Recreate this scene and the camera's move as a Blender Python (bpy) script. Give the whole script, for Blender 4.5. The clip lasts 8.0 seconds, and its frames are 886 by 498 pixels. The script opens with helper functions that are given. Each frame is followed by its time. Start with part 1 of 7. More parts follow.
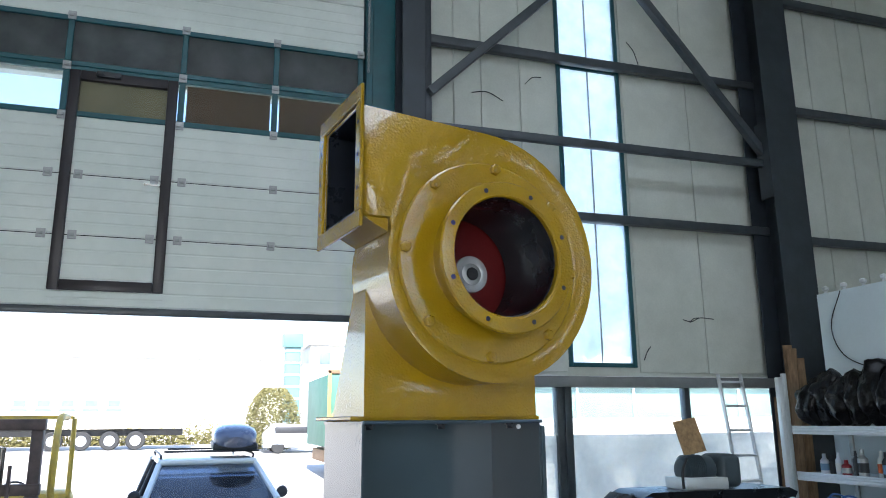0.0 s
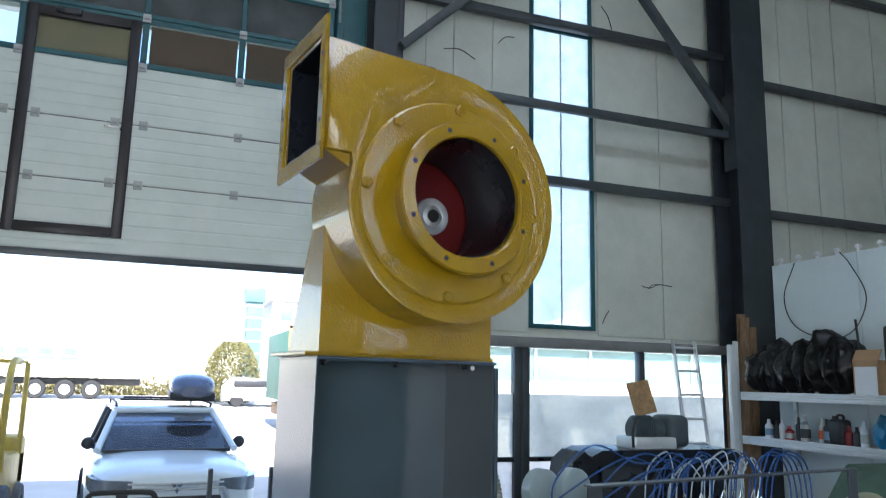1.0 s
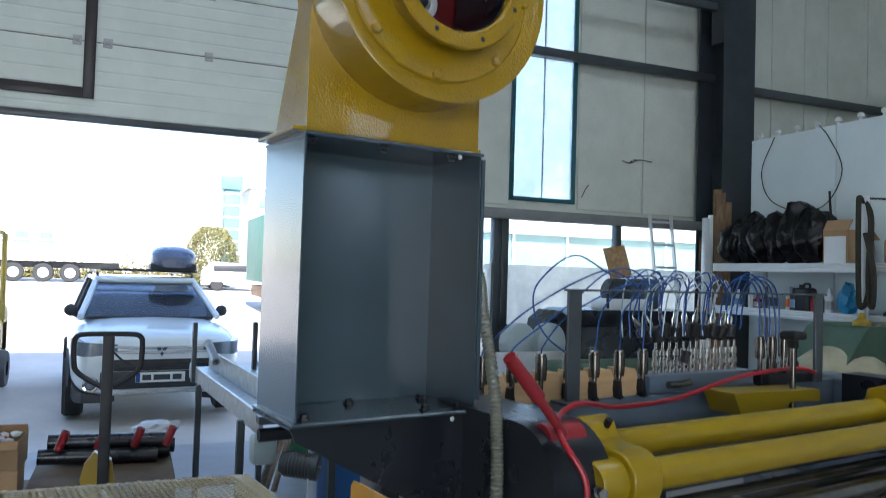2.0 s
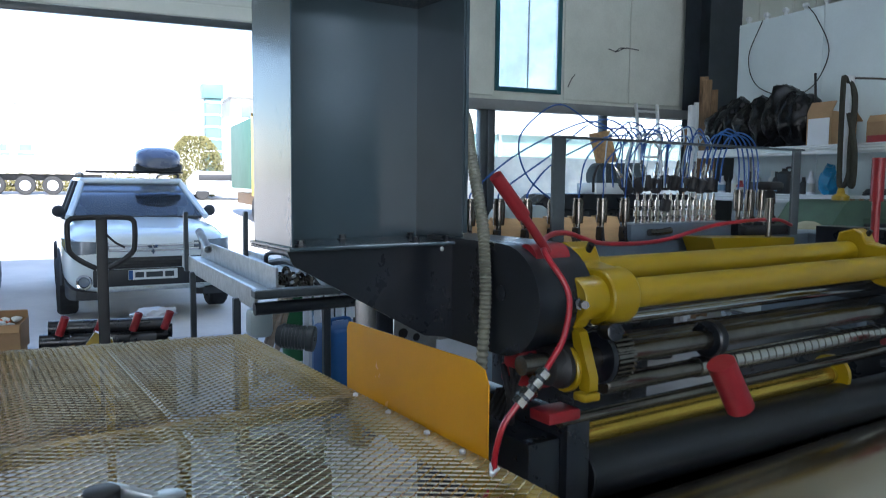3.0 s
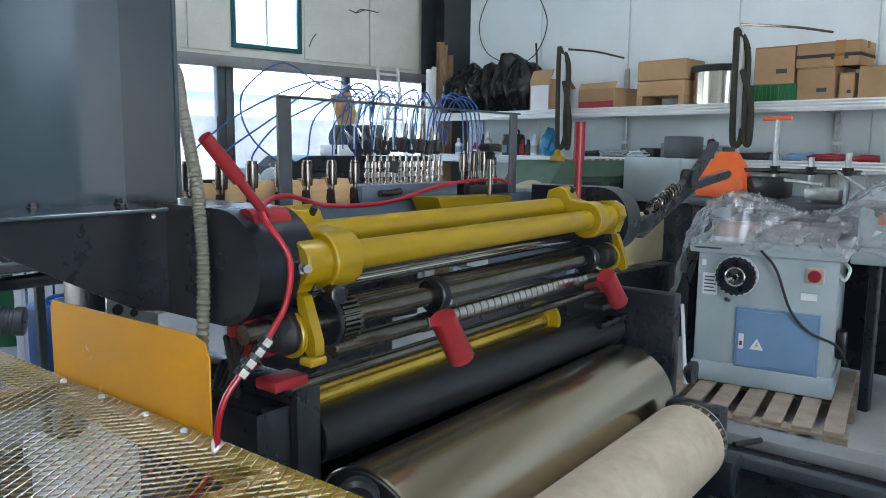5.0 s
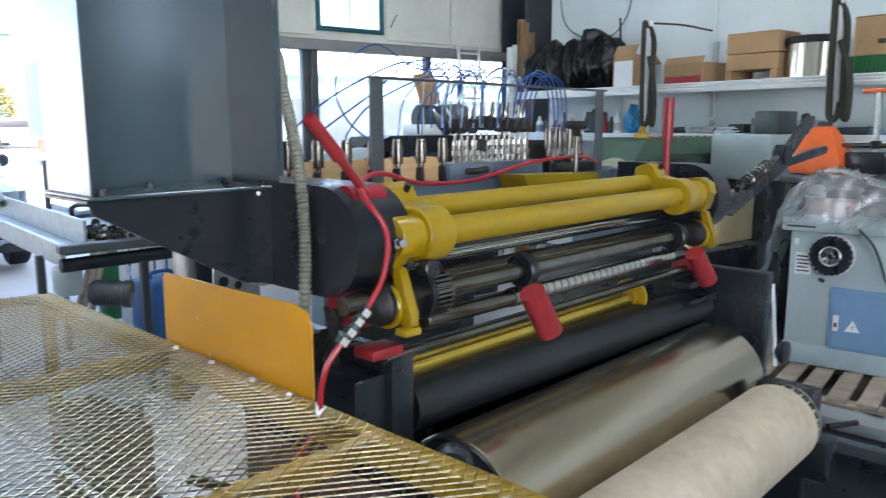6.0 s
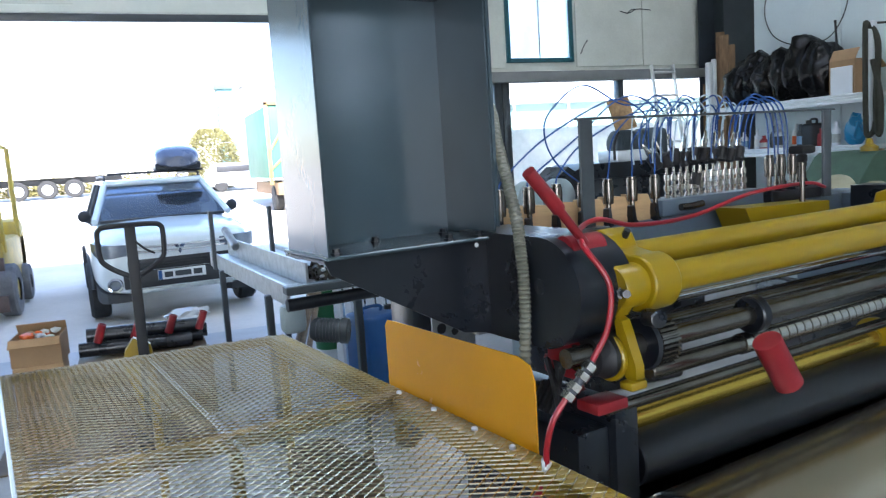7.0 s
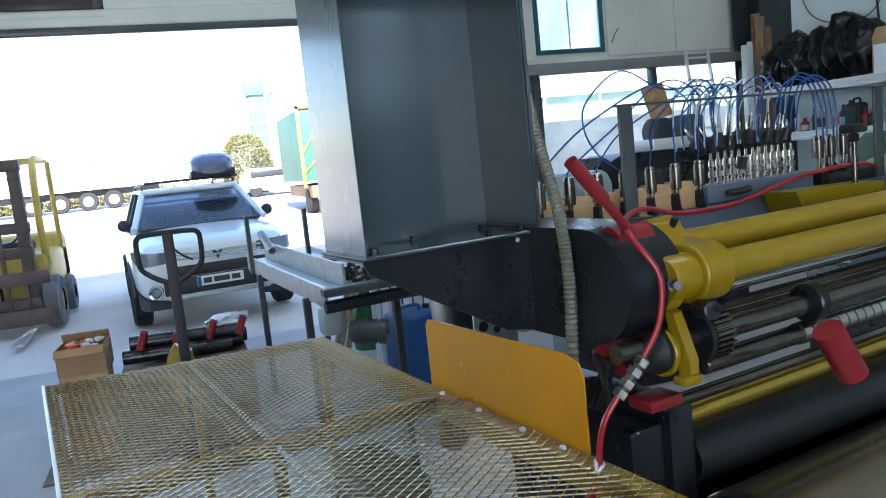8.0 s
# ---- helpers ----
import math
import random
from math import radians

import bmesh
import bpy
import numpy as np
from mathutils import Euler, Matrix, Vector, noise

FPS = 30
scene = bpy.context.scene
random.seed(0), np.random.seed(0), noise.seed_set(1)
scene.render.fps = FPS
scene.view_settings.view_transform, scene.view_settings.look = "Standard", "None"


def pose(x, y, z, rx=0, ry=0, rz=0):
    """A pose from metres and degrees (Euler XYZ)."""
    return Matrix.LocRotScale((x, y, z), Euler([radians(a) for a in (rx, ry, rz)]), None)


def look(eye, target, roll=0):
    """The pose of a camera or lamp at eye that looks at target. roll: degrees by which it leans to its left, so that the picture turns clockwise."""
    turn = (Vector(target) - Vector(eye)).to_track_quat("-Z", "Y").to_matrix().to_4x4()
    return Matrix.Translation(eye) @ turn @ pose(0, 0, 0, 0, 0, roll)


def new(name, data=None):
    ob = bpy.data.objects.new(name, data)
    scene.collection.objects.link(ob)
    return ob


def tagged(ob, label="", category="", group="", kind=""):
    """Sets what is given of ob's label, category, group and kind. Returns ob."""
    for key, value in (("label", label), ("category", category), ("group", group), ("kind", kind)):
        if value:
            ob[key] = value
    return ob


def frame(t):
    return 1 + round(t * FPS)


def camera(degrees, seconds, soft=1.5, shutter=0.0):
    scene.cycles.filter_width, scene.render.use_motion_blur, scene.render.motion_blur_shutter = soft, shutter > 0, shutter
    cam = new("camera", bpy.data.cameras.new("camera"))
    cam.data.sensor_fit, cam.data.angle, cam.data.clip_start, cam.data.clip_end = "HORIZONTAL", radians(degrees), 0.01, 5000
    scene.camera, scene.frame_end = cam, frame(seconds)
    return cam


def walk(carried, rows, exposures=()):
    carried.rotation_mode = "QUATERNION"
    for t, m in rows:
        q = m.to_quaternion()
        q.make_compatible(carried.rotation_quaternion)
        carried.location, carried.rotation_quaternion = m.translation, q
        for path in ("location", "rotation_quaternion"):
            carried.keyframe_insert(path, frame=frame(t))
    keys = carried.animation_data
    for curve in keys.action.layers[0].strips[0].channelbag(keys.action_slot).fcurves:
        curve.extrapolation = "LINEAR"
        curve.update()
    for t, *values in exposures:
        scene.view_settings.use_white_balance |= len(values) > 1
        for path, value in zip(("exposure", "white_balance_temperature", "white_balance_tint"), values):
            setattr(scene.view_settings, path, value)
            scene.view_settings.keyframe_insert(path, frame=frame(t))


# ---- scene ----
cam = camera(61.2, 8.0, soft=0.9, shutter=0.3)
EXPOSE = [(0.0, 1.9, 5950, 12), (1.0, 1.9, 5950, 12), (3.5, 1.87, 5800, 12), (4.2, 2.35, 6000, 14), (5.5, 2.7, 6150, 16), (6.0, 2.82, 6150, 16), (6.5, 2.8, 6250, 16), (7.0, 2.5, 5950, 14), (8.0, 2.1, 5850, 12)]
PATH = [
    (0, (0.417, -0.296, 2.055), (1.012, 1.561, 2.505), -0.5),
    (0.5, (0.429, -0.297, 2.055), (1.062, 1.551, 2.486), 0.2),
    (1, (0.433, -0.288, 2.008), (1.121, 1.557, 2.359), 1.3),
    (1.5, (0.438, -0.255, 1.884), (1.172, 1.594, 2.097), 2.0),
    (1.7, (0.438, -0.257, 1.840), (1.18, 1.595, 1.990), 1.9),
    (2.8, (0.38, -0.293, 1.6), (1.184, 1.534, 1.478), 1.3),
    (3, (0.403, -0.32, 1.59), (1.195, 1.508, 1.413), 0.6),
    (3.5, (0.39, -0.36, 1.556), (1.238, 1.43, 1.282), -0.2),
    (4, (0.46, -0.345, 1.601), (1.616, 1.268, 1.348), -1.2),
    (4.2, (0.493, -0.314, 1.626), (1.799, 1.184, 1.399), -1.4),
    (5.3, (0.476, -0.343, 1.582), (1.798, 1.131, 1.3), 1.1),
    (5.5, (0.477, -0.349, 1.583), (1.774, 1.145, 1.29), 0.9),
    (6, (0.425, -0.346, 1.586), (1.592, 1.246, 1.262), -0.1),
    (6.5, (0.37, -0.271, 1.567), (1.28, 1.479, 1.232), -2.1),
    (7, (0.38, -0.295, 1.647), (1.115, 1.549, 1.402), -3.7),
    (7.5, (0.405, -0.31, 1.667), (1.047, 1.573, 1.461), -5.5),
    (8, (0.386, -0.243, 1.64), (1.035, 1.634, 1.396), -6.0),
]
walk(cam, [(t, look(eye, target, roll)) for t, eye, target, roll in PATH], EXPOSE)

# ---- light: clear day, sun behind the hall, its shadow lying in front of the gate ----
SUN_EL, SUN_AZ = 47.0, 8.0
world = bpy.data.worlds.new("day")
scene.world = world
world.use_nodes = True
wn = world.node_tree.nodes
sky = wn.new("ShaderNodeTexSky")
sky.sky_type = "NISHITA"
sky.sun_disc = False
sky.sun_elevation, sky.sun_rotation = radians(SUN_EL), radians(180 - SUN_AZ)
wn["Background"].inputs["Strength"].default_value = 0.15
world.node_tree.links.new(sky.outputs[0], wn["Background"].inputs["Color"])
sun = new("sun", bpy.data.lights.new("sun", "SUN"))
sun.data.energy, sun.data.angle, sun.data.color = 5.0, radians(0.5), (1.0, 0.96, 0.9)
sun.matrix_world = look((2, -20, 30), (2 + 20 * math.tan(radians(SUN_AZ)), 0, 30 - math.tan(radians(SUN_EL)) * 20 / math.cos(radians(SUN_AZ))))


def fill_lamp(name, eye, target, sx, sy, watts, color=(0.93, 0.97, 1.0)):
    """Fill lamp that stands in for daylight through an assumed, unseen opening."""
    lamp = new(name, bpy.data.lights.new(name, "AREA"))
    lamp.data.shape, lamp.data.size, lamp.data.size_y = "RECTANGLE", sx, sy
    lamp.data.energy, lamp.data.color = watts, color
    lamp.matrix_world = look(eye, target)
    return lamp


# added interior fill: the roof and rear openings are unseen, only assumed
fill_lamp("roof_light_front", (2.0, 1.0, 8.9), (2.0, 1.0, 0), 10.0, 1.2, 35)
fill_lamp("rear_fill_lamp", (-2.0, -8.85, 2.4), (-2.0, 0, 2.0), 5.0, 4.0, 48)


# ---- materials ----
def mat(name, base, rough=0.5, metal=0.0, var=0.18, scale=6.0, bump=0.1, bscale=120.0, alt=None, spread=0.5, coat=0.0, dist=0.002, stretch=(1, 1, 1), per=0.0):
    """A painted, metal or mineral surface: stains at a large scale, grain at a small one, fine relief."""
    m = bpy.data.materials.new(name)
    m.use_nodes = True
    nt = m.node_tree
    p = nt.nodes["Principled BSDF"]
    N, L = nt.nodes.new, nt.links.new
    co = N("ShaderNodeTexCoord")
    mp = N("ShaderNodeMapping")
    mp.inputs["Scale"].default_value = stretch
    L(co.outputs["Object"], mp.inputs["Vector"])
    big, fine = N("ShaderNodeTexNoise"), N("ShaderNodeTexNoise")
    big.inputs["Scale"].default_value, big.inputs["Detail"].default_value = scale, 6.0
    big.inputs["Roughness"].default_value = 0.65
    fine.inputs["Scale"].default_value, fine.inputs["Detail"].default_value = bscale, 4.0
    for n in (big, fine):
        L(mp.outputs[0], n.inputs["Vector"])
    ramp = N("ShaderNodeMapRange")
    ramp.inputs["From Min"].default_value, ramp.inputs["From Max"].default_value = 0.5 - 0.25 * spread - 0.05, 0.5 + 0.25 * spread + 0.05
    L(big.outputs["Fac"], ramp.inputs["Value"])
    other = alt or tuple(c * (1 - var * 1.6) for c in base)
    mix = N("ShaderNodeMix")
    mix.data_type = "RGBA"
    mix.inputs["A"].default_value, mix.inputs["B"].default_value = (*base, 1), (*other, 1)
    L(ramp.outputs[0], mix.inputs["Factor"])
    val = N("ShaderNodeHueSaturation")
    r2 = N("ShaderNodeMapRange")
    r2.inputs["To Min"].default_value, r2.inputs["To Max"].default_value = 1 - var * 0.6, 1 + var * 0.6
    L(fine.outputs["Fac"], r2.inputs["Value"])
    L(mix.outputs["Result"], val.inputs["Color"])
    if per:
        oi, add, pr = N("ShaderNodeObjectInfo"), N("ShaderNodeMath"), N("ShaderNodeMapRange")
        pr.inputs["To Min"].default_value, pr.inputs["To Max"].default_value = 1 - per, 1 + per
        L(oi.outputs["Random"], pr.inputs["Value"])
        add.operation = "MULTIPLY"
        L(r2.outputs[0], add.inputs[0]), L(pr.outputs[0], add.inputs[1])
        L(add.outputs[0], val.inputs["Value"])
    else:
        L(r2.outputs[0], val.inputs["Value"])
    L(val.outputs[0], p.inputs["Base Color"])
    rr = N("ShaderNodeMapRange")
    rr.inputs["To Min"].default_value, rr.inputs["To Max"].default_value = max(0.03, rough - 0.05), min(1, rough + 0.05)
    L(big.outputs["Fac"], rr.inputs["Value"])
    L(rr.outputs[0], p.inputs["Roughness"])
    p.inputs["Metallic"].default_value = metal
    p.inputs["Coat Weight"].default_value = coat
    p.inputs["Coat Roughness"].default_value = 0.12
    if bump:
        b = N("ShaderNodeBump")
        b.inputs["Strength"].default_value, b.inputs["Distance"].default_value = bump, dist
        L(fine.outputs["Fac"], b.inputs["Height"])
        L(b.outputs[0], p.inputs["Normal"])
    return m


def pane(name, tint, haze=0.25, rough=0.05, dirt=2.0, ior=1.3, milky=False):
    """Clear or clouded sheet: lets light straight through, scatters a part of it, reflects a little."""
    m = bpy.data.materials.new(name)
    m.use_nodes = True
    nt = m.node_tree
    N, L = nt.nodes.new, nt.links.new
    nt.nodes.remove(nt.nodes["Principled BSDF"])
    out = nt.nodes["Material Output"]
    tr, tl, gl = N("ShaderNodeBsdfTransparent"), N("ShaderNodeBsdfTranslucent"), N("ShaderNodeBsdfGlossy")
    tr.inputs["Color"].default_value = tl.inputs["Color"].default_value = (*tint, 1)
    gl.inputs["Roughness"].default_value = rough
    co, nz, mr = N("ShaderNodeTexCoord"), N("ShaderNodeTexNoise"), N("ShaderNodeMapRange")
    nz.inputs["Scale"].default_value, nz.inputs["Detail"].default_value = dirt, 5.0
    mr.inputs["From Min"].default_value, mr.inputs["From Max"].default_value = 0.3, 0.7
    mr.inputs["To Min"].default_value, mr.inputs["To Max"].default_value = haze * 0.6, min(1.0, haze * 1.3)
    L(co.outputs["Object"], nz.inputs["Vector"]), L(nz.outputs["Fac"], mr.inputs["Value"])
    a, b, fr = N("ShaderNodeMixShader"), N("ShaderNodeMixShader"), N("ShaderNodeFresnel")
    fr.inputs["IOR"].default_value = ior
    cloud = tl
    if milky:
        df, cloud = N("ShaderNodeBsdfDiffuse"), N("ShaderNodeMixShader")
        df.inputs["Color"].default_value = (*tint, 1)
        L(tl.outputs[0], cloud.inputs[1]), L(df.outputs[0], cloud.inputs[2])
    L(mr.outputs[0], a.inputs[0]), L(tr.outputs[0], a.inputs[1]), L(cloud.outputs[0], a.inputs[2])
    L(fr.outputs[0], b.inputs[0]), L(a.outputs[0], b.inputs[1]), L(gl.outputs[0], b.inputs[2])
    L(b.outputs[0], out.inputs["Surface"])
    return m


CONCRETE = mat("concrete_floor", (0.44, 0.44, 0.43), 0.55, var=0.25, scale=1.3, bump=0.25, bscale=60, alt=(0.28, 0.275, 0.27), spread=0.9)
YARD = mat("yard_concrete", (0.60, 0.555, 0.49), 0.85, var=0.15, scale=0.4, bump=0.3, bscale=25)
PANEL = mat("wall_panel", (0.70, 0.72, 0.655), 0.5, var=0.14, scale=1.4, bump=0.06, bscale=40, alt=(0.50, 0.525, 0.465), spread=1.0)
BLUEWALL = mat("cold_room_panel", (0.66, 0.74, 0.76), 0.4, var=0.06, scale=1.5, bump=0.04, bscale=50)
DARKSTEEL = mat("dark_grey_steel", (0.035, 0.045, 0.056), 0.42, var=0.2, scale=3, bump=0.08, bscale=90)
GIRT = mat("grey_steel_tube", (0.065, 0.078, 0.088), 0.35, var=0.2, scale=4, bump=0.05)
TEAL = mat("teal_aluminium", (0.015, 0.105, 0.125), 0.38, var=0.12, scale=8, bump=0.03)
DOORWHITE = mat("door_skin", (0.73, 0.77, 0.72), 0.42, var=0.06, scale=1.6, bump=0.08, bscale=150, alt=(0.62, 0.67, 0.62))
WICKET = mat("dark_brown_aluminium", (0.014, 0.010, 0.014), 0.4, var=0.15)
HINGE = mat("worn_zinc", (0.5, 0.51, 0.51), 0.45, 0.6, var=0.2)
CARDBROWN = mat("brown_sheet", (0.17, 0.085, 0.045), 0.75, var=0.12, scale=3)
TANSHEET = mat("tan_sheet", (0.34, 0.25, 0.14), 0.75, var=0.12, scale=3)
GLASS = pane("clear_pane", (0.9, 0.95, 0.95), haze=0.08)
POLYCARB = pane("polycarbonate", (0.86, 0.92, 0.94), haze=0.6, rough=0.2, dirt=3.0)
GREYPANE = pane("grimy_grey_pane", (0.55, 0.57, 0.58), haze=0.7, rough=0.3)
FROST = pane("frosted_film", (0.96, 0.93, 0.89), haze=0.85, rough=0.3, dirt=3.0)
YELLOW = mat("yellow_enamel", (0.40, 0.245, 0.004), 0.24, var=0.04, scale=5, bump=0.7, bscale=190, dist=0.002, coat=0.7, alt=(0.33, 0.195, 0.004))
for n in YELLOW.node_tree.nodes:
    if n.bl_idname == "ShaderNodeTexNoise" and abs(n.inputs["Scale"].default_value - 190) < 1:
        n.inputs["Detail"].default_value = 0.6  # soft orange-peel bumps
    if n.bl_idname == "ShaderNodeBsdfPrincipled":
        n.inputs["Coat Roughness"].default_value = 0.05
        n.inputs["Specular IOR Level"].default_value = 0.4
OLIVE = mat("olive_yellow_paint", (0.30, 0.18, 0.005), 0.4, var=0.2, scale=9, bump=0.1, bscale=90, alt=(0.16, 0.10, 0.02))
YELLOWSMOOTH = mat("yellow_paint", (0.31, 0.20, 0.002), 0.32, var=0.03, scale=14, bump=0.10, bscale=40, coat=0.15, alt=(0.30, 0.195, 0.002))
GUARDYELLOW = mat("orange_yellow_sheet", (0.72, 0.32, 0.004), 0.26, var=0.05, scale=3, bump=0.04, coat=0.15)
DUCTGREY = mat("blue_grey_enamel", (0.060, 0.092, 0.112), 0.20, var=0.14, scale=3, bump=0.16, bscale=24, dist=0.003, coat=0.35)
ANTHRACITE = mat("anthracite_paint", (0.013, 0.0165, 0.023), 0.28, var=0.25, scale=6, bump=0.08, bscale=110)
BLUEGREY = mat("blue_grey_beam", (0.13, 0.17, 0.22), 0.4, var=0.15, scale=5, bump=0.06)
RED = mat("red_paint", (0.28, 0.014, 0.02), 0.4, var=0.15, scale=12, bump=0.06)
REDHOSE = mat("red_hose", (0.36, 0.010, 0.02), 0.3, var=0.08, scale=20, bump=0.02)
BLUEHOSE = mat("blue_hose", (0.018, 0.075, 0.27), 0.35, var=0.1, bump=0)
BLACKHOSE = mat("black_rubber", (0.014, 0.014, 0.016), 0.55, var=0.2, bump=0.08)
STEEL = mat("bright_steel", (0.62, 0.6, 0.56), 0.22, 1.0, var=0.12, scale=8, bump=0.04, stretch=(1, 12, 12))
DARKCHROME = mat("oiled_steel", (0.21, 0.195, 0.175), 0.24, 0.9, var=0.25, scale=9, bump=0.05)
DRUM = mat("satin_steel_drum", (0.50, 0.43, 0.33), 0.2, 1.0, var=0.05, scale=0.5, bump=0.04, bscale=160, stretch=(0.6, 3, 3))
for link in DRUM.node_tree.links:
    if link.to_socket.name == "Roughness" and link.to_node.bl_idname == "ShaderNodeBsdfPrincipled":
        link.from_node.inputs["To Min"].default_value, link.from_node.inputs["To Max"].default_value = 0.19, 0.25
RUBBERROLL = mat("black_rubber_roller", (0.014, 0.016, 0.020), 0.36, var=0.2, scale=5, bump=0.05)
GOLD = mat("brass_yellow_tube", (0.62, 0.43, 0.07), 0.24, 0.85, var=0.15, scale=4, bump=0.03)
WHITEROLL = mat("cream_paper_roll", (0.50, 0.44, 0.33), 0.7, var=0.2, scale=5, bump=0.2, bscale=30, alt=(0.33, 0.27, 0.19), spread=0.8)
WOODBLOCK = mat("light_wood", (0.62, 0.40, 0.2), 0.6, var=0.15, scale=6, stretch=(1, 1, 8), bump=0.1)
PLANK = mat("weathered_plank", (0.36, 0.29, 0.22), 0.8, var=0.25, scale=5, stretch=(1.5, 1.5, 12), bump=0.25, alt=(0.24, 0.18, 0.13), per=0.15)
OLDWOOD = mat("old_brown_wood", (0.26, 0.16, 0.085), 0.8, var=0.3, scale=5, stretch=(8, 8, 1), bump=0.3, per=0.15)
CHIPBOARD = mat("raw_chipboard", (0.42, 0.26, 0.12), 0.75, var=0.3, scale=20, bump=0.2)
CARTON = mat("brown_cardboard", (0.40, 0.25, 0.13), 0.8, var=0.12, scale=4, bump=0.06, per=0.12)
TAPE = mat("clear_parcel_tape", (0.38, 0.20, 0.07), 0.2, var=0.1)
ALU = mat("white_aluminium", (0.74, 0.76, 0.77), 0.35, 0.3, var=0.06, scale=6, bump=0.03)
GALV = mat("galvanised_steel", (0.5, 0.52, 0.52), 0.4, 0.7, var=0.2, scale=20, bump=0.05)
MESHMET = mat("worn_yellow_mesh", (0.78, 0.60, 0.24), 0.24, 0.95, var=0.15, scale=1.6, bump=0.0, alt=(0.92, 0.90, 0.84), spread=0.9)
GREYMACH = mat("light_grey_enamel", (0.38, 0.45, 0.46), 0.4, var=0.08, scale=4, bump=0.1, bscale=120)
BLUEDOOR = mat("blue_enamel", (0.17, 0.29, 0.44), 0.4, var=0.08, scale=4, bump=0.08)
DARKGREEN = mat("dark_blue_grey", (0.065, 0.09, 0.105), 0.42, var=0.2, scale=5, bump=0.1)
MACHGREEN = mat("machine_green", (0.07, 0.125, 0.085), 0.45, var=0.2, scale=5, bump=0.1)
BLACKBAG = mat("black_bin_liner", (0.004, 0.004, 0.005), 0.2, var=0.2, scale=8, bump=0.5, bscale=22, dist=0.02)
BLACKBAG.node_tree.nodes["Principled BSDF"].inputs["Specular IOR Level"].default_value = 0.28
PLASTICBLUE = mat("blue_plastic", (0.015, 0.09, 0.28), 0.4, var=0.1, bump=0.05)
PLASTICGREEN = mat("green_plastic", (0.01, 0.12, 0.035), 0.45, var=0.1)
ORANGE = mat("orange_plastic", (0.75, 0.13, 0.02), 0.4, var=0.1, scale=8, bump=0.05)
CARPAINT = mat("white_car_paint", (0.68, 0.73, 0.74), 0.25, var=0.03, scale=3, bump=0.0, coat=0.8)
CARBLACK = mat("black_trim", (0.025, 0.026, 0.028), 0.5, var=0.15, bump=0.05)
TYRE = mat("tyre_rubber", (0.022, 0.022, 0.022), 0.8, var=0.25, scale=20, bump=0.3, bscale=80)
CABIN = mat("grey_cabin_cloth", (0.22, 0.23, 0.25), 0.85, var=0.15, bump=0.1)
CHROME = mat("chrome", (0.75, 0.76, 0.78), 0.12, 1.0, var=0.03, bump=0)
# blue tint stands for sky reflected in the glass; the haze lightens it
CARGLASS = pane("sky_tinted_glass", (0.72, 0.82, 0.93), ior=1.6, haze=0.08, rough=0.02, milky=True)
LAMPGLASS = mat("headlamp_glass", (0.28, 0.32, 0.37), 0.12, 0.5, var=0.15, scale=14, bump=0.0, coat=0.8)
# base lightened towards blue for the sky reflected on the box
ROOFBOX = mat("sky_reflection_plastic", (0.085, 0.10, 0.155), 0.28, var=0.08, bump=0.0, coat=0.4)
LIFTDARK = mat("dirty_mast_steel", (0.10, 0.065, 0.055), 0.55, var=0.3, scale=6, bump=0.15)
LIFTYELLOW = mat("forklift_yellow", (0.62, 0.42, 0.04), 0.45, var=0.25, scale=5, alt=(0.38, 0.28, 0.08))
PAPER = mat("white_paper", (0.75, 0.76, 0.74), 0.7, var=0.06, scale=5)
INK = mat("dark_print", (0.04, 0.045, 0.05), 0.6, var=0.1)
LEAF = mat("dry_leaves", (0.17, 0.15, 0.045), 0.7, var=0.3, scale=8)
TRAILER = mat("white_tarpaulin", (0.78, 0.78, 0.76), 0.6, var=0.05, scale=1.0)
FACADE = mat("pale_render", (0.66, 0.62, 0.56), 0.8, var=0.08, scale=0.6)
TOWERGLASS = mat("teal_glazing", (0.10, 0.19, 0.19), 0.3, var=0.08, scale=1.0)
TARPGREEN = mat("green_tarpaulin", (0.05, 0.15, 0.10), 0.6, var=0.1, scale=1.5)
CONDUIT = mat("grey_green_conduit", (0.21, 0.21, 0.165), 0.4, var=0.12)
IMPELLER = mat("red_oxide_paint", (0.13, 0.012, 0.012), 0.4, var=0.2, scale=10)
SKYSHEET = pane("roof_light_sheet", (0.8, 0.88, 0.92), haze=1.7, rough=0.4)
STRIPSHEET = pane("sunlit_strip_sheet", (0.75, 0.84, 0.9), haze=1.7, rough=0.3)
PITBROWN = mat("dusty_brown_steel", (0.16, 0.115, 0.065), 0.7, var=0.3, scale=5, bump=0.2, alt=(0.09, 0.065, 0.045))
GREENGLAZING = mat("pale_green_glazing", (0.24, 0.34, 0.30), 0.35, var=0.15, scale=1.5)
DUSTYTYRE = mat("dusty_tyre", (0.20, 0.20, 0.205), 0.9, var=0.25, scale=6, bump=0.3, bscale=60)
FLASHING = mat("grey_flashing", (0.24, 0.25, 0.25), 0.5, var=0.15, scale=3, bump=0.05)
CLEARHOSE = mat("pale_air_hose", (0.42, 0.50, 0.56), 0.3, var=0.1, bump=0)
WHITEPLASTIC = mat("white_plastic_sheet", (0.72, 0.75, 0.8), 0.45, var=0.06, scale=3)


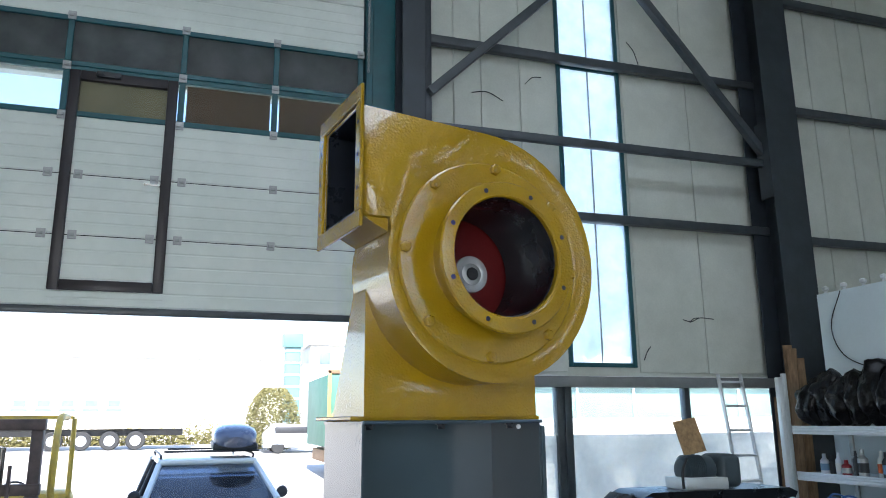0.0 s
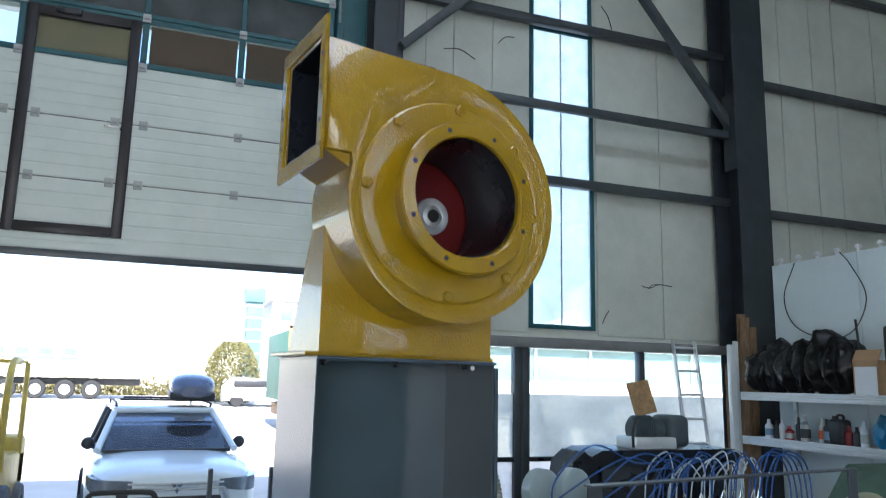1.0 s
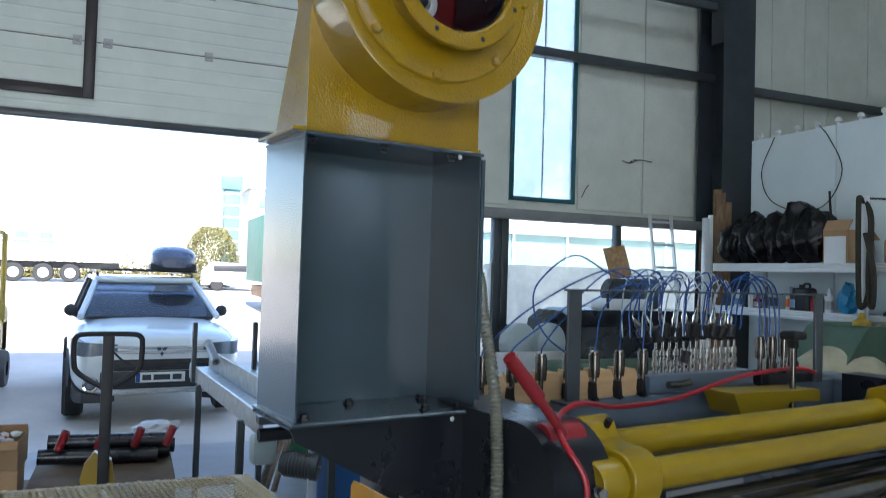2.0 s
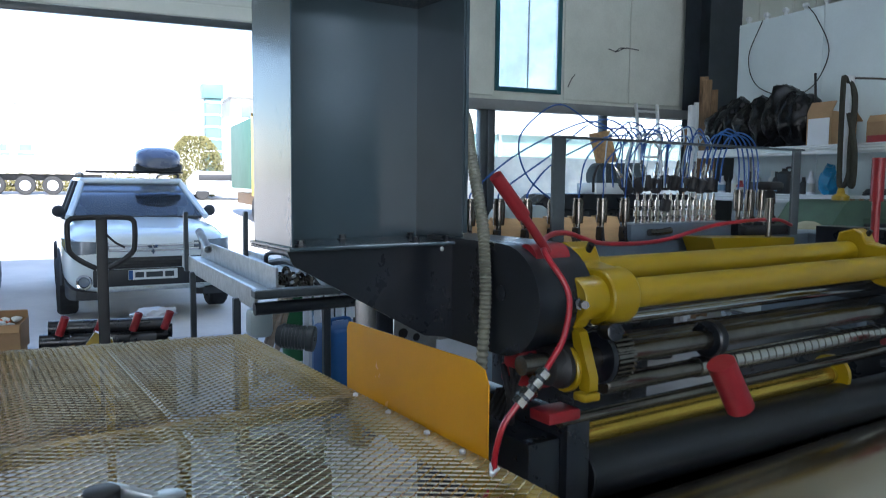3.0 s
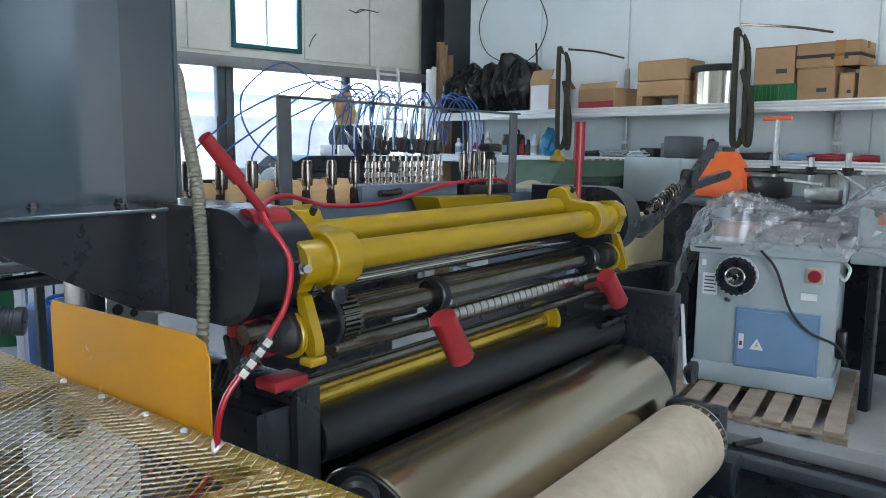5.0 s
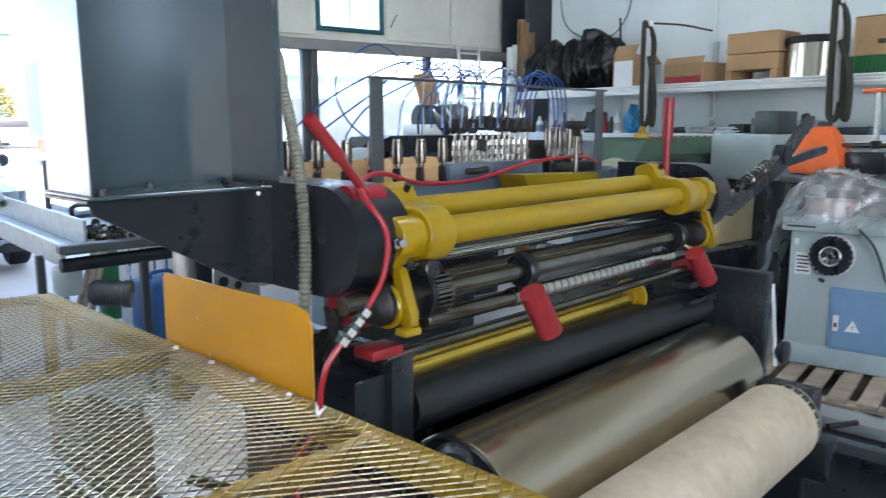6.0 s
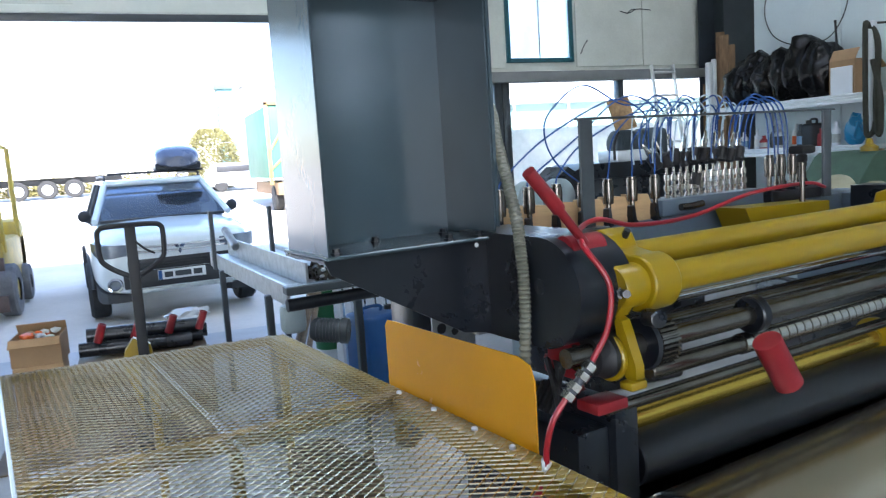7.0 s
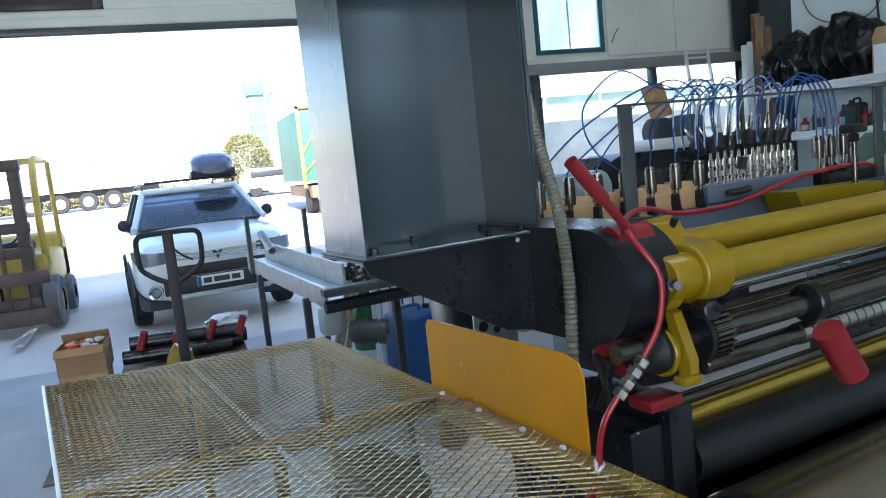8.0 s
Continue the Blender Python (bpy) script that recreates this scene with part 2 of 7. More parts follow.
# ---- mesh helpers ----
def box(bm, a, b, bev=0.0, m=None, seg=2):
    v = [bm.verts.new((x, y, z)) for x in (a[0], b[0]) for y in (a[1], b[1]) for z in (a[2], b[2])]
    f = [bm.faces.new([v[i] for i in q]) for q in ((0, 1, 3, 2), (4, 6, 7, 5), (0, 4, 5, 1), (2, 3, 7, 6), (0, 2, 6, 4), (1, 5, 7, 3))]
    if m is not None:
        bmesh.ops.transform(bm, matrix=m, verts=v)
    if bev:
        bmesh.ops.bevel(bm, geom=list({e for q in f for e in q.edges}), offset=bev, segments=seg, profile=0.5, affect="EDGES")
    return bm


def frames(axis):
    z = Vector(axis).normalized()
    x = z.orthogonal().normalized()
    return x, z.cross(x), z


def rod(bm, p, q, r, r2=None, n=16, caps=True):
    p, q = Vector(p), Vector(q)
    x, y, _ = frames(q - p)
    r2 = r if r2 is None else r2
    rings = []
    for c, rad in ((p, r), (q, r2)):
        rings.append([bm.verts.new(c + rad * (math.cos(2 * math.pi * i / n) * x + math.sin(2 * math.pi * i / n) * y)) for i in range(n)])
    for i in range(n):
        j = (i + 1) % n
        bm.faces.new((rings[0][i], rings[0][j], rings[1][j], rings[1][i]))
    if caps:
        bm.faces.new(rings[0][::-1]), bm.faces.new(rings[1])
    return bm


def lathe(bm, p, axis, profile, n=24, closed=False):
    """Turns (distance along the axis, radius) pairs round the axis through p."""
    p = Vector(p)
    x, y, z = frames(axis)
    rows = [[bm.verts.new(p + h * z + max(r, 1e-4) * (math.cos(2 * math.pi * i / n) * x + math.sin(2 * math.pi * i / n) * y)) for i in range(n)] for h, r in profile]
    pairs = list(zip(rows, rows[1:])) + ([(rows[-1], rows[0])] if closed else [])
    for a, b in pairs:
        for i in range(n):
            j = (i + 1) % n
            bm.faces.new((a[i], a[j], b[j], b[i]))
    return bm


def smooth_path(pts, k=6):
    P = [Vector(p) for p in pts]
    if len(P) < 3:
        return P
    P = [2 * P[0] - P[1]] + P + [2 * P[-1] - P[-2]]
    out = []
    for a, b, c, d in zip(P, P[1:], P[2:], P[3:]):
        for i in range(k):
            t = i / k
            out.append(0.5 * (2 * b + (c - a) * t + (2 * a - 5 * b + 4 * c - d) * t * t + (3 * b - a - 3 * c + d) * t ** 3))
    return out + [P[-2]]


def tube(bm, pts, r, n=8, k=6, ripple=0.0):
    P = smooth_path(pts, k)
    x = frames(P[1] - P[0])[0]
    rings = []
    for i, c in enumerate(P):
        d = (P[min(i + 1, len(P) - 1)] - P[max(i - 1, 0)]).normalized()
        x = (x - x.dot(d) * d).normalized()
        y = d.cross(x)
        rad = r + (ripple if i % 2 else 0)
        rings.append([bm.verts.new(c + rad * (math.cos(2 * math.pi * j / n) * x + math.sin(2 * math.pi * j / n) * y)) for j in range(n)])
    for a, b in zip(rings, rings[1:]):
        for j in range(n):
            bm.faces.new((a[j], a[(j + 1) % n], b[(j + 1) % n], b[j]))
    bm.faces.new(rings[0][::-1]), bm.faces.new(rings[-1])
    return bm


def prism(bm, poly, lo, hi, axis="y"):
    """Extrudes a polygon: given in (x, z) for axis y, (y, z) for axis x, (x, y) for axis z."""
    put = {"y": lambda p, h: (p[0], h, p[1]), "x": lambda p, h: (h, p[0], p[1]), "z": lambda p, h: (p[0], p[1], h)}[axis]
    a = [bm.verts.new(put(p, lo)) for p in poly]
    b = [bm.verts.new(put(p, hi)) for p in poly]
    n = len(poly)
    bm.faces.new(a), bm.faces.new(b[::-1])
    for i in range(n):
        bm.faces.new((a[i], b[i], b[(i + 1) % n], a[(i + 1) % n]))
    bmesh.ops.recalc_face_normals(bm, faces=bm.faces)
    return bm


def blob(bm, c, r, sub=3, amp=0.15, freq=3.0, seed=0.0):
    made = bmesh.ops.create_icosphere(bm, subdivisions=sub, radius=1.0)["verts"]
    for v in made:
        d = v.co.normalized()
        k = 1 + amp * noise.noise(d * freq + Vector((seed, seed * 1.7, 0)))
        v.co = Vector(c) + Vector((d.x * r[0], d.y * r[1], d.z * r[2])) * k
    return bm


def loft(bm, rows, cap=True):
    vs = [[bm.verts.new(p) for p in row] for row in rows]
    for a, b in zip(vs, vs[1:]):
        for i in range(len(a)):
            j = (i + 1) % len(a)
            bm.faces.new((a[i], a[j], b[j], b[i]))
    if cap:
        bm.faces.new(vs[0][::-1]), bm.faces.new(vs[-1])
    return bm


def B():
    return bmesh.new()


def mesh_of(name, bm, material, angle=35):
    bmesh.ops.recalc_face_normals(bm, faces=bm.faces)
    me = bpy.data.meshes.new(name)
    bm.to_mesh(me)
    bm.free()
    me.materials.append(material)
    me.shade_smooth()
    me.set_sharp_from_angle(angle=radians(angle))
    return me


def part(name, bm, material, parent, label="", angle=35):
    ob = new(name, mesh_of(name, bm, material, angle))
    ob.parent = parent
    return tagged(ob, label)


def share(name, mesh, parent, m):
    ob = new(name, mesh)
    ob.parent = parent
    ob.matrix_basis = m
    return ob


def thing(name, label, category, m=None, group=""):
    ob = new(name)
    ob.empty_display_size = 0.1
    if m is not None:
        ob.matrix_basis = m
    return tagged(ob, label, category, group)


def solid(name, bm, material, label, category, m=None, group="", kind="", angle=35):
    ob = new(name, mesh_of(name, bm, material, angle))
    if m is not None:
        ob.matrix_basis = m
    return tagged(ob, label, category, group, kind)


def setting(name, bm, material, label, angle=35):
    return solid(name, bm, material, label, name.split("_")[0], kind="structure", angle=angle)


# the machine line stands turned by ten degrees to the hall
LINE = pose(0.75, 1.304, 0, 0, 0, 10)

# ---- the hall ----
WY = 7.55  # inner face of the front wall
bm = B()
n = 40
rows = []
ys = [-400, -60, -9.2, 7.6, 14, 20, 30, 45, 80, 400]
zs = [-0.02, -0.02, -0.02, -0.02, -0.02, 0.1, 0.35, 0.7, 1.1, 1.1]
for y, z in zip(ys, zs):
    rows.append([bm.verts.new((x, y, z)) for x in (-400, -60, -20, 0, 20, 60, 400)])
for a, b in zip(rows, rows[1:]):
    for i in range(6):
        bm.faces.new((a[i], a[i + 1], b[i + 1], b[i]))
setting("ground", bm, YARD, "pale sunlit concrete yard in front of the hall")
bm = box(B(), (-9, -9, -0.2), (12, 7.62, 0.0))
setting("floor", bm, CONCRETE, "worn grey concrete workshop floor")

# front wall: rear leaf of panels, gate opening, window strip, low window band
GX0, GX1, GZ = -4.6, 1.98, 5.52
bm = B()
box(bm, (-9, WY, 0), (GX0, WY + 0.12, 9))
box(bm, (GX0, WY, GZ), (GX1, WY + 0.12, 9))
box(bm, (GX1, WY, 0), (2.70, WY + 0.12, 9))
box(bm, (2.70, WY, 2.56), (4.44, WY + 0.12, 9))
box(bm, (5.33, WY, 2.56), (7.35, WY + 0.12, 9))
box(bm, (4.44, WY, 2.56), (5.33, WY + 0.12, 2.66))
box(bm, (7.35, WY, 0), (12, WY + 0.12, 9))
box(bm, (2.70, WY, 0), (7.35, WY + 0.12, 0.45))
front = setting("wall_front", bm, PANEL, "dusty pale grey sandwich panel wall of the hall")
# single panels in front of the leaf, with open joints
for x0, x1, z0 in [(2.72, 3.07, 2.6), (3.07, 3.42, 2.6), (3.42, 3.93, 2.6), (3.93, 4.42, 2.6), (5.36, 6.32, 2.6), (6.32, 7.34, 2.6), (7.9, 8.44, 2.6), (8.44, 9.05, 2.6), (9.05, 9.5, 2.6), (9.5, 10.3, 2.6), (10.3, 11.2, 2.6)]:
    part("panel", box(B(), (x0 + 0.006, WY - 0.022, z0), (x1 - 0.006, WY - 0.002, 8.99), 0.006, seg=1), PANEL, front)
setting("wall_left", box(B(), (-9.15, -9.15, 0), (-9, 7.6, 9)), PANEL, "pale grey panel side wall")
setting("wall_right", box(B(), (12, -9.15, 0), (12.15, 7.6, 9)), PANEL, "pale grey panel side wall")
# unseen rear wall: its gate and strips are assumed, to let light in
bm = B()
box(bm, (-9, -9.15, 0), (-4.6, -9, 9)), box(bm, (0.6, -9.15, 0), (4.0, -9, 9)), box(bm, (-4.6, -9.15, 4.5), (0.6, -9, 9))
for x0, x1 in ((5.0, 8.0), (9.0, 12.0)):
    box(bm, (x0, -9.15, 0), (x1, -9, 9))
for x0, x1 in ((4.0, 5.0), (8.0, 9.0)):
    box(bm, (x0, -9.15, 0), (x1, -9, 2.6)), box(bm, (x0, -9.15, 7.4), (x1, -9, 9))
setting("wall_rear", bm, PANEL, "unseen pale grey panel rear wall with an assumed open gate")
# assumed strips, added to give the blower something bright to reflect
for k, x0 in enumerate((4.0, 8.0)):
    setting("window_%d" % (k + 3), box(B(), (x0, -9.08, 2.6), (x0 + 1.0, -9.07, 7.4)), STRIPSHEET, "tall translucent window strip in the rear wall")
# unseen roof; the light strip is assumed and added to brighten the interior
bm = B()
for y0, y1 in ((-9.2, 0.3), (1.7, 7.7)):
    box(bm, (-9.2, y0, 9.0), (12.2, y1, 9.1))
for x0, x1 in ((-9.2, -3.1), (7.1, 12.2)):
    box(bm, (x0, 0.3, 9.0), (x1, 1.7, 9.1))
setting("ceiling", bm, PANEL, "unseen grey panel roof with an assumed strip opening for daylight")

for k, y in enumerate((0.3,)):
    setting("roof_light_%d" % (k + 1), box(B(), (-3.1, y, 9.03), (7.1, y + 1.4, 9.06)), SKYSHEET, "milky translucent roof light sheet")

# steel frame
def ibeam(name, x, y, w, d, z0, z1, label):
    bm = B()
    box(bm, (x, y, z0), (x + w, y + 0.016, z1)), box(bm, (x, y + d - 0.016, z0), (x + w, y + d, z1))
    box(bm, (x + w / 2 - 0.01, y + 0.016, z0), (x + w / 2 + 0.01, y + d - 0.016, z1))
    return setting(name, bm, DARKSTEEL, label)

ibeam("column_1", 2.33, 7.08, 0.26, 0.34, 0, 9, "dark grey steel column beside the gate")
ibeam("column_2", 7.07, 6.95, 0.5, 0.45, 0, 9, "dark grey steel column of the portal frame")
bm = box(B(), (2.60, 7.12, 0), (2.68, 7.2, 9), 0.012)
setting("column_3", bm, DARKSTEEL, "slim dark square tube beside the column")
bm = box(B(), (7.045, 6.93, 4.75), (7.068, 7.15, 5.75))
setting("gusset", bm, DARKSTEEL, "dark gusset plate on the column")

def girt(z, x0, x1, y=7.36, s=0.11, k=1):
    setting("girt_%d" % k, box(B(), (x0, y, z - s / 2), (x1, y + s, z + s / 2), 0.02), GIRT, "dark grey square tube across the wall panels")

girt(6.45, 2.70, 7.5, k=1), girt(4.42, 2.70, 7.5, k=3)
girt(6.18, 7.6, 12, k=4), girt(4.34, 7.6, 12, k=5), girt(7.85, 7.6, 12, k=6)
setting("girt_2", box(B(), (2.70, 7.05, 5.17), (7.35, 7.13, 5.27), 0.012), GIRT, "grey square tube strut between the columns")
for k, (p, q) in enumerate((((2.64, 5.62), (4.80, 7.70)), ((5.10, 7.70), (7.14, 5.29)))):
    a, b = Vector((p[0], 7.08, p[1])), Vector((q[0], 7.08, q[1]))
    d = (b - a).length
    m = Matrix.Translation(a) @ Matrix.Rotation(-math.atan2(b.z - a.z, b.x - a.x), 4, "Y")
    setting("brace_%d" % (k + 1), box(B(), (0, -0.05, -0.05), (d, 0.05, 0.05), 0.012, m), GIRT, "grey square tube bracing running up aslant")

# tall window strip in four lights
strip = new("window_1")
tagged(strip, "tall translucent window strip with teal frames", "window", kind="structure")
levels = [2.66, 4.44, 6.45, 9.0]
for z0, z1 in zip(levels, levels[1:]):
    bm = B()
    for a, b in (((4.44, z0), (4.49, z1)), ((5.28, z0), (5.33, z1)), ((4.49, z0), (5.28, z0 + 0.05)), ((4.49, z1 - 0.05), (5.28, z1))):
        box(bm, (a[0], WY - 0.03, a[1]), (b[0], WY + 0.03, b[1]), 0.006, seg=1)
    fr = part("frame", bm, TEAL, strip)
    for x0, x1 in ((4.49, 4.87), (4.888, 5.28)):
        part("pane", box(B(), (x0, WY - 0.004, z0 + 0.05), (x1, WY + 0.006, z1 - 0.05)), POLYCARB, strip)
    part("joint", box(B(), (4.872, WY - 0.012, z0 + 0.05), (4.886, WY + 0.012, z1 - 0.05)), GALV, strip)

# low window band
band = tagged(new("window_2"), "low band of film-covered windows with grey frames", "window", kind="structure")
part("lintel", box(B(), (2.70, 7.38, 2.425), (7.35, 7.545, 2.545), 0.012), FLASHING, band, "light grey flashing")
part("sill", box(B(), (2.70, 7.42, 0.45), (7.35, 7.58, 0.51), 0.01), GIRT, band)
part("rail", box(B(), (2.70, 7.45, 1.16), (7.35, 7.53, 1.21), 0.008), ANTHRACITE, band)
for x0, x1 in ((2.70, 2.78), (4.215, 4.305), (4.312, 4.405), (5.89, 5.96), (7.26, 7.35)):
    part("mullion", box(B(), (x0, 7.44, 0.51), (x1, 7.56, 2.44), 0.01), GIRT, band)
for x0, x1 in ((2.78, 4.215), (4.405, 5.89), (5.96, 7.26)):
    part("pane", box(B(), (x0, 7.5, 1.21), (x1, 7.506, 2.425)), GLASS, band)
    part("film", box(B(), (x0, 7.492, 1.21), (x1, 7.497, 1.90)), FROST, band, "clouded film over the lower half")
    part("pane", box(B(), (x0, 7.5, 0.51), (x1, 7.506, 1.16)), FROST, band)

# sectional gate, half raised
gate = tagged(new("gate"), "half-raised white sectional gate with teal window frames", "gate", kind="structure")
def section(x0, x1, z0, z1, parent, y=7.44):
    """One ribbed section of the gate: flat bands with narrow grooves between."""
    prof = [(y + 0.04, z0), (y, z0)]
    k = max(2, round((z1 - z0) / 0.125))
    for i in range(k):
        a, b = z0 + (z1 - z0) * i / k, z0 + (z1 - z0) * (i + 1) / k
        prof += [(y, a + 0.004), (y - 0.004, a + 0.012), (y - 0.004, b - 0.012), (y, b - 0.004)]
    prof += [(y, z1), (y + 0.04, z1)]
    return part("section", prism(B(), prof, x0, x1, "x"), DOORWHITE, parent, angle=20)

seams = [3.15, 3.84, 4.45, 5.05]
WX0, WX1 = -1.02, 0.008
for z0, z1 in zip(seams, seams[1:]):
    section(-4.75, WX0, z0 + 0.005, z1 - 0.005, gate), section(WX1, 1.96, z0 + 0.005, z1 - 0.005, gate)
section(WX0, WX1, 3.154, 3.30, gate)
for z in seams[1:3]:
    for x0, x1 in ((-4.75, WX0), (WX0 + 0.102, WX1 - 0.102), (WX1, 1.96)):
        part("seam_seal", box(B(), (x0, 7.446, z - 0.004), (x1, 7.472, z + 0.004)), BLACKHOSE, gate)
section(-4.75, 1.96, 6.14, 6.74, gate), section(-4.75, 1.96, 6.748, 7.35, gate)
part("bottom_rail", box(B(), (-4.75, 7.43, 3.08), (1.96, 7.49, 3.15), 0.01), GIRT, gate, "dark rubber-edged bottom rail")
mull = [-4.7, -3.85, -2.95, -2.0, -1.055, 0.048, 0.998, 1.93]
def glazed(z0, z1, parent):
    bm = B()
    box(bm, (-4.75, 7.425, z0), (1.96, 7.475, z0 + 0.055), 0.006, seg=1), box(bm, (-4.75, 7.425, z1 - 0.055), (1.96, 7.475, z1), 0.006, seg=1)
    part("window_rail", bm, TEAL, parent)
    for x in mull:
        part("window_post", box(B(), (x - 0.03, 7.424, z0 + 0.055), (x + 0.03, 7.474, z1 - 0.055), 0.005, seg=1), TEAL, parent)
glazed(5.05, 5.58, gate), glazed(5.585, 6.135, gate)
for i, (x0, x1) in enumerate(zip(mull, mull[1:])):
    part("pane", box(B(), (x0 + 0.03, 7.45, 5.64), (x1 - 0.03, 7.456, 6.08)), GREYPANE, gate, "grimy grey pane")
    part("pane", box(B(), (x0 + 0.03, 7.45, 5.105), (x1 - 0.03, 7.456, 5.525)), GLASS, gate)
    if x0 > -1.2:
        part("cover_sheet", box(B(), (x0 + 0.05, 7.462, 5.105), (x1 - 0.045, 7.468, 5.515)), TANSHEET if x0 < 0 else CARDBROWN, gate, "brown sheet behind the pane")
wicket = part("wicket_door", box(B(), (WX0, 7.41, 3.30), (WX0 + 0.1, 7.48, 5.54), 0.008), WICKET, gate, "dark-framed wicket door in the gate")
for a, b in (((WX1 - 0.1, 3.30), (WX1, 5.54)), ((WX0 + 0.1, 3.30), (WX1 - 0.1, 3.40)), ((WX0 + 0.1, 5.44), (WX1 - 0.1, 5.54))):
    part("door_frame", box(B(), (a[0], 7.41, a[1]), (b[0], 7.48, b[1]), 0.008), WICKET, wicket)
for z0, z1 in ((3.41, 3.835), (3.845, 4.445), (4.455, 5.05)):
    section(WX0 + 0.102, WX1 - 0.102, z0, z1, wicket, 7.445)
bm = box(B(), (WX1 - 0.25, 7.36, 4.37), (WX1 - 0.10, 7.375, 4.392), 0.004)
rod(bm, (WX1 - 0.105, 7.44, 4.38), (WX1 - 0.105, 7.365, 4.38), 0.01)
part("door_handle", bm, STEEL, wicket, "steel lever handle")
part("door_closer", box(B(), (WX0 + 0.25, 7.36, 5.47), (WX0 + 0.48, 7.41, 5.53), 0.01), ANTHRACITE, wicket)
hinge = mesh_of("hinge", box(box(B(), (-0.04, -0.012, -0.045), (0.04, 0, 0.045), 0.004, seg=1), (-0.025, -0.03, -0.015), (0.025, -0.012, 0.015), 0.004, seg=1), HINGE)
for z in (3.84, 4.45):
    for x in (-3.4, -2.2, WX0 - 0.1, WX0 + 0.17, WX1 - 0.16, WX1 + 0.1, 1.02):
        share("hinge", hinge, gate, pose(x, 7.436, z))
for z in (5.05, 5.58, 6.13):
    for x in mull[1:]:
        share("hinge", hinge, gate, pose(x, 7.424, z))
bm = box(B(), (1.98, 7.36, 0), (2.06, 7.54, 7.4), 0.006, seg=1)
box(bm, (2.06, 7.42, 0), (2.33, 7.54, 9), 0.006, seg=1)
part("guide_rail", bm, TEAL, gate, "teal steel guide rail of the gate")
bm = B()
for i in range(90):
    z = 5.9 + i * 0.034
    lathe(bm, (2.0, 7.33, z), (1, 0.2, 0) if i % 2 else (0.2, 1, 0), [(-0.004, 0.012), (0.004, 0.012), (0.004, 0.018), (-0.004, 0.018)], 6, True)
part("chain", bm, HINGE, gate, "hanging steel hoist chain")

# cold-room partition with the shelves
PX = 7.06
wallr = setting("partition", box(B(), (PX, -6, 0), (PX + 0.1, 6.46, 3.42)), BLUEWALL, "pale blue insulated panel partition")
y = 6.46
while y > -5.5:
    part("panel", box(B(), (PX - 0.014, y - 1.146, 0), (PX - 0.002, y - 0.006, 3.43), 0.004, seg=1), BLUEWALL, wallr)
    y -= 1.15
knob = mesh_of("clip", lathe(B(), (0, 0, 0), (0, 0, 1), [(0, 0.018), (0.03, 0.018), (0.04, 0.035), (0.07, 0.035), (0.085, 0.01)], 8), ALU)
for i in range(22):
    share("clip", knob, wallr, pose(PX + 0.03, 6.36 - i * 0.26, 3.43))
bm = tube(B(), [(PX - 0.03, 6.1, 3.42), (PX - 0.03, 6.28, 3.05), (PX - 0.03, 6.15, 2.72), (PX - 0.03, 5.75, 2.56), (PX - 0.03, 5.4, 2.62), (PX - 0.03, 5.22, 2.95), (PX - 0.03, 5.38, 3.3), (PX - 0.03, 5.5, 3.45)], 0.0055, 6)
solid("cable", bm, BLACKHOSE, "black cable hanging in a loop on the pale partition", "cable")
for k, (x, z, pts) in enumerate(((6.0, 3.25, ((0, 0), (0.12, -0.02), (0.25, 0.03), (0.45, 0.02))), (6.1, 3.22, ((0, 0), (0.06, 0.05), (0.14, 0.06))), (5.42, 2.75, ((0, 0), (0.05, 0.1), (0.1, 0.16))), (5.47, 6.9, ((0, 0), (0.1, -0.12), (0.16, -0.3))), (3.3, 5.9, ((0, 0), (0.2, 0.03), (0.4, -0.06))), (4.0, 6.1, ((0, 0), (0.1, 0.1), (0.22, 0.12))))):
    solid("cobweb", tube(B(), [(x + a, WY - 0.03, z + b) for a, b in pts], 0.006, 5), INK, "dusty dark cobweb strand on the wall panels", "cobweb", group="cobwebs")

# ---- blower on its duct ----
duct = thing("exhaust_duct", "blue-grey enamelled steel duct standing on the machine", "duct", LINE)
D0, D1 = 1.445, 2.055
part("back_panel", box(B(), (0.0, 0.215, D0), (0.449, 0.22, D1)), DUCTGREY, duct)
part("side_panel", box(B(), (-0.003, 0.0, D0), (0.002, 0.24, D1), 0.001, seg=1), DUCTGREY, duct)
part("side_panel", box(B(), (0.445, -0.003, D0), (0.45, 0.24, D1), 0.001, seg=1), DUCTGREY, duct)
part("rear_flange", box(B(), (0.452, -0.004, D0 + 0.02), (0.462, 0.012, D1 - 0.01), 0.001, seg=1), DUCTGREY, duct)
part("foot_plate", box(B(), (-0.012, -0.012, D0 - 0.008), (0.462, 0.25, D0), 0.002, seg=1), DUCTGREY, duct)
part("top_plate", box(B(), (-0.004, -0.006, D1 - 0.004), (0.456, 0.25, D1 + 0.004), 0.002, seg=1), DUCTGREY, duct)
bolt = mesh_of("bolt", lathe(B(), (0, 0, 0), (0, 0, 1), [(0, 0), (0, 0.013), (0.003, 0.013), (0.003, 0.009), (0.012, 0.009), (0.012, 0)], 6), ANTHRACITE)
for u, v in ((0.03, 0.03), (0.33, 0.03), (0.42, 0.03), (0.40, 0.17), (0.2, 0.17)):
    share("bolt", bolt, duct, pose(u, v, D0))
for u in (0.025, 0.2, 0.385):
    share("bolt", bolt, duct, pose(u, 0.03, D1 - 0.004, 180))
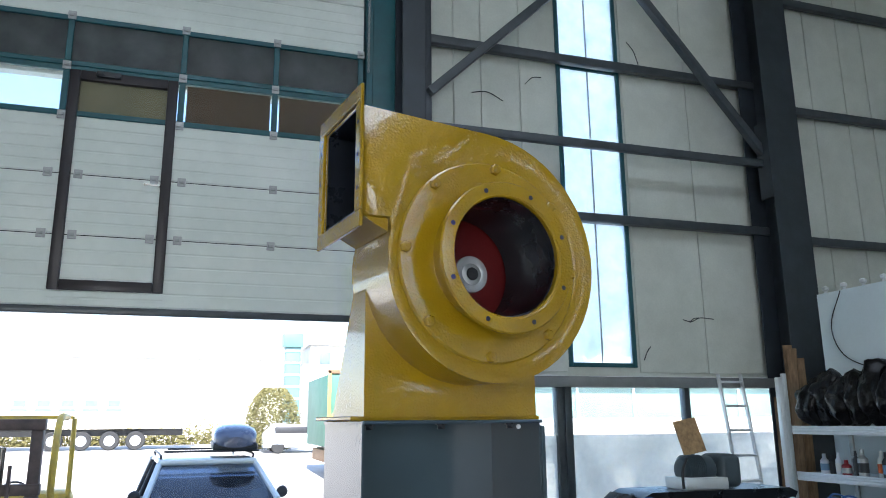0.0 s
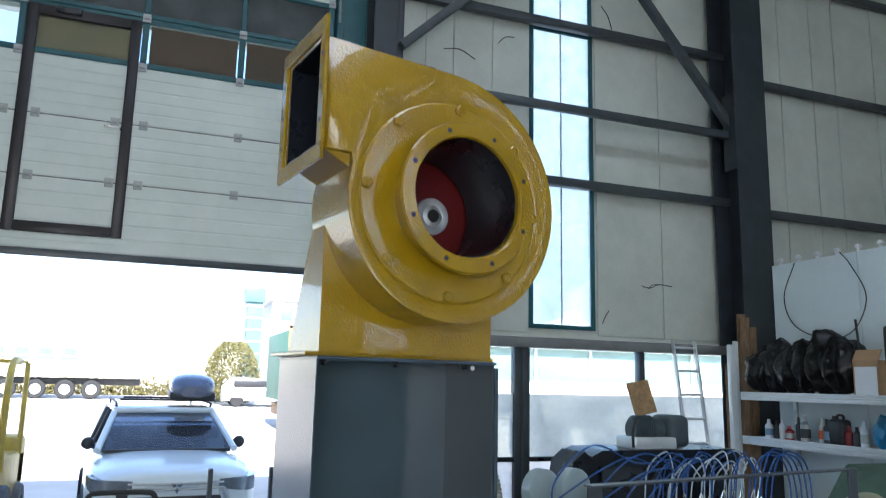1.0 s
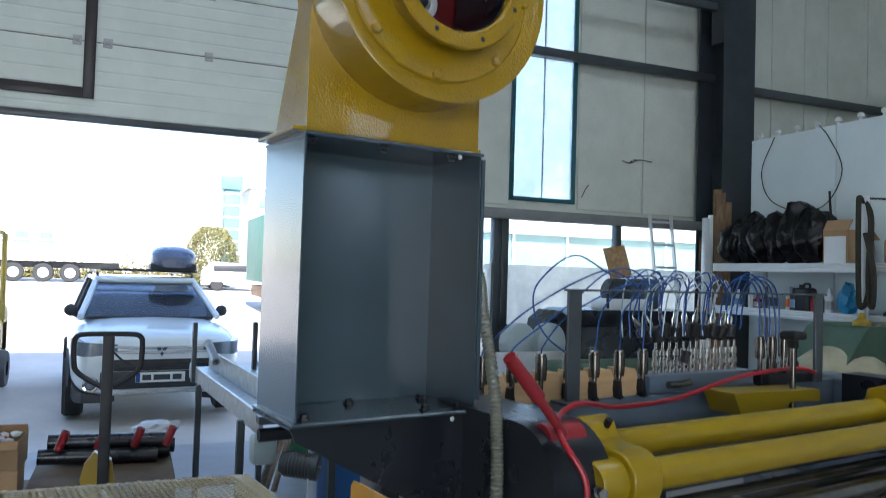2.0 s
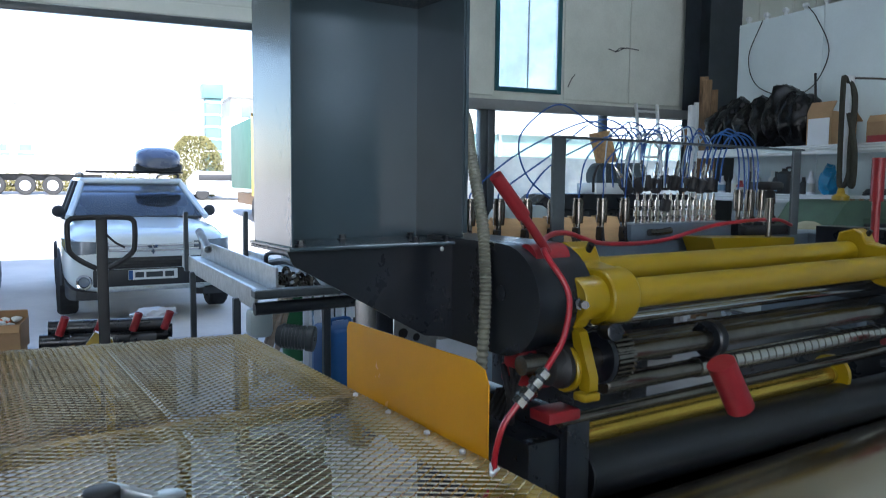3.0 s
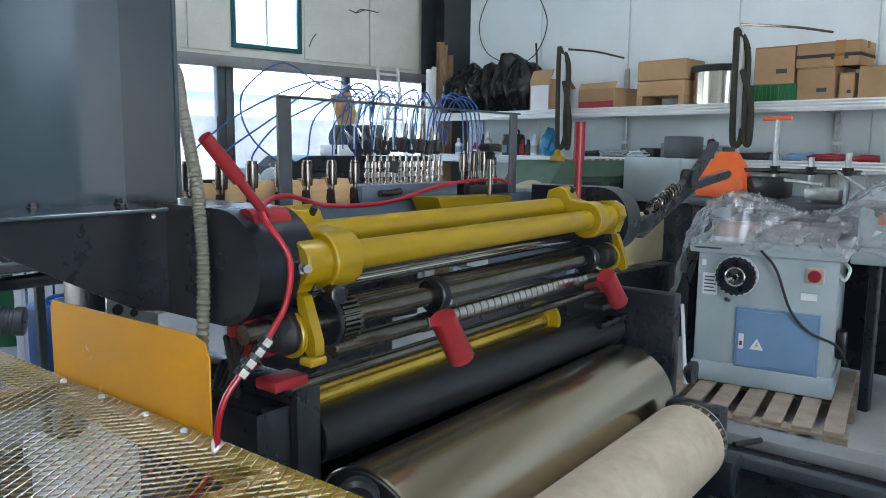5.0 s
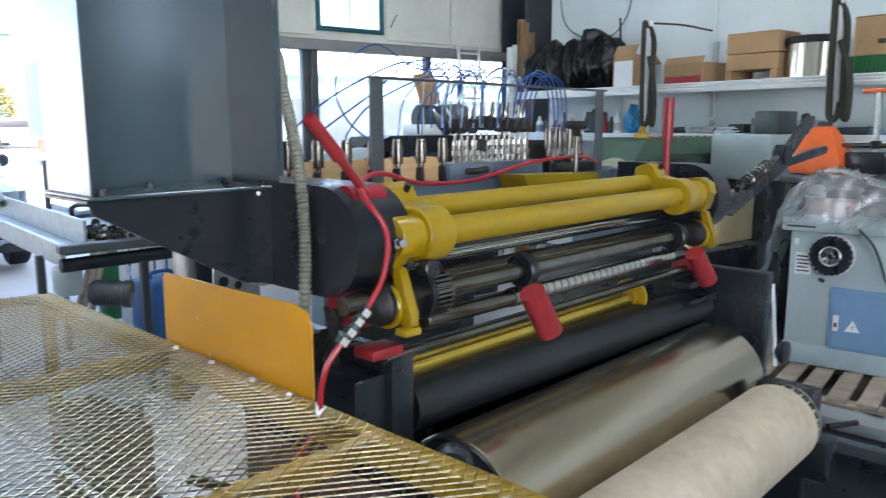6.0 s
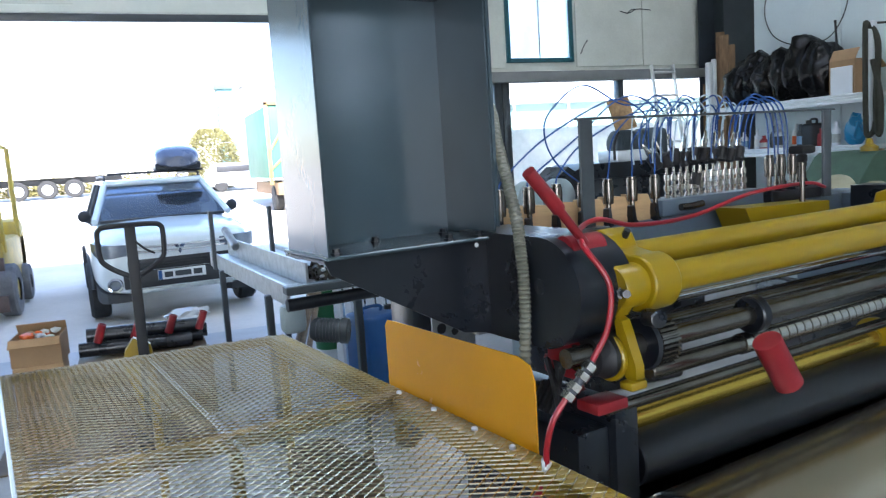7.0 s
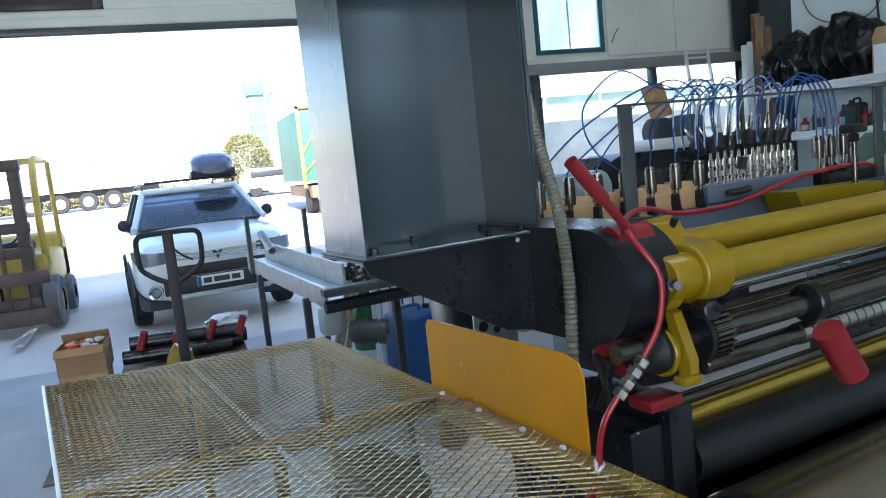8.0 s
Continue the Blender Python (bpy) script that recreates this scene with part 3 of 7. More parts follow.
for p in ((0.385, -0.006, 2.043), (0.38, -0.013, 1.428)):
    part("rivet", lathe(B(), p, (0, -1, 0), [(0, 0.006), (0.003, 0.005), (0.005, 0)], 8), ALU, duct)

fan = thing("blower", "glossy yellow-painted centrifugal blower on top of the duct", "blower", LINE @ pose(0, 0, 2.060))
FZ = 2.083
CU, CW, FV, BV = 0.243, 2.423 - FZ, -0.13, 0.075
# scroll: spiral outline with the outlet throat running out to the left at the top
out = [(CU + (0.245 + 0.055 * i / 44) * math.cos(radians(168 + i * 282 / 44)), CW + (0.245 + 0.055 * i / 44) * math.sin(radians(168 + i * 282 / 44))) for i in range(45)]
out += [(-0.072, 2.737 - FZ), (-0.072, 2.497 - FZ), (0.0, 2.497 - FZ)]
bm = B()
# hollow: outer wall and two cheeks, the front one with the eye cut out
a = [bm.verts.new((u, FV, w)) for u, w in out]
b = [bm.verts.new((u, BV, w)) for u, w in out]
N_ = len(out)
for i in range(N_):
    j = (i + 1) % N_
    if not (abs(out[i][0] + 0.072) < 1e-6 and abs(out[j][0] + 0.072) < 1e-6):
        bm.faces.new((a[i], b[i], b[j], a[j]))
bm.faces.new(b)
eye = [bm.verts.new((CU + 0.14 * math.cos(2 * math.pi * i / 48), FV, CW + 0.14 * math.sin(2 * math.pi * i / 48))) for i in range(48)]
e1 = [bm.edges.new((a[i], a[(i + 1) % N_])) if not bm.edges.get((a[i], a[(i + 1) % N_])) else bm.edges.get((a[i], a[(i + 1) % N_])) for i in range(N_)]
e2 = [bm.edges.new((eye[i], eye[(i + 1) % 48])) for i in range(48)]
bmesh.ops.triangle_fill(bm, use_beauty=True, edges=e1 + e2)
scroll = part("scroll", bm, YELLOW, fan, angle=30)
sol = scroll.modifiers.new("thickness", "SOLIDIFY")
sol.thickness, sol.offset = 0.004, -1
part("inlet_plate", lathe(B(), (CU, FV - 0.006, CW), (0, 1, 0), [(0, 0.133), (-0.002, 0.222), (0.002, 0.226), (0.005, 0.226), (0.005, 0.133)], 64, True), YELLOW, fan)
part("inlet_collar", lathe(B(), (CU, FV, CW), (0, 1, 0), [(0, 0.146), (-0.07, 0.138), (-0.07, 0.132), (0.06, 0.132), (0.06, 0.136), (0, 0.140)], 64, True), YELLOW, fan)
ringp = lathe(B(), (CU + 0.004, -0.2, CW - 0.002), (0, 1, 0), [(0, 0.132), (-0.004, 0.135), (-0.004, 0.163), (0, 0.166), (0.006, 0.166), (0.006, 0.132)], 64, True)
inring = part("inlet_flange", ringp, YELLOW, fan)
for i in range(8):
    a_ = radians(22 + 45 * i)
    part("hole", lathe(B(), (CU + 0.004 + 0.149 * math.cos(a_), -0.2052, CW - 0.002 + 0.149 * math.sin(a_)), (0, -1, 0), [(0, 0.0055), (0.0006, 0.005), (0.0006, 0)], 10), BLACKHOSE, inring)
ybolt = mesh_of("bolt", lathe(B(), (0, 0, 0), (0, -1, 0), [(0, 0.0), (0, 0.013), (0.008, 0.013), (0.011, 0.010), (0.012, 0)], 6), YELLOW)
for i in range(8):
    a_ = radians(-3 + 45 * i)
    share("bolt", ybolt, fan, pose(CU + 0.212 * math.cos(a_), FV - 0.008, CW + 0.212 * math.sin(a_)))
part("liner", lathe(B(), (CU, -0.19, CW), (0, 1, 0), [(0, 0.129), (0.2, 0.129), (0.2, 0.131), (0, 0.131)], 48, True), ANTHRACITE, fan, "dark inner wall of the inlet")
imp = part("impeller", lathe(B(), (CU + 0.034, 0.03, CW), (0, -1, 0), [(0, 0), (0, 0.2), (0.004, 0.2), (0.006, 0.06), (0.01, 0.05), (0.012, 0)], 48), IMPELLER, fan, "dark red impeller disc")
part("hub", lathe(B(), (CU + 0.034, 0.019, CW), (0, -1, 0), [(0, 0.045), (0.006, 0.044), (0.008, 0.03), (0.006, 0.026), (0.008, 0.022), (0.01, 0.014), (0.01, 0)], 32), HINGE, imp, "pale worn hub")
for i in range(9):
    a_ = 2 * math.pi * i / 9
    m = Matrix.Translation((CU + 0.034, 0.02, CW)) @ Matrix.Rotation(a_, 4, "Y") @ pose(0.165, 0, 0, 0, 20, 0)
    part("blade", box(B(), (-0.03, -0.09, -0.002), (0.045, 0.0, 0.002), 0, m), IMPELLER, imp)
# outlet flange, a square frame facing left
F0, F1, G0, G1 = -0.13, 0.075, 2.497 - FZ, 2.737 - FZ
bm = B()
for lo, hi in (((F0 - 0.03, G0 - 0.035), (F1 + 0.03, G0)), ((F0 - 0.03, G1), (F1 + 0.03, G1 + 0.035)), ((F0 - 0.03, G0), (F0, G1)), ((F1, G0), (F1 + 0.03, G1))):
    box(bm, (-0.080, lo[0], lo[1]), (-0.072, hi[0], hi[1]), 0.002, seg=1)
ofl = part("outlet_flange", bm, YELLOW, fan)
for v in (F0 - 0.015, F1 + 0.015):
    for w in (0.2, 0.5, 0.8):
        part("hole", lathe(B(), (-0.0805, v, G0 + (G1 - G0) * w), (-1, 0, 0), [(0, 0.005), (0.0005, 0.0045), (0.0005, 0)], 8), BLACKHOSE, ofl)
part("gusset", prism(B(), [(-0.055, G0 - 0.002), (0.0, G0 - 0.002), (0.0, G0 - 0.03)], FV + 0.01, BV - 0.01), YELLOW, fan)
# pedestal: tapering box cut out to seat the scroll
arc = [(0.44 * k / 12, CW - math.sqrt(0.2475 ** 2 - (0.44 * k / 12 - CU) ** 2)) for k in range(12, -1, -1)]
outline = [(0.0, 0.0), (0.44, 0.0)] + arc
bm = B()
va = [bm.verts.new((u, 0.0, w)) for u, w in outline]
vb = [bm.verts.new((u, 0.2 - 0.45 * w, w)) for u, w in outline]
bm.faces.new(va), bm.faces.new(vb[::-1])
for k in range(len(outline)):
    bm.faces.new((va[k], vb[k], vb[(k + 1) % len(outline)], va[(k + 1) % len(outline)]))
part("pedestal", bm, YELLOW, fan)
bm = B()
box(bm, (-0.071, F0 + 0.005, G0 + 0.005), (0.06, F0 + 0.009, G1 - 0.005)), box(bm, (-0.071, F1 - 0.009, G0 + 0.005), (0.2, F1 - 0.005, G1 - 0.005))
box(bm, (-0.071, F0 + 0.01, G0 + 0.005), (0.02, F1 - 0.01, G0 + 0.009)), box(bm, (-0.071, F0 + 0.01, G1 - 0.009), (0.2, F1 - 0.01, G1 - 0.005))
part("outlet_lining", bm, ANTHRACITE, fan, "dark plates lining the inside of the outlet")
part("base_flange", box(B(), (-0.03, 0.0, -0.001), (0.45, 0.23, 0.008), 0.002, seg=1), YELLOW, fan)

# ---- the winding machine ----
mach = thing("winding_machine", "dark grey paper winding machine with steel rollers", "machine", LINE)
prof = [(-0.20 + 0.135 * math.cos(radians(a)), 1.325 + 0.128 * math.sin(radians(a))) for a in range(90, 271, 12)]
part("drive_hood", prism(B(), [(0.12, 1.453)] + prof + [(0.12, 1.197)], 0.42, 0.58, "x"), ANTHRACITE, mach, "rounded anthracite drive cover")
prof = [(-0.20 + 0.13 * math.cos(radians(a)), 1.30 + 0.135 * math.sin(radians(a))) for a in range(90, 271, 12)]
part("drive_hood", prism(B(), [(0.12, 1.435)] + prof + [(0.12, 1.165)], 2.24, 2.36, "x"), ANTHRACITE, mach)
bm = prism(B(), [(-0.012, 1.434), (0.462, 1.434), (0.462, 1.195), (0.34, 1.215), (0.0, 1.405)], 0.0, 0.006)
prism(bm, [(0.30, 1.43), (0.462, 1.43), (0.462, 1.24), (0.40, 1.26)], 0.236, 0.242)
box(bm, (-0.012, 0.0, 1.430), (0.462, 0.242, 1.436))
part("duct_bracket", bm, ANTHRACITE, mach, "tapering black bracket under the duct")
part("side_frame", box(B(), (0.57, -0.27, 0.0), (0.645, 0.55, 1.03), 0.006), ANTHRACITE, mach)
part("side_frame", box(B(), (2.25, -0.53, 0.0), (2.32, 0.55, 1.03), 0.006), ANTHRACITE, mach)
part("side_cover", box(B(), (0.47, -0.25, 0.2), (0.57, 0.5, 0.99), 0.01), ANTHRACITE, mach)
for plate, holes in [([(0.425, 1.02), (0.57, 1.02), (0.57, 1.15), (0.47, 1.225), (0.43, 1.228), (0.425, 1.22)], [(0.468, 1.195, 0.007), (0.455, 1.155, 0.016), (0.50, 1.14, 0.012)])]:
    pl_ = part("side_plate", prism(B(), plate, 0.30, 0.306), GALV, mach, "bare steel side plate with bolt holes")
    for x, z, r in holes:
        part("bolt_hole", lathe(B(), (x, 0.2995, z), (0, -1, 0), [(0, r), (0.0008, r - 0.0005), (0.0008, 0)], 12), BLACKHOSE, pl_)

def roller(name, v, w, r, u0, u1, material, label="", n=40, lip=0.004, v1=None):
    ax = Vector((u1 - u0, (v if v1 is None else v1) - v, 0))
    d = ax.length
    return part(name, lathe(B(), (u0, v, w), ax, [(0, 0), (0, r - lip), (lip, r), (d - lip, r), (d, r - lip), (d, 0)], n), material, mach, label)

roller("nip_roller", -0.205, 0.87, 0.074, 0.66, 2.24, RUBBERROLL, "black rubber-covered roller", 48, v1=-0.265)
roller("drum", -0.42, 0.66, 0.19, 0.645, 2.08, DRUM, "satin steel winding drum", 72)
white = roller("paper_roll", -0.748, 0.627, 0.13, 0.50, 1.82, WHITEROLL, "cream paper-covered roll", 48)
bm = B()
lathe(bm, (1.82, -0.748, 0.627), (1, 0, 0), [(0, 0.108), (0.05, 0.108), (0.05, 0.07), (0, 0.07)], 40, True)
lathe(bm, (1.866, -0.748, 0.627), (1, 0, 0), [(0, 0.104), (0, 0.124), (0.006, 0.124), (0.006, 0.104)], 40, True)
for i in range(24):
    a_ = 2 * math.pi * i / 24
    rod(bm, (1.822, -0.748 + 0.114 * math.cos(a_), 0.627 + 0.114 * math.sin(a_)), (1.868, -0.748 + 0.114 * math.cos(a_), 0.627 + 0.114 * math.sin(a_)), 0.008, n=6)
part("slotted_ring", bm, STEEL, white, "slotted bright steel end ring")
roller("brass_tube", -0.20, 0.965, 0.03, 0.65, 1.80, GOLD, "brass-yellow cross tube", 24)
part("flange", lathe(B(), (1.80, -0.20, 0.965), (1, 0, 0), [(0, 0.03), (0.012, 0.03), (0.012, 0.066), (0.03, 0.066), (0.03, 0)], 24), YELLOWSMOOTH, mach, "yellow bolted flange")
shaft = roller("winding_shaft", -0.296, 1.185, 0.026, 0.43, 2.02, DARKCHROME, "oiled steel winding shaft", 24)
for u in (1.03, 1.93):
    part("collar", lathe(B(), (u, -0.296, 1.185), (1, 0, 0), [(0, 0.026), (0, 0.046), (0.004, 0.05), (0.03, 0.05), (0.034, 0.046), (0.034, 0.026)], 24), ANTHRACITE, shaft)
teeth = []
for i in range(32):
    for da, rr_ in ((-0.075, 0.056), (-0.04, 0.066), (0.04, 0.066), (0.075, 0.056)):
        a_ = 2 * math.pi * i / 32 + da
        teeth.append((-0.296 + rr_ * math.cos(a_), 1.185 + rr_ * math.sin(a_)))
bm = prism(B(), teeth, 0.640, 0.698, "x")
part("gear", bm, DARKCHROME, shaft, "toothed dark steel gear")
part("gear_face", lathe(B(), (0.628, -0.296, 1.185), (1, 0, 0), [(0, 0), (0, 0.06), (0.01, 0.064), (0.01, 0)], 40), ANTHRACITE, shaft)
part("bearing", lathe(B(), (0.47, -0.296, 1.185), (1, 0, 0), [(0, 0.026), (0, 0.042), (0.05, 0.048), (0.1, 0.048), (0.1, 0.026)], 28), BLACKHOSE, shaft)
roller("knife_shaft", -0.289, 1.112, 0.024, 0.66, 2.05, DARKCHROME, "steel shaft with ring grooves", 24)
for i in range(26):
    part("spacer_ring", lathe(B(), (1.0 + i * 0.036, -0.289, 1.112), (1, 0, 0), [(0, 0.024), (0.001, 0.0275), (0.03, 0.0275), (0.031, 0.024)], 20), STEEL, mach)
roller("guide_rod", -0.256, 1.032, 0.016, 0.55, 2.25, DARKCHROME, "", 16)
roller("guide_rod", -0.12, 1.225, 0.016, 0.65, 2.25, CHROME, "bright chromed rod", 20)
roller("guide_rod", -0.05, 1.225, 0.028, 0.65, 2.25, DARKCHROME, "", 20)
roller("guide_rod", 0.04, 1.26, 0.026, 0.65, 2.25, DARKCHROME, "", 20)
roller("guide_rod", -0.12, 1.16, 0.03, 0.65, 2.25, DARKCHROME, "", 20)
bm = B()
for i in range(34):
    u = 0.72 + i * 0.045
    box(bm, (u, 0.08, 1.28), (u + 0.03, 0.12, 1.305), 0, None)
part("tooth_bar", bm, GALV, mach, "serrated steel bar")
part("drum_cap", lathe(B(), (0.636, -0.42, 0.66), (1, 0, 0), [(0, 0), (0, 0.05), (0.004, 0.052), (0.004, 0.180), (0.009, 0.182), (0.009, 0)], 48), RUBBERROLL, mach, "dark end cap of the drum")
for u0, u1 in ((0.56, 0.636), (2.08, 2.26)):
    part("journal", lathe(B(), (u0, -0.42, 0.66), (1, 0, 0), [(0, 0), (0, 0.04), (u1 - u0, 0.04), (u1 - u0, 0)], 20), DARKCHROME, mach)
# yellow swing frame
roller("swing_tube", -0.314, 1.333, 0.036, 0.64, 2.06, YELLOWSMOOTH, "yellow painted tube", 28)
roller("swing_tube", -0.19, 1.372, 0.036, 0.6, 2.06, YELLOWSMOOTH, "yellow painted tube", 28)
def cheek(u0, u1, r=0.066):
    """Two-lobed plate that clasps both tubes, with a squared ear on top."""
    pts = [(-0.314 + r * math.cos(radians(k)), 1.333 + r * math.sin(radians(k))) for k in range(75, 321, 15)]
    pts += [(-0.19 + 0.058 * math.cos(radians(k)), 1.365 + 0.058 * math.sin(radians(k))) for k in range(-75, 46, 15)]
    pts += [(-0.155, 1.435), (-0.205, 1.452), (-0.232, 1.44), (-0.25, 1.405)]
    return prism(B(), pts, u0, u1, "x")
for u0, u1 in ((0.60, 0.685), (1.90, 1.965)):
    ck = part("cheek_plate", cheek(u0, u1), YELLOWSMOOTH, mach, "yellow cheek plate")
    bv = ck.modifiers.new("edge", "BEVEL")
    bv.width, bv.segments = 0.005, 2
    part("cheek_screw", lathe(B(), (u1 - 0.03, -0.235, 1.43), (0, -0.6, 1), [(0, 0), (0, 0.009), (0.02, 0.009), (0.02, 0)], 8), ANTHRACITE, ck)
for u0, d in ((0.53, 0.07), (1.965, 0.10)):
    part("clamp_collar", lathe(B(), (u0, -0.314, 1.333), (1, 0, 0), [(0, 0.02), (0, 0.046), (0.006, 0.05), (d, 0.05), (d, 0.02)], 28), YELLOWSMOOTH, mach, "yellow clamp collar")
part("clamp_lobe", prism(B(), [(-0.375, 1.34), (-0.365, 1.375), (-0.33, 1.395), (-0.27, 1.39), (-0.235, 1.35), (-0.25, 1.29), (-0.30, 1.265), (-0.35, 1.275)], 2.065, 2.12, "x"), YELLOWSMOOTH, mach, "yellow clamp block")
for u in (0.53, 2.12):
    part("arm_bracket", prism(B(), [(-0.255, 1.36), (-0.31, 1.355), (-0.338, 1.325), (-0.345, 1.30), (-0.318, 1.265), (-0.285, 1.262), (-0.262, 1.29)], u, u + 0.04, "x"), YELLOWSMOOTH, mach, "yellow clamp block")
    part("swing_arm", prism(B(), [(-0.312, 1.27), (-0.336, 1.262), (-0.345, 1.24), (-0.374, 1.165), (-0.374, 1.135), (-0.36, 1.125), (-0.342, 1.135), (-0.322, 1.215)], u + 0.004, u + 0.03, "x"), YELLOWSMOOTH, mach, "narrow yellow swing arm")
    part("arm_bolt", lathe(B(), (u + 0.01, -0.335, 1.325), (-0.6, -1, 0.1), [(0, 0.016), (0.012, 0.016), (0.012, 0.010), (0.04, 0.010), (0.04, 0)], 6), ANTHRACITE, mach)
    part("pivot_disc", lathe(B(), (u - 0.012, -0.3, 1.175), (1, 0, 0), [(0, 0), (0, 0.052), (0.004, 0.055), (0.012, 0.055), (0.012, 0)], 32), YELLOWSMOOTH, mach, "yellow pivot disc")
    part("pivot_cap", lathe(B(), (u - 0.014, -0.3, 1.18), (-1, 0, 0), [(0, 0.05), (0.012, 0.05), (0.02, 0.043), (0.045, 0.038), (0.05, 0.03), (0.05, 0)], 32), BLACKHOSE, mach, "black bearing cap")
part("end_knob", lathe(B(), (0.6, -0.35, 1.262), (-0.3, -1, 0.1), [(0, 0.02), (0.05, 0.02), (0.052, 0.014), (0.05, 0)], 16), ANTHRACITE, mach)
part("arm_shoe", box(B(), (0.515, -0.38, 1.112), (0.565, -0.34, 1.132), 0.006), YELLOWSMOOTH, mach)
for u, t, q in ((0.905, (0.885, -0.45, 1.172), (0.955, -0.46, 1.055)), (1.9, (1.905, -0.40, 1.14), (1.985, -0.42, 1.03))):
    ax = Vector(q) - Vector(t)
    part("red_sleeve", lathe(B(), t, ax, [(0, 0), (0, 0.034), (ax.length, 0.034), (ax.length, 0.028), (ax.length - 0.02, 0.028), (ax.length - 0.02, 0)], 28), RED, mach, "red tubular grip")
for a, b in (((0.43, -0.27, 1.17), (0.50, -0.2, 1.215)), ((0.45, -0.34, 1.062), (0.545, -0.27, 1.088)), ((0.5, -0.22, 1.105), (0.56, -0.1, 1.15)), ((2.13, -0.3, 1.03), (2.24, -0.2, 1.075))):
    part("red_block", box(B(), a, b, 0.006), RED, mach, "red bearing block")
part("stub_shaft", lathe(B(), (0.40, -0.3, 1.195), (1, 0, 0), [(0, 0), (0, 0.022), (0.1, 0.022), (0.1, 0)], 16), DARKCHROME, mach)
part("hand_knob", lathe(B(), (0.54, -0.5, 0.86), (-0.75, -0.6, 0.0), [(0, 0.02), (0.02, 0.045), (0.05, 0.047), (0.06, 0.038), (0.055, 0.02), (0.055, 0)], 24), ANTHRACITE, mach, "round black hand knob")
part("hand_knob", lathe(B(), (2.32, -0.56, 0.72), (0.0, -1, 0.0), [(0, 0.02), (0.02, 0.045), (0.04, 0.045), (0.045, 0)], 24), ANTHRACITE, mach)
for w in (0.92, 0.99):
    part("inner_bar", box(B(), (2.02, -0.34, w - 0.012), (2.25, -0.26, w + 0.012), 0.004), ANTHRACITE, mach)
# red lever, left, and red post, right
bm = rod(B(), (0.47, -0.3, 1.44), (0.395, -0.3, 1.525), 0.010, n=12)
rod(bm, (0.40, -0.3, 1.52), (0.322, -0.3, 1.605), 0.0155, 0.0145, n=14)
part("red_lever", bm, RED, mach, "red lever with a thicker grip")
part("lever_hub", lathe(B(), (0.45, -0.25, 1.42), (1, 0.0, 0), [(0, 0), (0, 0.035), (0.1, 0.035), (0.1, 0)], 24), RED, mach)
bm = rod(B(), (2.05, -0.2, 1.40), (2.05, -0.2, 1.55), 0.014, n=14)
rod(bm, (2.05, -0.2, 1.54), (2.05, -0.2, 1.69), 0.0215, n=14)
part("red_post", bm, RED, mach, "upright red lever")
bm = prism(B(), [(2.60, 1.235), (2.66, 1.19), (2.86, 1.25), (3.32, 1.385), (3.86, 1.43), (3.90, 1.455), (3.86, 1.475), (3.30, 1.425), (3.12, 1.40), (2.84, 1.31), (2.62, 1.27)], -0.215, -0.185)
prism(bm, [(2.98, 1.37), (3.04, 1.355), (3.16, 1.41), (3.26, 1.44), (3.545, 1.60), (3.55, 1.63), (3.50, 1.635), (3.22, 1.49), (3.14, 1.485), (3.06, 1.43)], -0.245, -0.216)
lathe(bm, (3.17, -0.26, 1.445), (0, 1, 0), [(0, 0), (0, 0.05), (0.06, 0.05), (0.06, 0)], 16)
rod(bm, (2.34, -0.2, 1.215), (2.68, -0.2, 1.24), 0.032, n=12)
part("latch_arm", bm, ANTHRACITE, mach, "black forked latch arm with a coil spring")
part("spring_rod", rod(B(), (2.64, -0.235, 1.31), (3.08, -0.235, 1.435), 0.014, n=10), DARKCHROME, mach)
axis = Vector((1, 0, 0.284)).normalized()
side = Vector((-axis.z, 0, axis.x))
bm = tube(B(), [Vector((2.70, -0.235, 1.327)) + axis * (0.0042 * k) + side * (0.026 * math.cos(k * 0.785)) + Vector((0, 0.026 * math.sin(k * 0.785), 0)) for k in range(72)], 0.0055, 6, 2)
part("coil_spring", bm, DARKCHROME, mach)
# rear beam with nozzles and air manifold
part("rear_beam", box(B(), (0.62, 0.2, 1.21), (2.56, 0.36, 1.40), 0.008), BLUEGREY, mach, "blue-grey painted cross beam")
part("rear_frame", box(B(), (2.32, -0.02, 0.7), (2.4, 0.4, 1.40), 0.01), BLUEGREY, mach)
NOZ = [0.61 + 0.1045 * i for i in range(7)]
for i, u in enumerate(NOZ[:-1]):
    u += 0.016
    part("wood_block", prism(B(), [(u, 1.40), (u + 0.074, 1.40), (u + 0.08, 1.455), (u + 0.066, 1.484), (u, 1.487)], 0.205, 0.26), WOODBLOCK, mach)
for u in NOZ + [1.84, 1.91, 1.98]:
    k = 0.0 if u < 1.5 else 0.03
    bm = lathe(B(), (u, 0.195, 1.41 + k), (0, 0, 1), [(0, 0), (0, 0.008), (0.055, 0.008), (0.057, 0.016), (0.075, 0.0175), (0.125, 0.0175), (0.127, 0.0145), (0.135, 0.0145), (0.135, 0)], 14)
    noz = part("nozzle", bm, DARKCHROME, mach, "steel air nozzle")
    part("jaw", prism(B(), [(u - 0.013, 1.452), (u - 0.004, 1.455), (u + 0.002, 1.41), (u + 0.012, 1.40), (u - 0.006, 1.395), (u - 0.016, 1.42)], 0.18, 0.21), ANTHRACITE, noz)
part("manifold", box(B(), (1.265, 0.19, 1.402), (1.80, 0.3, 1.458), 0.005), BLUEGREY, mach, "blue-grey air manifold block")
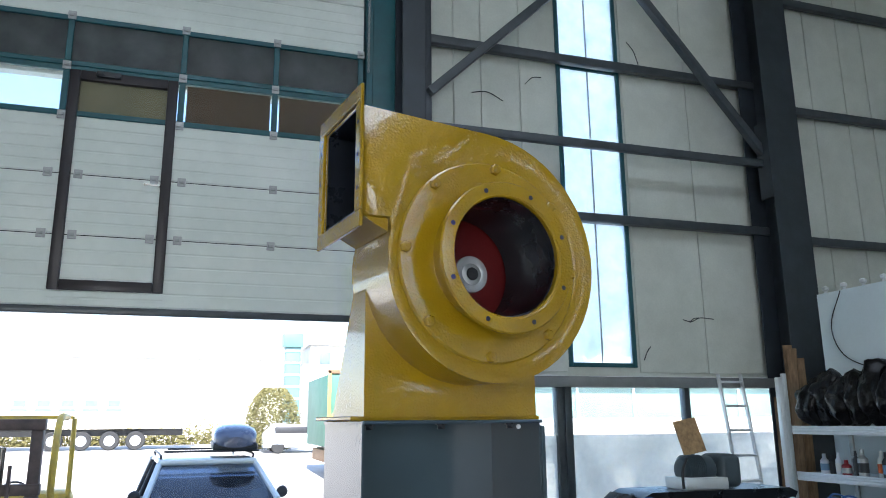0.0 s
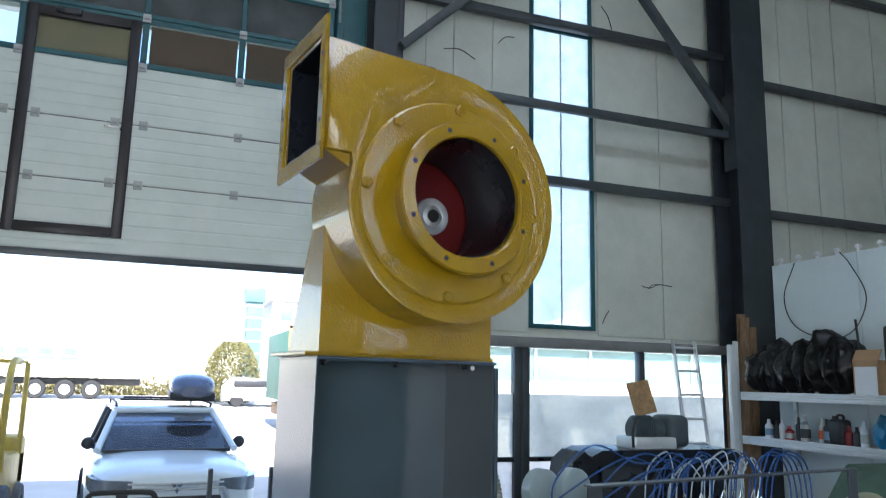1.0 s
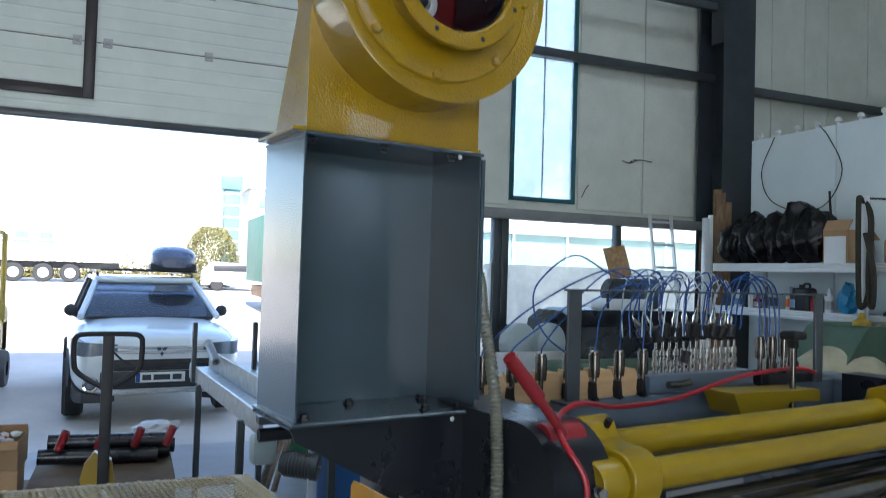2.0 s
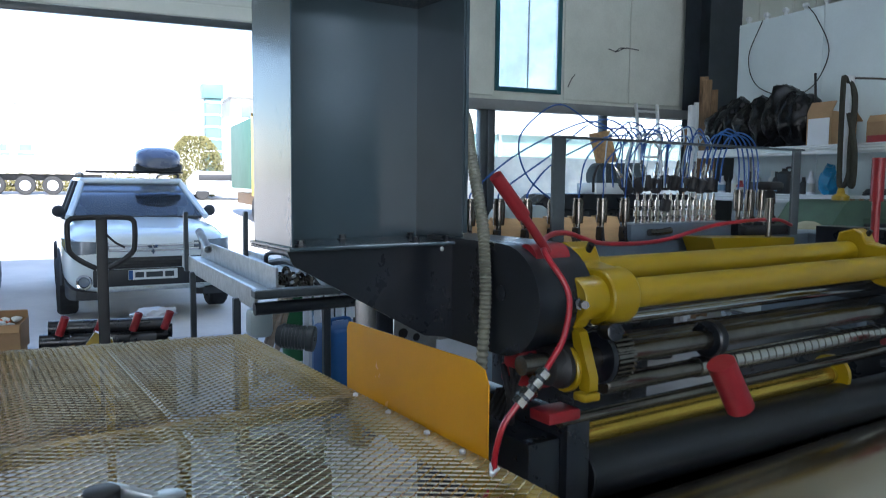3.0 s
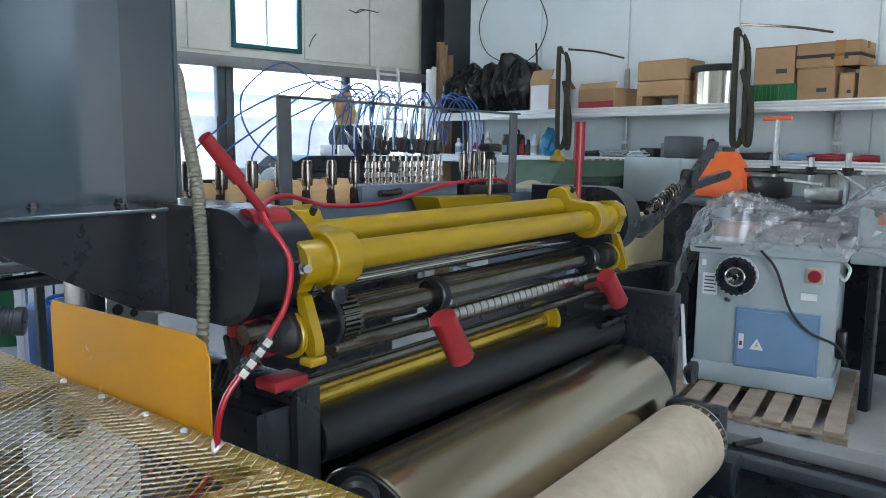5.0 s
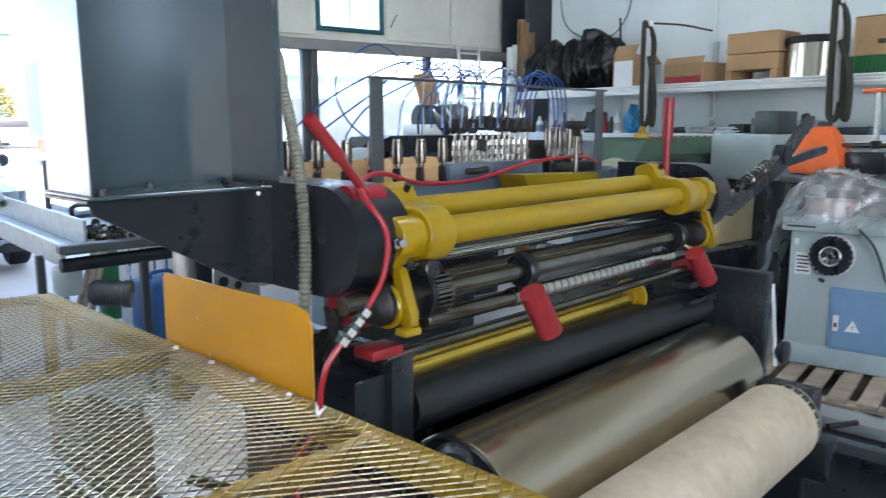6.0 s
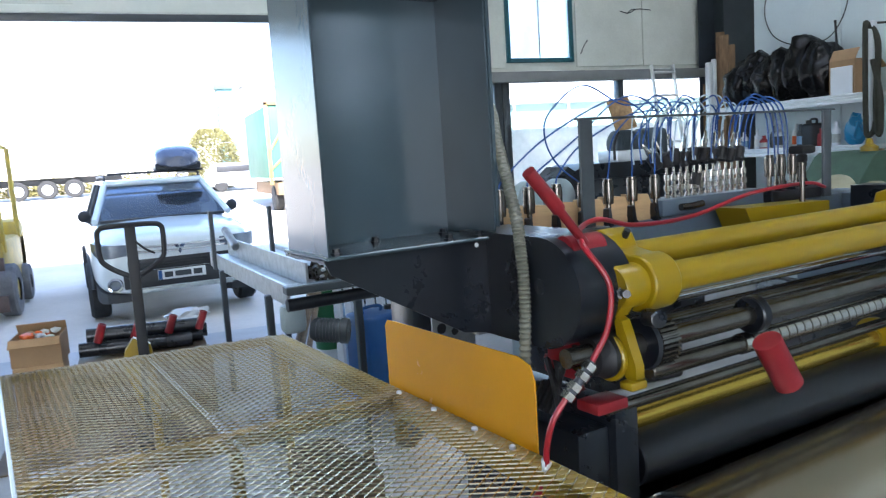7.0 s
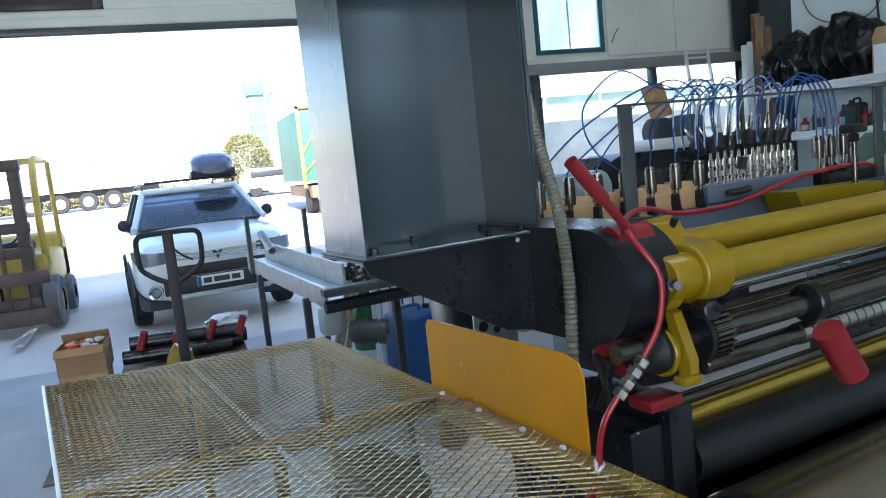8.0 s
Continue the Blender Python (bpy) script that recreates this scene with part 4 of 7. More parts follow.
for i in range(13):
    u = 1.34 + i * 0.034
    ft = part("fitting", lathe(B(), (u, 0.235, 1.456), (0, 0, 1), [(0, 0.0095), (0.014, 0.0095), (0.016, 0.007), (0.024, 0.007), (0.026, 0.0115), (0.044, 0.0115), (0.046, 0.007), (0.058, 0.007), (0.06, 0.010), (0.08, 0.009), (0.082, 0.0045), (0.105, 0.004), (0.105, 0)], 8), STEEL, mach)
rv = random.Random(5)
VALVE = []
for i in range(10):
    u = 1.30 + i * 0.049
    base = Vector((u, 0.25, 1.583 + 0.012 * (i > 1) + rv.uniform(-0.006, 0.006)))
    d = Vector((-0.9 + 0.30 * i if i < 3 else -0.12 + 0.03 * i, rv.uniform(-0.2, 0.1), 1.0)).normalized()
    val = part("valve", lathe(B(), base - d * 0.03, d, [(0, 0), (0, 0.012), (0.008, 0.02), (0.022, 0.018), (0.03, 0.021), (0.05, 0.021), (0.053, 0.012), (0.06, 0)], 10), BLACKHOSE, mach, "black push-in valve")
    part("nipple", lathe(B(), base + d * 0.025, d, [(0, 0.009), (0.02, 0.011), (0.03, 0.007), (0.045, 0.006), (0.05, 0.0045), (0.06, 0)], 8), STEEL, val)
    VALVE.append(base + d * 0.08)
bm = lathe(B(), (1.40, 0.17, 1.50), (0.2, -0.1, 1), [(0, 0), (0, 0.018), (0.02, 0.015), (0.04, 0.018), (0.04, 0)], 10)
part("valve", bm, BLACKHOSE, mach, "black push-in valve")
for i in range(5):
    part("fitting", lathe(B(), (1.95 + i * 0.045, 0.24, 1.44), (0, 0, 1), [(0, 0.011), (0.03, 0.011), (0.03, 0.006), (0.075, 0.005), (0.08, 0.009), (0.11, 0.007), (0.11, 0)], 10), DARKCHROME, mach)
part("valve_strip", box(B(), (1.86, 0.17, 1.40), (2.20, 0.3, 1.44), 0.01), BLACKHOSE, mach)
part("adjuster", tube(B(), [(1.33, 0.17, 1.43), (1.38, 0.165, 1.43), (1.43, 0.165, 1.435)], 0.012, 8), DARKCHROME, mach)
# thin air hoses: wide arcs from the nozzles to the valves, narrow loops over the manifold, five on the right
ARCS = [(0, 0.00, 1.79, 0), (1, -0.02, 1.80, 1), (2, 0.01, 1.75, 1), (3, 0.17, 1.835, 2), (4, 0.03, 1.80, 2), (5, 0.04, 1.78, 3), (6, 0.03, 1.80, 4)]
for i, bulge, top, k in ARCS:
    u0, e = NOZ[i], VALVE[k]
    span = e.x - u0
    if bulge > 0.1:
        P = [(u0, 0.195, 1.535), (u0 - 0.09, 0.2, 1.60), (u0 - 0.13, 0.205, 1.68), (u0 - 0.10, 0.215, 1.755), (u0 + 0.05, 0.23, top), (u0 + 0.24, 0.25, top - 0.06), (e.x - 0.02, e.y, e.z + 0.10), tuple(e)]
    else:
        P = [(u0, 0.195, 1.535), (u0 + 0.03 * span, 0.2, 1.57), (u0 + (0.28 - bulge * 4) * span, 0.215, 1.545 + (top - 1.545) * 0.52), (u0 + 0.66 * span, 0.24, top - 0.02), (u0 + 0.86 * span, 0.25, top), (e.x + 0.02, e.y, e.z + 0.09), tuple(e)]
    part("air_hose", tube(B(), P, 0.0026, 6, 8), BLUEHOSE, mach, "thin blue air hose")
for i, e in enumerate(VALVE[1:] + VALVE[2:]):
    top = 1.765 + 0.05 * rv.random()
    back, lean = rv.uniform(0.08, 0.15), rv.uniform(0.0, 0.05)
    P = [tuple(e), (e.x + 0.008, e.y, e.z + 0.05), (e.x + lean * 0.5, e.y, top - 0.05), (e.x + lean - back * 0.4, e.y + 0.01, top), (e.x - back * 0.85, e.y + 0.01, top - 0.045), (e.x - back - 0.015, e.y, 1.66), (e.x - back - 0.03, 0.235, 1.58)]
    part("air_hose", tube(B(), P, 0.0026, 6, 8), CLEARHOSE if i % 2 == 0 else BLUEHOSE, mach, "thin pale air hose" if i % 2 == 0 else "thin blue air hose")
for i in range(5):
    u1 = 1.90 + i * 0.03
    P = [(1.68 + 0.03 * i, 0.25, 1.60), (1.70 + 0.03 * i, 0.25, 1.70), (1.77 + 0.03 * i, 0.255, 1.775 + 0.012 * (i % 3)), (u1 - 0.03, 0.25, 1.765), (u1 + 0.005, 0.245, 1.68), (u1 + 0.012 * (i % 2), 0.24, 1.54)]
    part("air_hose", tube(B(), P, 0.0031, 6, 8), BLUEHOSE, mach, "blue air hose")
rack = part("hose_rack", box(B(), (0.885, 0.155, 1.40), (0.935, 0.165, 1.73), 0.001, seg=1), GIRT, mach, "flat steel hose rack")
part("rack_post", box(B(), (2.12, 0.155, 1.40), (2.17, 0.165, 1.735), 0.001, seg=1), GIRT, rack)
part("rack_bar", box(B(), (0.885, 0.14, 1.727), (2.17, 0.18, 1.733), 0.001, seg=1), GIRT, rack)
part("rack_foot", box(B(), (0.86, 0.12, 1.40), (0.96, 0.2, 1.408), 0.002, seg=1), GIRT, rack)
# yellow bracket with its screw
bm = prism(B(), [(1.46, 1.418), (1.93, 1.405), (1.93, 1.365), (1.76, 1.372), (1.70, 1.34), (1.5, 1.345)], 0.02, 0.14)
part("yellow_bracket", bm, YELLOWSMOOTH, mach, "yellow bracket plate")
scr = part("clamp_screw", rod(B(), (1.83, 0.06, 1.335), (1.83, 0.06, 1.585), 0.01, n=12), DARKCHROME, mach)
part("tee_knob", box(box(B(), (1.79, 0.03, 1.575), (1.87, 0.09, 1.605), 0.01), (1.815, 0.045, 1.545), (1.845, 0.075, 1.575), 0.008), BLACKHOSE, scr, "black tee knob")
# hoses
part("pressure_hose", tube(B(), [(2.1, 0.14, 1.44), (1.95, 0.12, 1.465), (1.6, 0.1, 1.455), (1.25, 0.06, 1.412), (0.9, -0.04, 1.425), (0.66, -0.15, 1.468), (0.53, -0.22, 1.462), (0.445, -0.32, 1.44), (0.468, -0.37, 1.36), (0.45, -0.38, 1.27), (0.41, -0.37, 1.2)], 0.0066, 10), REDHOSE, mach, "red pressure hose")
part("pressure_hose", tube(B(), [(0.345, -0.36, 1.135), (0.315, -0.35, 1.09), (0.303, -0.34, 1.03), (0.30, -0.33, 0.95), (0.25, -0.3, 0.85), (0.2, -0.5, 0.75)], 0.0066, 10), REDHOSE, mach, "red pressure hose")
cp = part("hose_coupling", rod(B(), (0.412, -0.37, 1.2), (0.345, -0.36, 1.133), 0.0105, n=10), GIRT, mach, "dark steel hose coupling")
d = (Vector((0.345, -0.36, 1.133)) - Vector((0.412, -0.37, 1.2)))
for f in (0.05, 0.3, 0.6, 0.85):
    part("nut", lathe(B(), Vector((0.412, -0.37, 1.2)) + d * f, d, [(0, 0.012), (0, 0.0165), (0.016, 0.0165), (0.016, 0.012)], 6), STEEL, cp)
part("tee", rod(B(), (0.375, -0.36, 1.163), (0.405, -0.34, 1.14), 0.009, n=8), STEEL, cp)
P = [(0.50, 0.16, 1.86), (0.522, 0.1, 1.77), (0.49, 0.03, 1.68), (0.462, -0.04, 1.585), (0.425, -0.12, 1.485), (0.406, -0.155, 1.41), (0.402, -0.165, 1.32), (0.40, -0.16, 1.20), (0.39, -0.155, 1.03)]
part("conduit", tube(B(), P, 0.0115, 12, 20, 0.004), CONDUIT, mach, "ribbed grey-green conduit")
part("junction", box(B(), (0.40, 0.03, 1.19), (0.44, 0.08, 1.245), 0.006), GALV, mach)
for i in range(5):
    tubepts = [(0.43 + 0.01 * i, -0.2 - 0.02 * i, 1.17), (0.40 + 0.012 * i, -0.26, 1.12 + 0.02 * i), (0.44, -0.22 + 0.02 * i, 1.04), (0.46, -0.15, 1.1)]
    part("cable", tube(B(), tubepts, 0.008, 6), BLACKHOSE, mach)
# lower carriage and rail on the near right
part("end_bearing", box(B(), (1.90, -0.83, 0.52), (2.0, -0.64, 0.725), 0.012), ANTHRACITE, mach)
part("end_bearing", box(B(), (1.92, -0.88, 0.42), (2.03, -0.72, 0.56), 0.01), ANTHRACITE, mach)
part("clamp_handle", rod(B(), (1.98, -0.86, 0.60), (2.08, -0.92, 0.60), 0.010, n=10), BLACKHOSE, mach)
part("rail", box(B(), (2.55, -2.6, 0.28), (2.61, -0.5, 0.33), 0.006), GIRT, mach, "dark slotted slide rail")
part("rail", box(B(), (2.79, -2.6, 0.28), (2.94, -0.3, 0.335), 0.006), FLASHING, mach)
part("base_box", box(B(), (0.6, -2.4, 0.0), (2.54, -0.62, 0.26), 0.01), ANTHRACITE, mach)
part("bearing_arm", box(B(), (1.93, -0.80, 0.26), (2.0, -0.60, 0.54), 0.008), ANTHRACITE, mach)
part("rail_base", box(B(), (2.545, -2.6, 0.0), (2.97, -0.4, 0.28), 0.01), ANTHRACITE, mach)
part("rear_leg", box(B(), (0.50, 0.55, 0.0), (0.60, 0.7, 1.2), 0.01), ANTHRACITE, mach)
for u0 in (0.42,):
    part("cover_screw", lathe(B(), (u0, -0.2, 1.34), (-1, 0, 0), [(0, 0.018), (0.003, 0.018), (0.004, 0.012), (0.006, 0)], 16), ANTHRACITE, mach)
part("hub_core", lathe(B(), (CU + 0.034, 0.0095, CW), (0, -1, 0), [(0, 0.016), (0.004, 0.014), (0.005, 0)], 20), BLACKHOSE, imp)
# dark plates added so the gaps between the rollers stay dark
part("gap_backing", box(B(), (0.655, -0.16, 0.0), (2.24, -0.15, 0.9), 0.002, seg=1), ANTHRACITE, mach)
part("gap_backing", box(B(), (0.66, -0.5, 0.26), (2.24, -0.16, 0.52), 0.004, seg=1), ANTHRACITE, mach)
for k in range(11):
    part("wrap_edge", lathe(B(), (0.58 + k * 0.115, -0.748, 0.627), (1, 0.12, 0.16), [(0, 0.1293), (0.0015, 0.1312), (0.006, 0.1312), (0.0075, 0.1293)], 40), WHITEROLL, white)

# ---- mesh guard over the drive pit ----
guard = thing("mesh_guard", "yellow frame covered with worn expanded metal", "machine guard", LINE)
GW = 0.985
far = lambda u: 1.395 - 0.17 * u  # the far edge runs a little aslant
bm = B()
rows = []
long_, short_ = 0.040, 0.0135
U0, U1, V0 = -0.64, 0.335, -0.95
verts, faces = [], []
def strand(p, q, h=0.0016, t=0.0010):
    d = Vector((q[0] - p[0], q[1] - p[1], 0)).normalized()
    s = Vector((-d.y, d.x, 0)) * t
    k = len(verts)
    for c, z in ((p, GW), (q, GW)):
        c = Vector((c[0], c[1], z))
        verts.extend([tuple(c + s + Vector((0, 0, h * 0.75))), tuple(c - s + Vector((0, 0, h))), tuple(c - s - Vector((0, 0, h))), tuple(c + s - Vector((0, 0, h)))])
    faces.extend([(k, k + 1, k + 5, k + 4), (k + 1, k + 2, k + 6, k + 5), (k + 2, k + 3, k + 7, k + 6), (k + 3, k, k + 4, k + 7)])
j = 0
v = V0
while v < 1.52:
    i = 0
    u = U0
    while u < U1:
        a, b = (u, v if (i + j) % 2 == 0 else v + short_), (u + long_ / 2, v + short_ if (i + j) % 2 == 0 else v)
        if max(a[1], b[1]) < far(u):
            strand(a, b)
        u += long_ / 2
        i += 1
    v += short_
    j += 1
me = bpy.data.meshes.new("expanded_metal")
me.from_pydata(verts, [], faces)
me.materials.append(MESHMET)
ex = new("expanded_metal", me)
ex.parent = guard
tagged(ex, "worn yellow expanded metal mesh", kind="stuff")
def bar(a, b, s=0.03, up=0.0, material=OLIVE, name="frame_bar"):
    a, b = Vector(a), Vector(b)
    d = b - a
    m = Matrix.Translation(a) @ d.to_track_quat("X", "Z").to_matrix().to_4x4()
    return part(name, box(B(), (0, -s / 2, -s / 2), (d.length, s / 2, s / 2), 0.003, m, 1), material, guard)
GB = GW - 0.021
# the thin ALU bar stands in for the mesh's bright overlapped middle seam
bar((0.3215, V0, GW - 0.031), (0.3215, far(0.325), GW - 0.031), 0.055, material=YELLOWSMOOTH), bar((-0.155, V0, GB), (-0.155, far(-0.155), GB), 0.012, material=ALU), bar((-0.625, V0, GB), (-0.625, far(-0.625), GB), 0.03)
bar((-0.625, 0.345, GB), (0.325, 0.345, GB), 0.04), bar((-0.625, far(-0.625), GB), (0.325, far(0.325), GB), 0.03), bar((-0.625, -0.5, GB), (0.325, -0.5, GB), 0.04)
for u, v in ((0.325, 1.32), (-0.155, 1.40), (-0.625, 1.48), (0.325, 0.345), (-0.155, 0.345), (-0.625, 0.345), (0.325, -0.9), (-0.625, -0.9)):
    bar((u, v, 0.0), (u, v, GB), 0.03, name="leg")
for v in (0.33, 0.14, -0.05, -0.2):
    part("rivet", lathe(B(), (0.318, v, GW), (0, 0, 1), [(0, 0.008), (0.006, 0.008), (0.009, 0.004), (0.009, 0)], 8), ALU, guard)
part("hose_tie", tube(B(), [(0.315, -0.31, GW), (0.30, -0.33, GW + 0.02), (0.29, -0.345, GW + 0.004), (0.31, -0.34, GW + 0.012), (0.325, -0.32, GW)], 0.004, 6), ALU, guard, "white cord tied round the hose")
strip_ = part("edge_trim", box(B(), (-0.648, 0.2, GW - 0.03), (-0.638, far(-0.64), GW + 0.004), 0.002, seg=1), ALU, guard, "bare bright edge strip")
poly = [(0.45, 0.955), (0.45, 1.16), (0.435, 1.178), (0.40, 1.18), (-0.19, 1.19), (-0.235, 1.177), (-0.25, 1.145), (-0.25, 0.955)]
solid("guard_plate", prism(B(), poly, 0.350, 0.354, "x"), GUARDYELLOW, "plain orange-yellow guard sheet with clipped corners", "guard plate", LINE)

# pit contents under the mesh
pit = thing("drive_gearbox", "dirty brown gearbox and motor on the floor under the mesh", "gearbox", LINE)
bm = box(B(), (-0.42, -0.25, 0.0), (-0.10, 0.27, 0.62), 0.03)
part("housing", bm, LIFTDARK, pit)
part("motor", lathe(B(), (-0.2, 0.05, 0.66), (1, 0.2, 0), [(0, 0), (0, 0.11), (0.3, 0.11), (0.32, 0.09), (0.32, 0)], 24), LIFTDARK, pit)
part("plinth", box(B(), (-0.02, 0.02, 0.0), (0.105, 0.33, 0.92), 0.012), PITBROWN, pit, "dusty brown upright plate")
part("oil_tray", box(B(), (-0.05, -0.85, 0.30), (0.30, 0.02, 0.36), 0.012), PITBROWN, pit, "dusty brown oil tray")
part("cross_plate", box(B(), (0.105, 0.13, 0.0), (0.30, 0.142, 0.93), 0.004), PITBROWN, pit)
for k in range(4):
    part("cooling_rib", box(B(), (-0.40 + 0.07 * k, -0.22, 0.62), (-0.375 + 0.07 * k, 0.22, 0.70), 0.006), LIFTDARK, pit)
part("belt", tube(B(), [(0.20, -0.42, 0.83), (0.19, -0.2, 0.80), (0.17, 0.0, 0.77)], 0.012, 6), BLACKHOSE, pit)
part("pulley", lathe(B(), (0.26, -0.42, 0.72), (-1, 0, 0), [(0, 0), (0, 0.1), (0.02, 0.11), (0.03, 0.09), (0.05, 0.11), (0.06, 0.1), (0.06, 0.03), (0.02, 0.03), (0.02, 0)], 28), GREYMACH, pit)
part("belt_guard", box(B(), (0.305, -0.6, 0.1), (0.315, -0.1, 0.88), 0.004), LIFTDARK, pit)
bm = prism(B(), [(0.15, 0.0), (0.375, 0.0), (0.385, 0.80), (0.38, 0.875), (0.345, 0.925), (0.27, 0.945), (0.235, 0.915), (0.20, 0.925), (0.165, 0.955), (0.125, 0.965), (0.12, 0.93)], 0.10, 0.107)
lathe(bm, (0.265, 0.098, 0.84), (0, -1, 0), [(0, 0.014), (0.003, 0.014), (0.003, 0.009), (0, 0.009)], 16, True)
solid("plastic_board", bm, WHITEPLASTIC, "white plastic panel standing under the mesh", "panel", LINE)
for k in range(3):
    solid("floor_cable", tube(B(), [(-0.6 + 0.1 * k, -0.1, 0.03), (-0.5, 0.2 + 0.1 * k, 0.02), (-0.4 + 0.1 * k, 0.5, 0.02), (-0.45, 0.8, 0.02)], 0.009, 6), REDHOSE, "red hose lying on the floor under the mesh", "hose", LINE)

# control plate with hand valve in the foreground
ctl = thing("valve_console", "bare aluminium console with a hand valve and black knobs", "console", LINE)
part("plate", box(B(), (-0.72, -0.75, 1.022), (-0.305, -0.255, 1.032), 0.003, seg=1), GALV, ctl)
part("pedestal", box(B(), (-0.68, -0.70, 0.0), (-0.36, -0.30, 1.022), 0.008), GREYMACH, ctl)
for u, v, h in ((-0.437, -0.268, 0.05), (-0.425, -0.345, 0.035)):
    part("knob", lathe(B(), (u, v, 1.032), (0, 0, 1), [(0, 0), (0, 0.022), (0.012, 0.022), (0.012, 0.027), (h + 0.01, 0.028), (h + 0.012, 0.025), (h + 0.012, 0)], 20), BLACKHOSE, ctl, "black cylindrical knob")
valve = part("valve_body", lathe(B(), (-0.338, -0.285, 1.032), (0, 0, 1), [(0, 0.0), (0, 0.032), (0.010, 0.032), (0.012, 0.028), (0.036, 0.028), (0.038, 0.024), (0.038, 0)], 8), GALV, ctl, "bare steel valve body")
m = Matrix.Translation((-0.338, -0.285, 1.055)) @ (Vector((-0.095, 0.05, 0.03))).to_track_quat("X", "Z").to_matrix().to_4x4()
part("valve_lever", box(B(), (0, -0.009, -0.01), (0.105, 0.009, 0.01), 0.004, m), GALV, valve)
for u, v in ((-0.36, -0.255), (-0.318, -0.262), (-0.365, -0.33), (-0.318, -0.33), (-0.312, -0.285), (-0.55, -0.3), (-0.6, -0.45)):
    part("cap_screw", lathe(B(), (u, v, 1.032), (0, 0, 1), [(0, 0), (0, 0.008), (0.012, 0.008), (0.012, 0.005), (0.008, 0.004), (0.008, 0)], 10), BLACKHOSE, ctl)

# ---- conveyor table behind the duct ----
conv = thing("belt_conveyor", "grey steel belt conveyor table with a drive motor", "conveyor", pose(1.07, 3.70, 0))
# its long side runs from the near end away to the left
A, E_ = Vector((0.0, 0.0, 0.0)), Vector((-0.2, 2.2, 0.0))
ang = math.degrees(math.atan2(E_.y, E_.x))
CM = pose(0, 0, 0, 0, 0, ang)
def cbox(name, a, b, material, bev=0.006, label=""):
    return part(name, box(B(), a, b, bev, CM, 1), material, conv, label)
Lc = 2.2
cbox("bed", (0.0, -0.50, 0.955), (Lc, 0.0, 0.985), GALV)
cbox("side_rail", (-0.02, -0.0, 0.90), (Lc, 0.02, 1.02), GALV)
cbox("side_rail", (-0.02, -0.52, 0.90), (Lc, -0.50, 1.02), GALV)
cbox("fence", (0.05, -0.13, 0.985), (Lc - 0.05, -0.115, 1.12), GALV, 0.004, "bare steel side fence")
cbox("cross_head", (-0.10, -0.56, 0.975), (-0.02, 0.04, 1.02), GIRT)
part("head_roller", rod(B(), CM @ Vector((-0.05, 0.03, 0.915)), CM @ Vector((-0.05, -0.55, 0.925)), 0.035, n=16), ANTHRACITE, conv, "black end roller")
for x, y in ((1.7, 0.03), (0.1, -0.42), (1.7, -0.42), (0.35, 0.03)):
    cbox("leg", (x - 0.025, y - 0.02, 0.0), (x + 0.025, y + 0.02, 0.92), GIRT)
for x, y, z in ((1.95, 0.03, 1.35), (1.95, -0.42, 1.35)):
    cbox("upright", (x - 0.03, y - 0.015, 0.9), (x + 0.03, y + 0.015, z), GIRT)
part("gearbox", box(B(), (-0.03, -0.08, 0.75), (0.08, 0.05, 0.91), 0.03, CM), GREYMACH, conv)
mot = part("motor", lathe(B(), CM @ Vector((-0.02, -0.10, 0.76)), CM.to_3x3() @ Vector((-0.6, -1, -0.1)), [(0, 0), (0, 0.05), (0.02, 0.062), (0.16, 0.062), (0.165, 0.07), (0.20, 0.07), (0.205, 0.06), (0.20, 0.012), (0.21, 0.01), (0.21, 0)], 24), GIRT, conv, "finned grey motor")
for k in range(7):
    part("fin", lathe(B(), CM @ Vector((-0.02, -0.10, 0.76)) + (CM.to_3x3() @ Vector((-0.6, -1, -0.1))).normalized() * (0.03 + 0.018 * k), CM.to_3x3() @ Vector((-0.6, -1, -0.1)), [(0, 0.06), (0, 0.068), (0.006, 0.068), (0.006, 0.06)], 24, True), GIRT, mot)
part("stop_tube", lathe(B(), CM @ Vector((1.9, -0.06, 1.2)), CM.to_3x3() @ Vector((-0.3, -0.01, -0.12)), [(0, 0.02), (0, 0.03), (0.3, 0.03), (0.3, 0.02)], 16, True), GALV, conv)
rk = random.Random(8)
for k in range(26):
    x, y = 0.06 + 0.021 * k, -0.27 - 0.05 * math.sin(k * 0.9)
    part("chain_link", lathe(B(), CM @ Vector((x, y, 1.0 + 0.018 * (k % 3))), CM.to_3x3() @ Vector((rk.uniform(-0.5, 0.5), 1, rk.uniform(-0.5, 0.5))), [(-0.01, 0.016), (0.01, 0.016), (0.01, 0.03), (-0.01, 0.03)], 8, True), DARKCHROME, conv, "oily steel drag chain link")
part("cable_bundle", tube(B(), [CM @ Vector(p) for p in ((1.2, -0.32, 1.0), (0.8, -0.36, 1.07), (0.4, -0.34, 1.09), (0.1, -0.42, 1.04), (-0.04, -0.45, 0.98))], 0.022, 8), BLACKHOSE, conv)
for k in range(10):
    a_ = 2 * math.pi * k / 10
    part("screw", rod(B(), CM @ Vector((0.12, -0.28 + 0.06 * math.cos(a_), 1.02 + 0.06 * math.sin(a_))), CM @ Vector((0.08, -0.28 + 0.06 * math.cos(a_), 1.03 + 0.06 * math.sin(a_))), 0.009, n=6), GALV, conv)
part("cable", tube(B(), [CM @ Vector(p) for p in ((0.9, -0.3, 1.0), (0.7, -0.25, 1.13), (0.35, -0.3, 1.14), (0.05, -0.38, 0.98))], 0.014, 8), BLACKHOSE, conv)

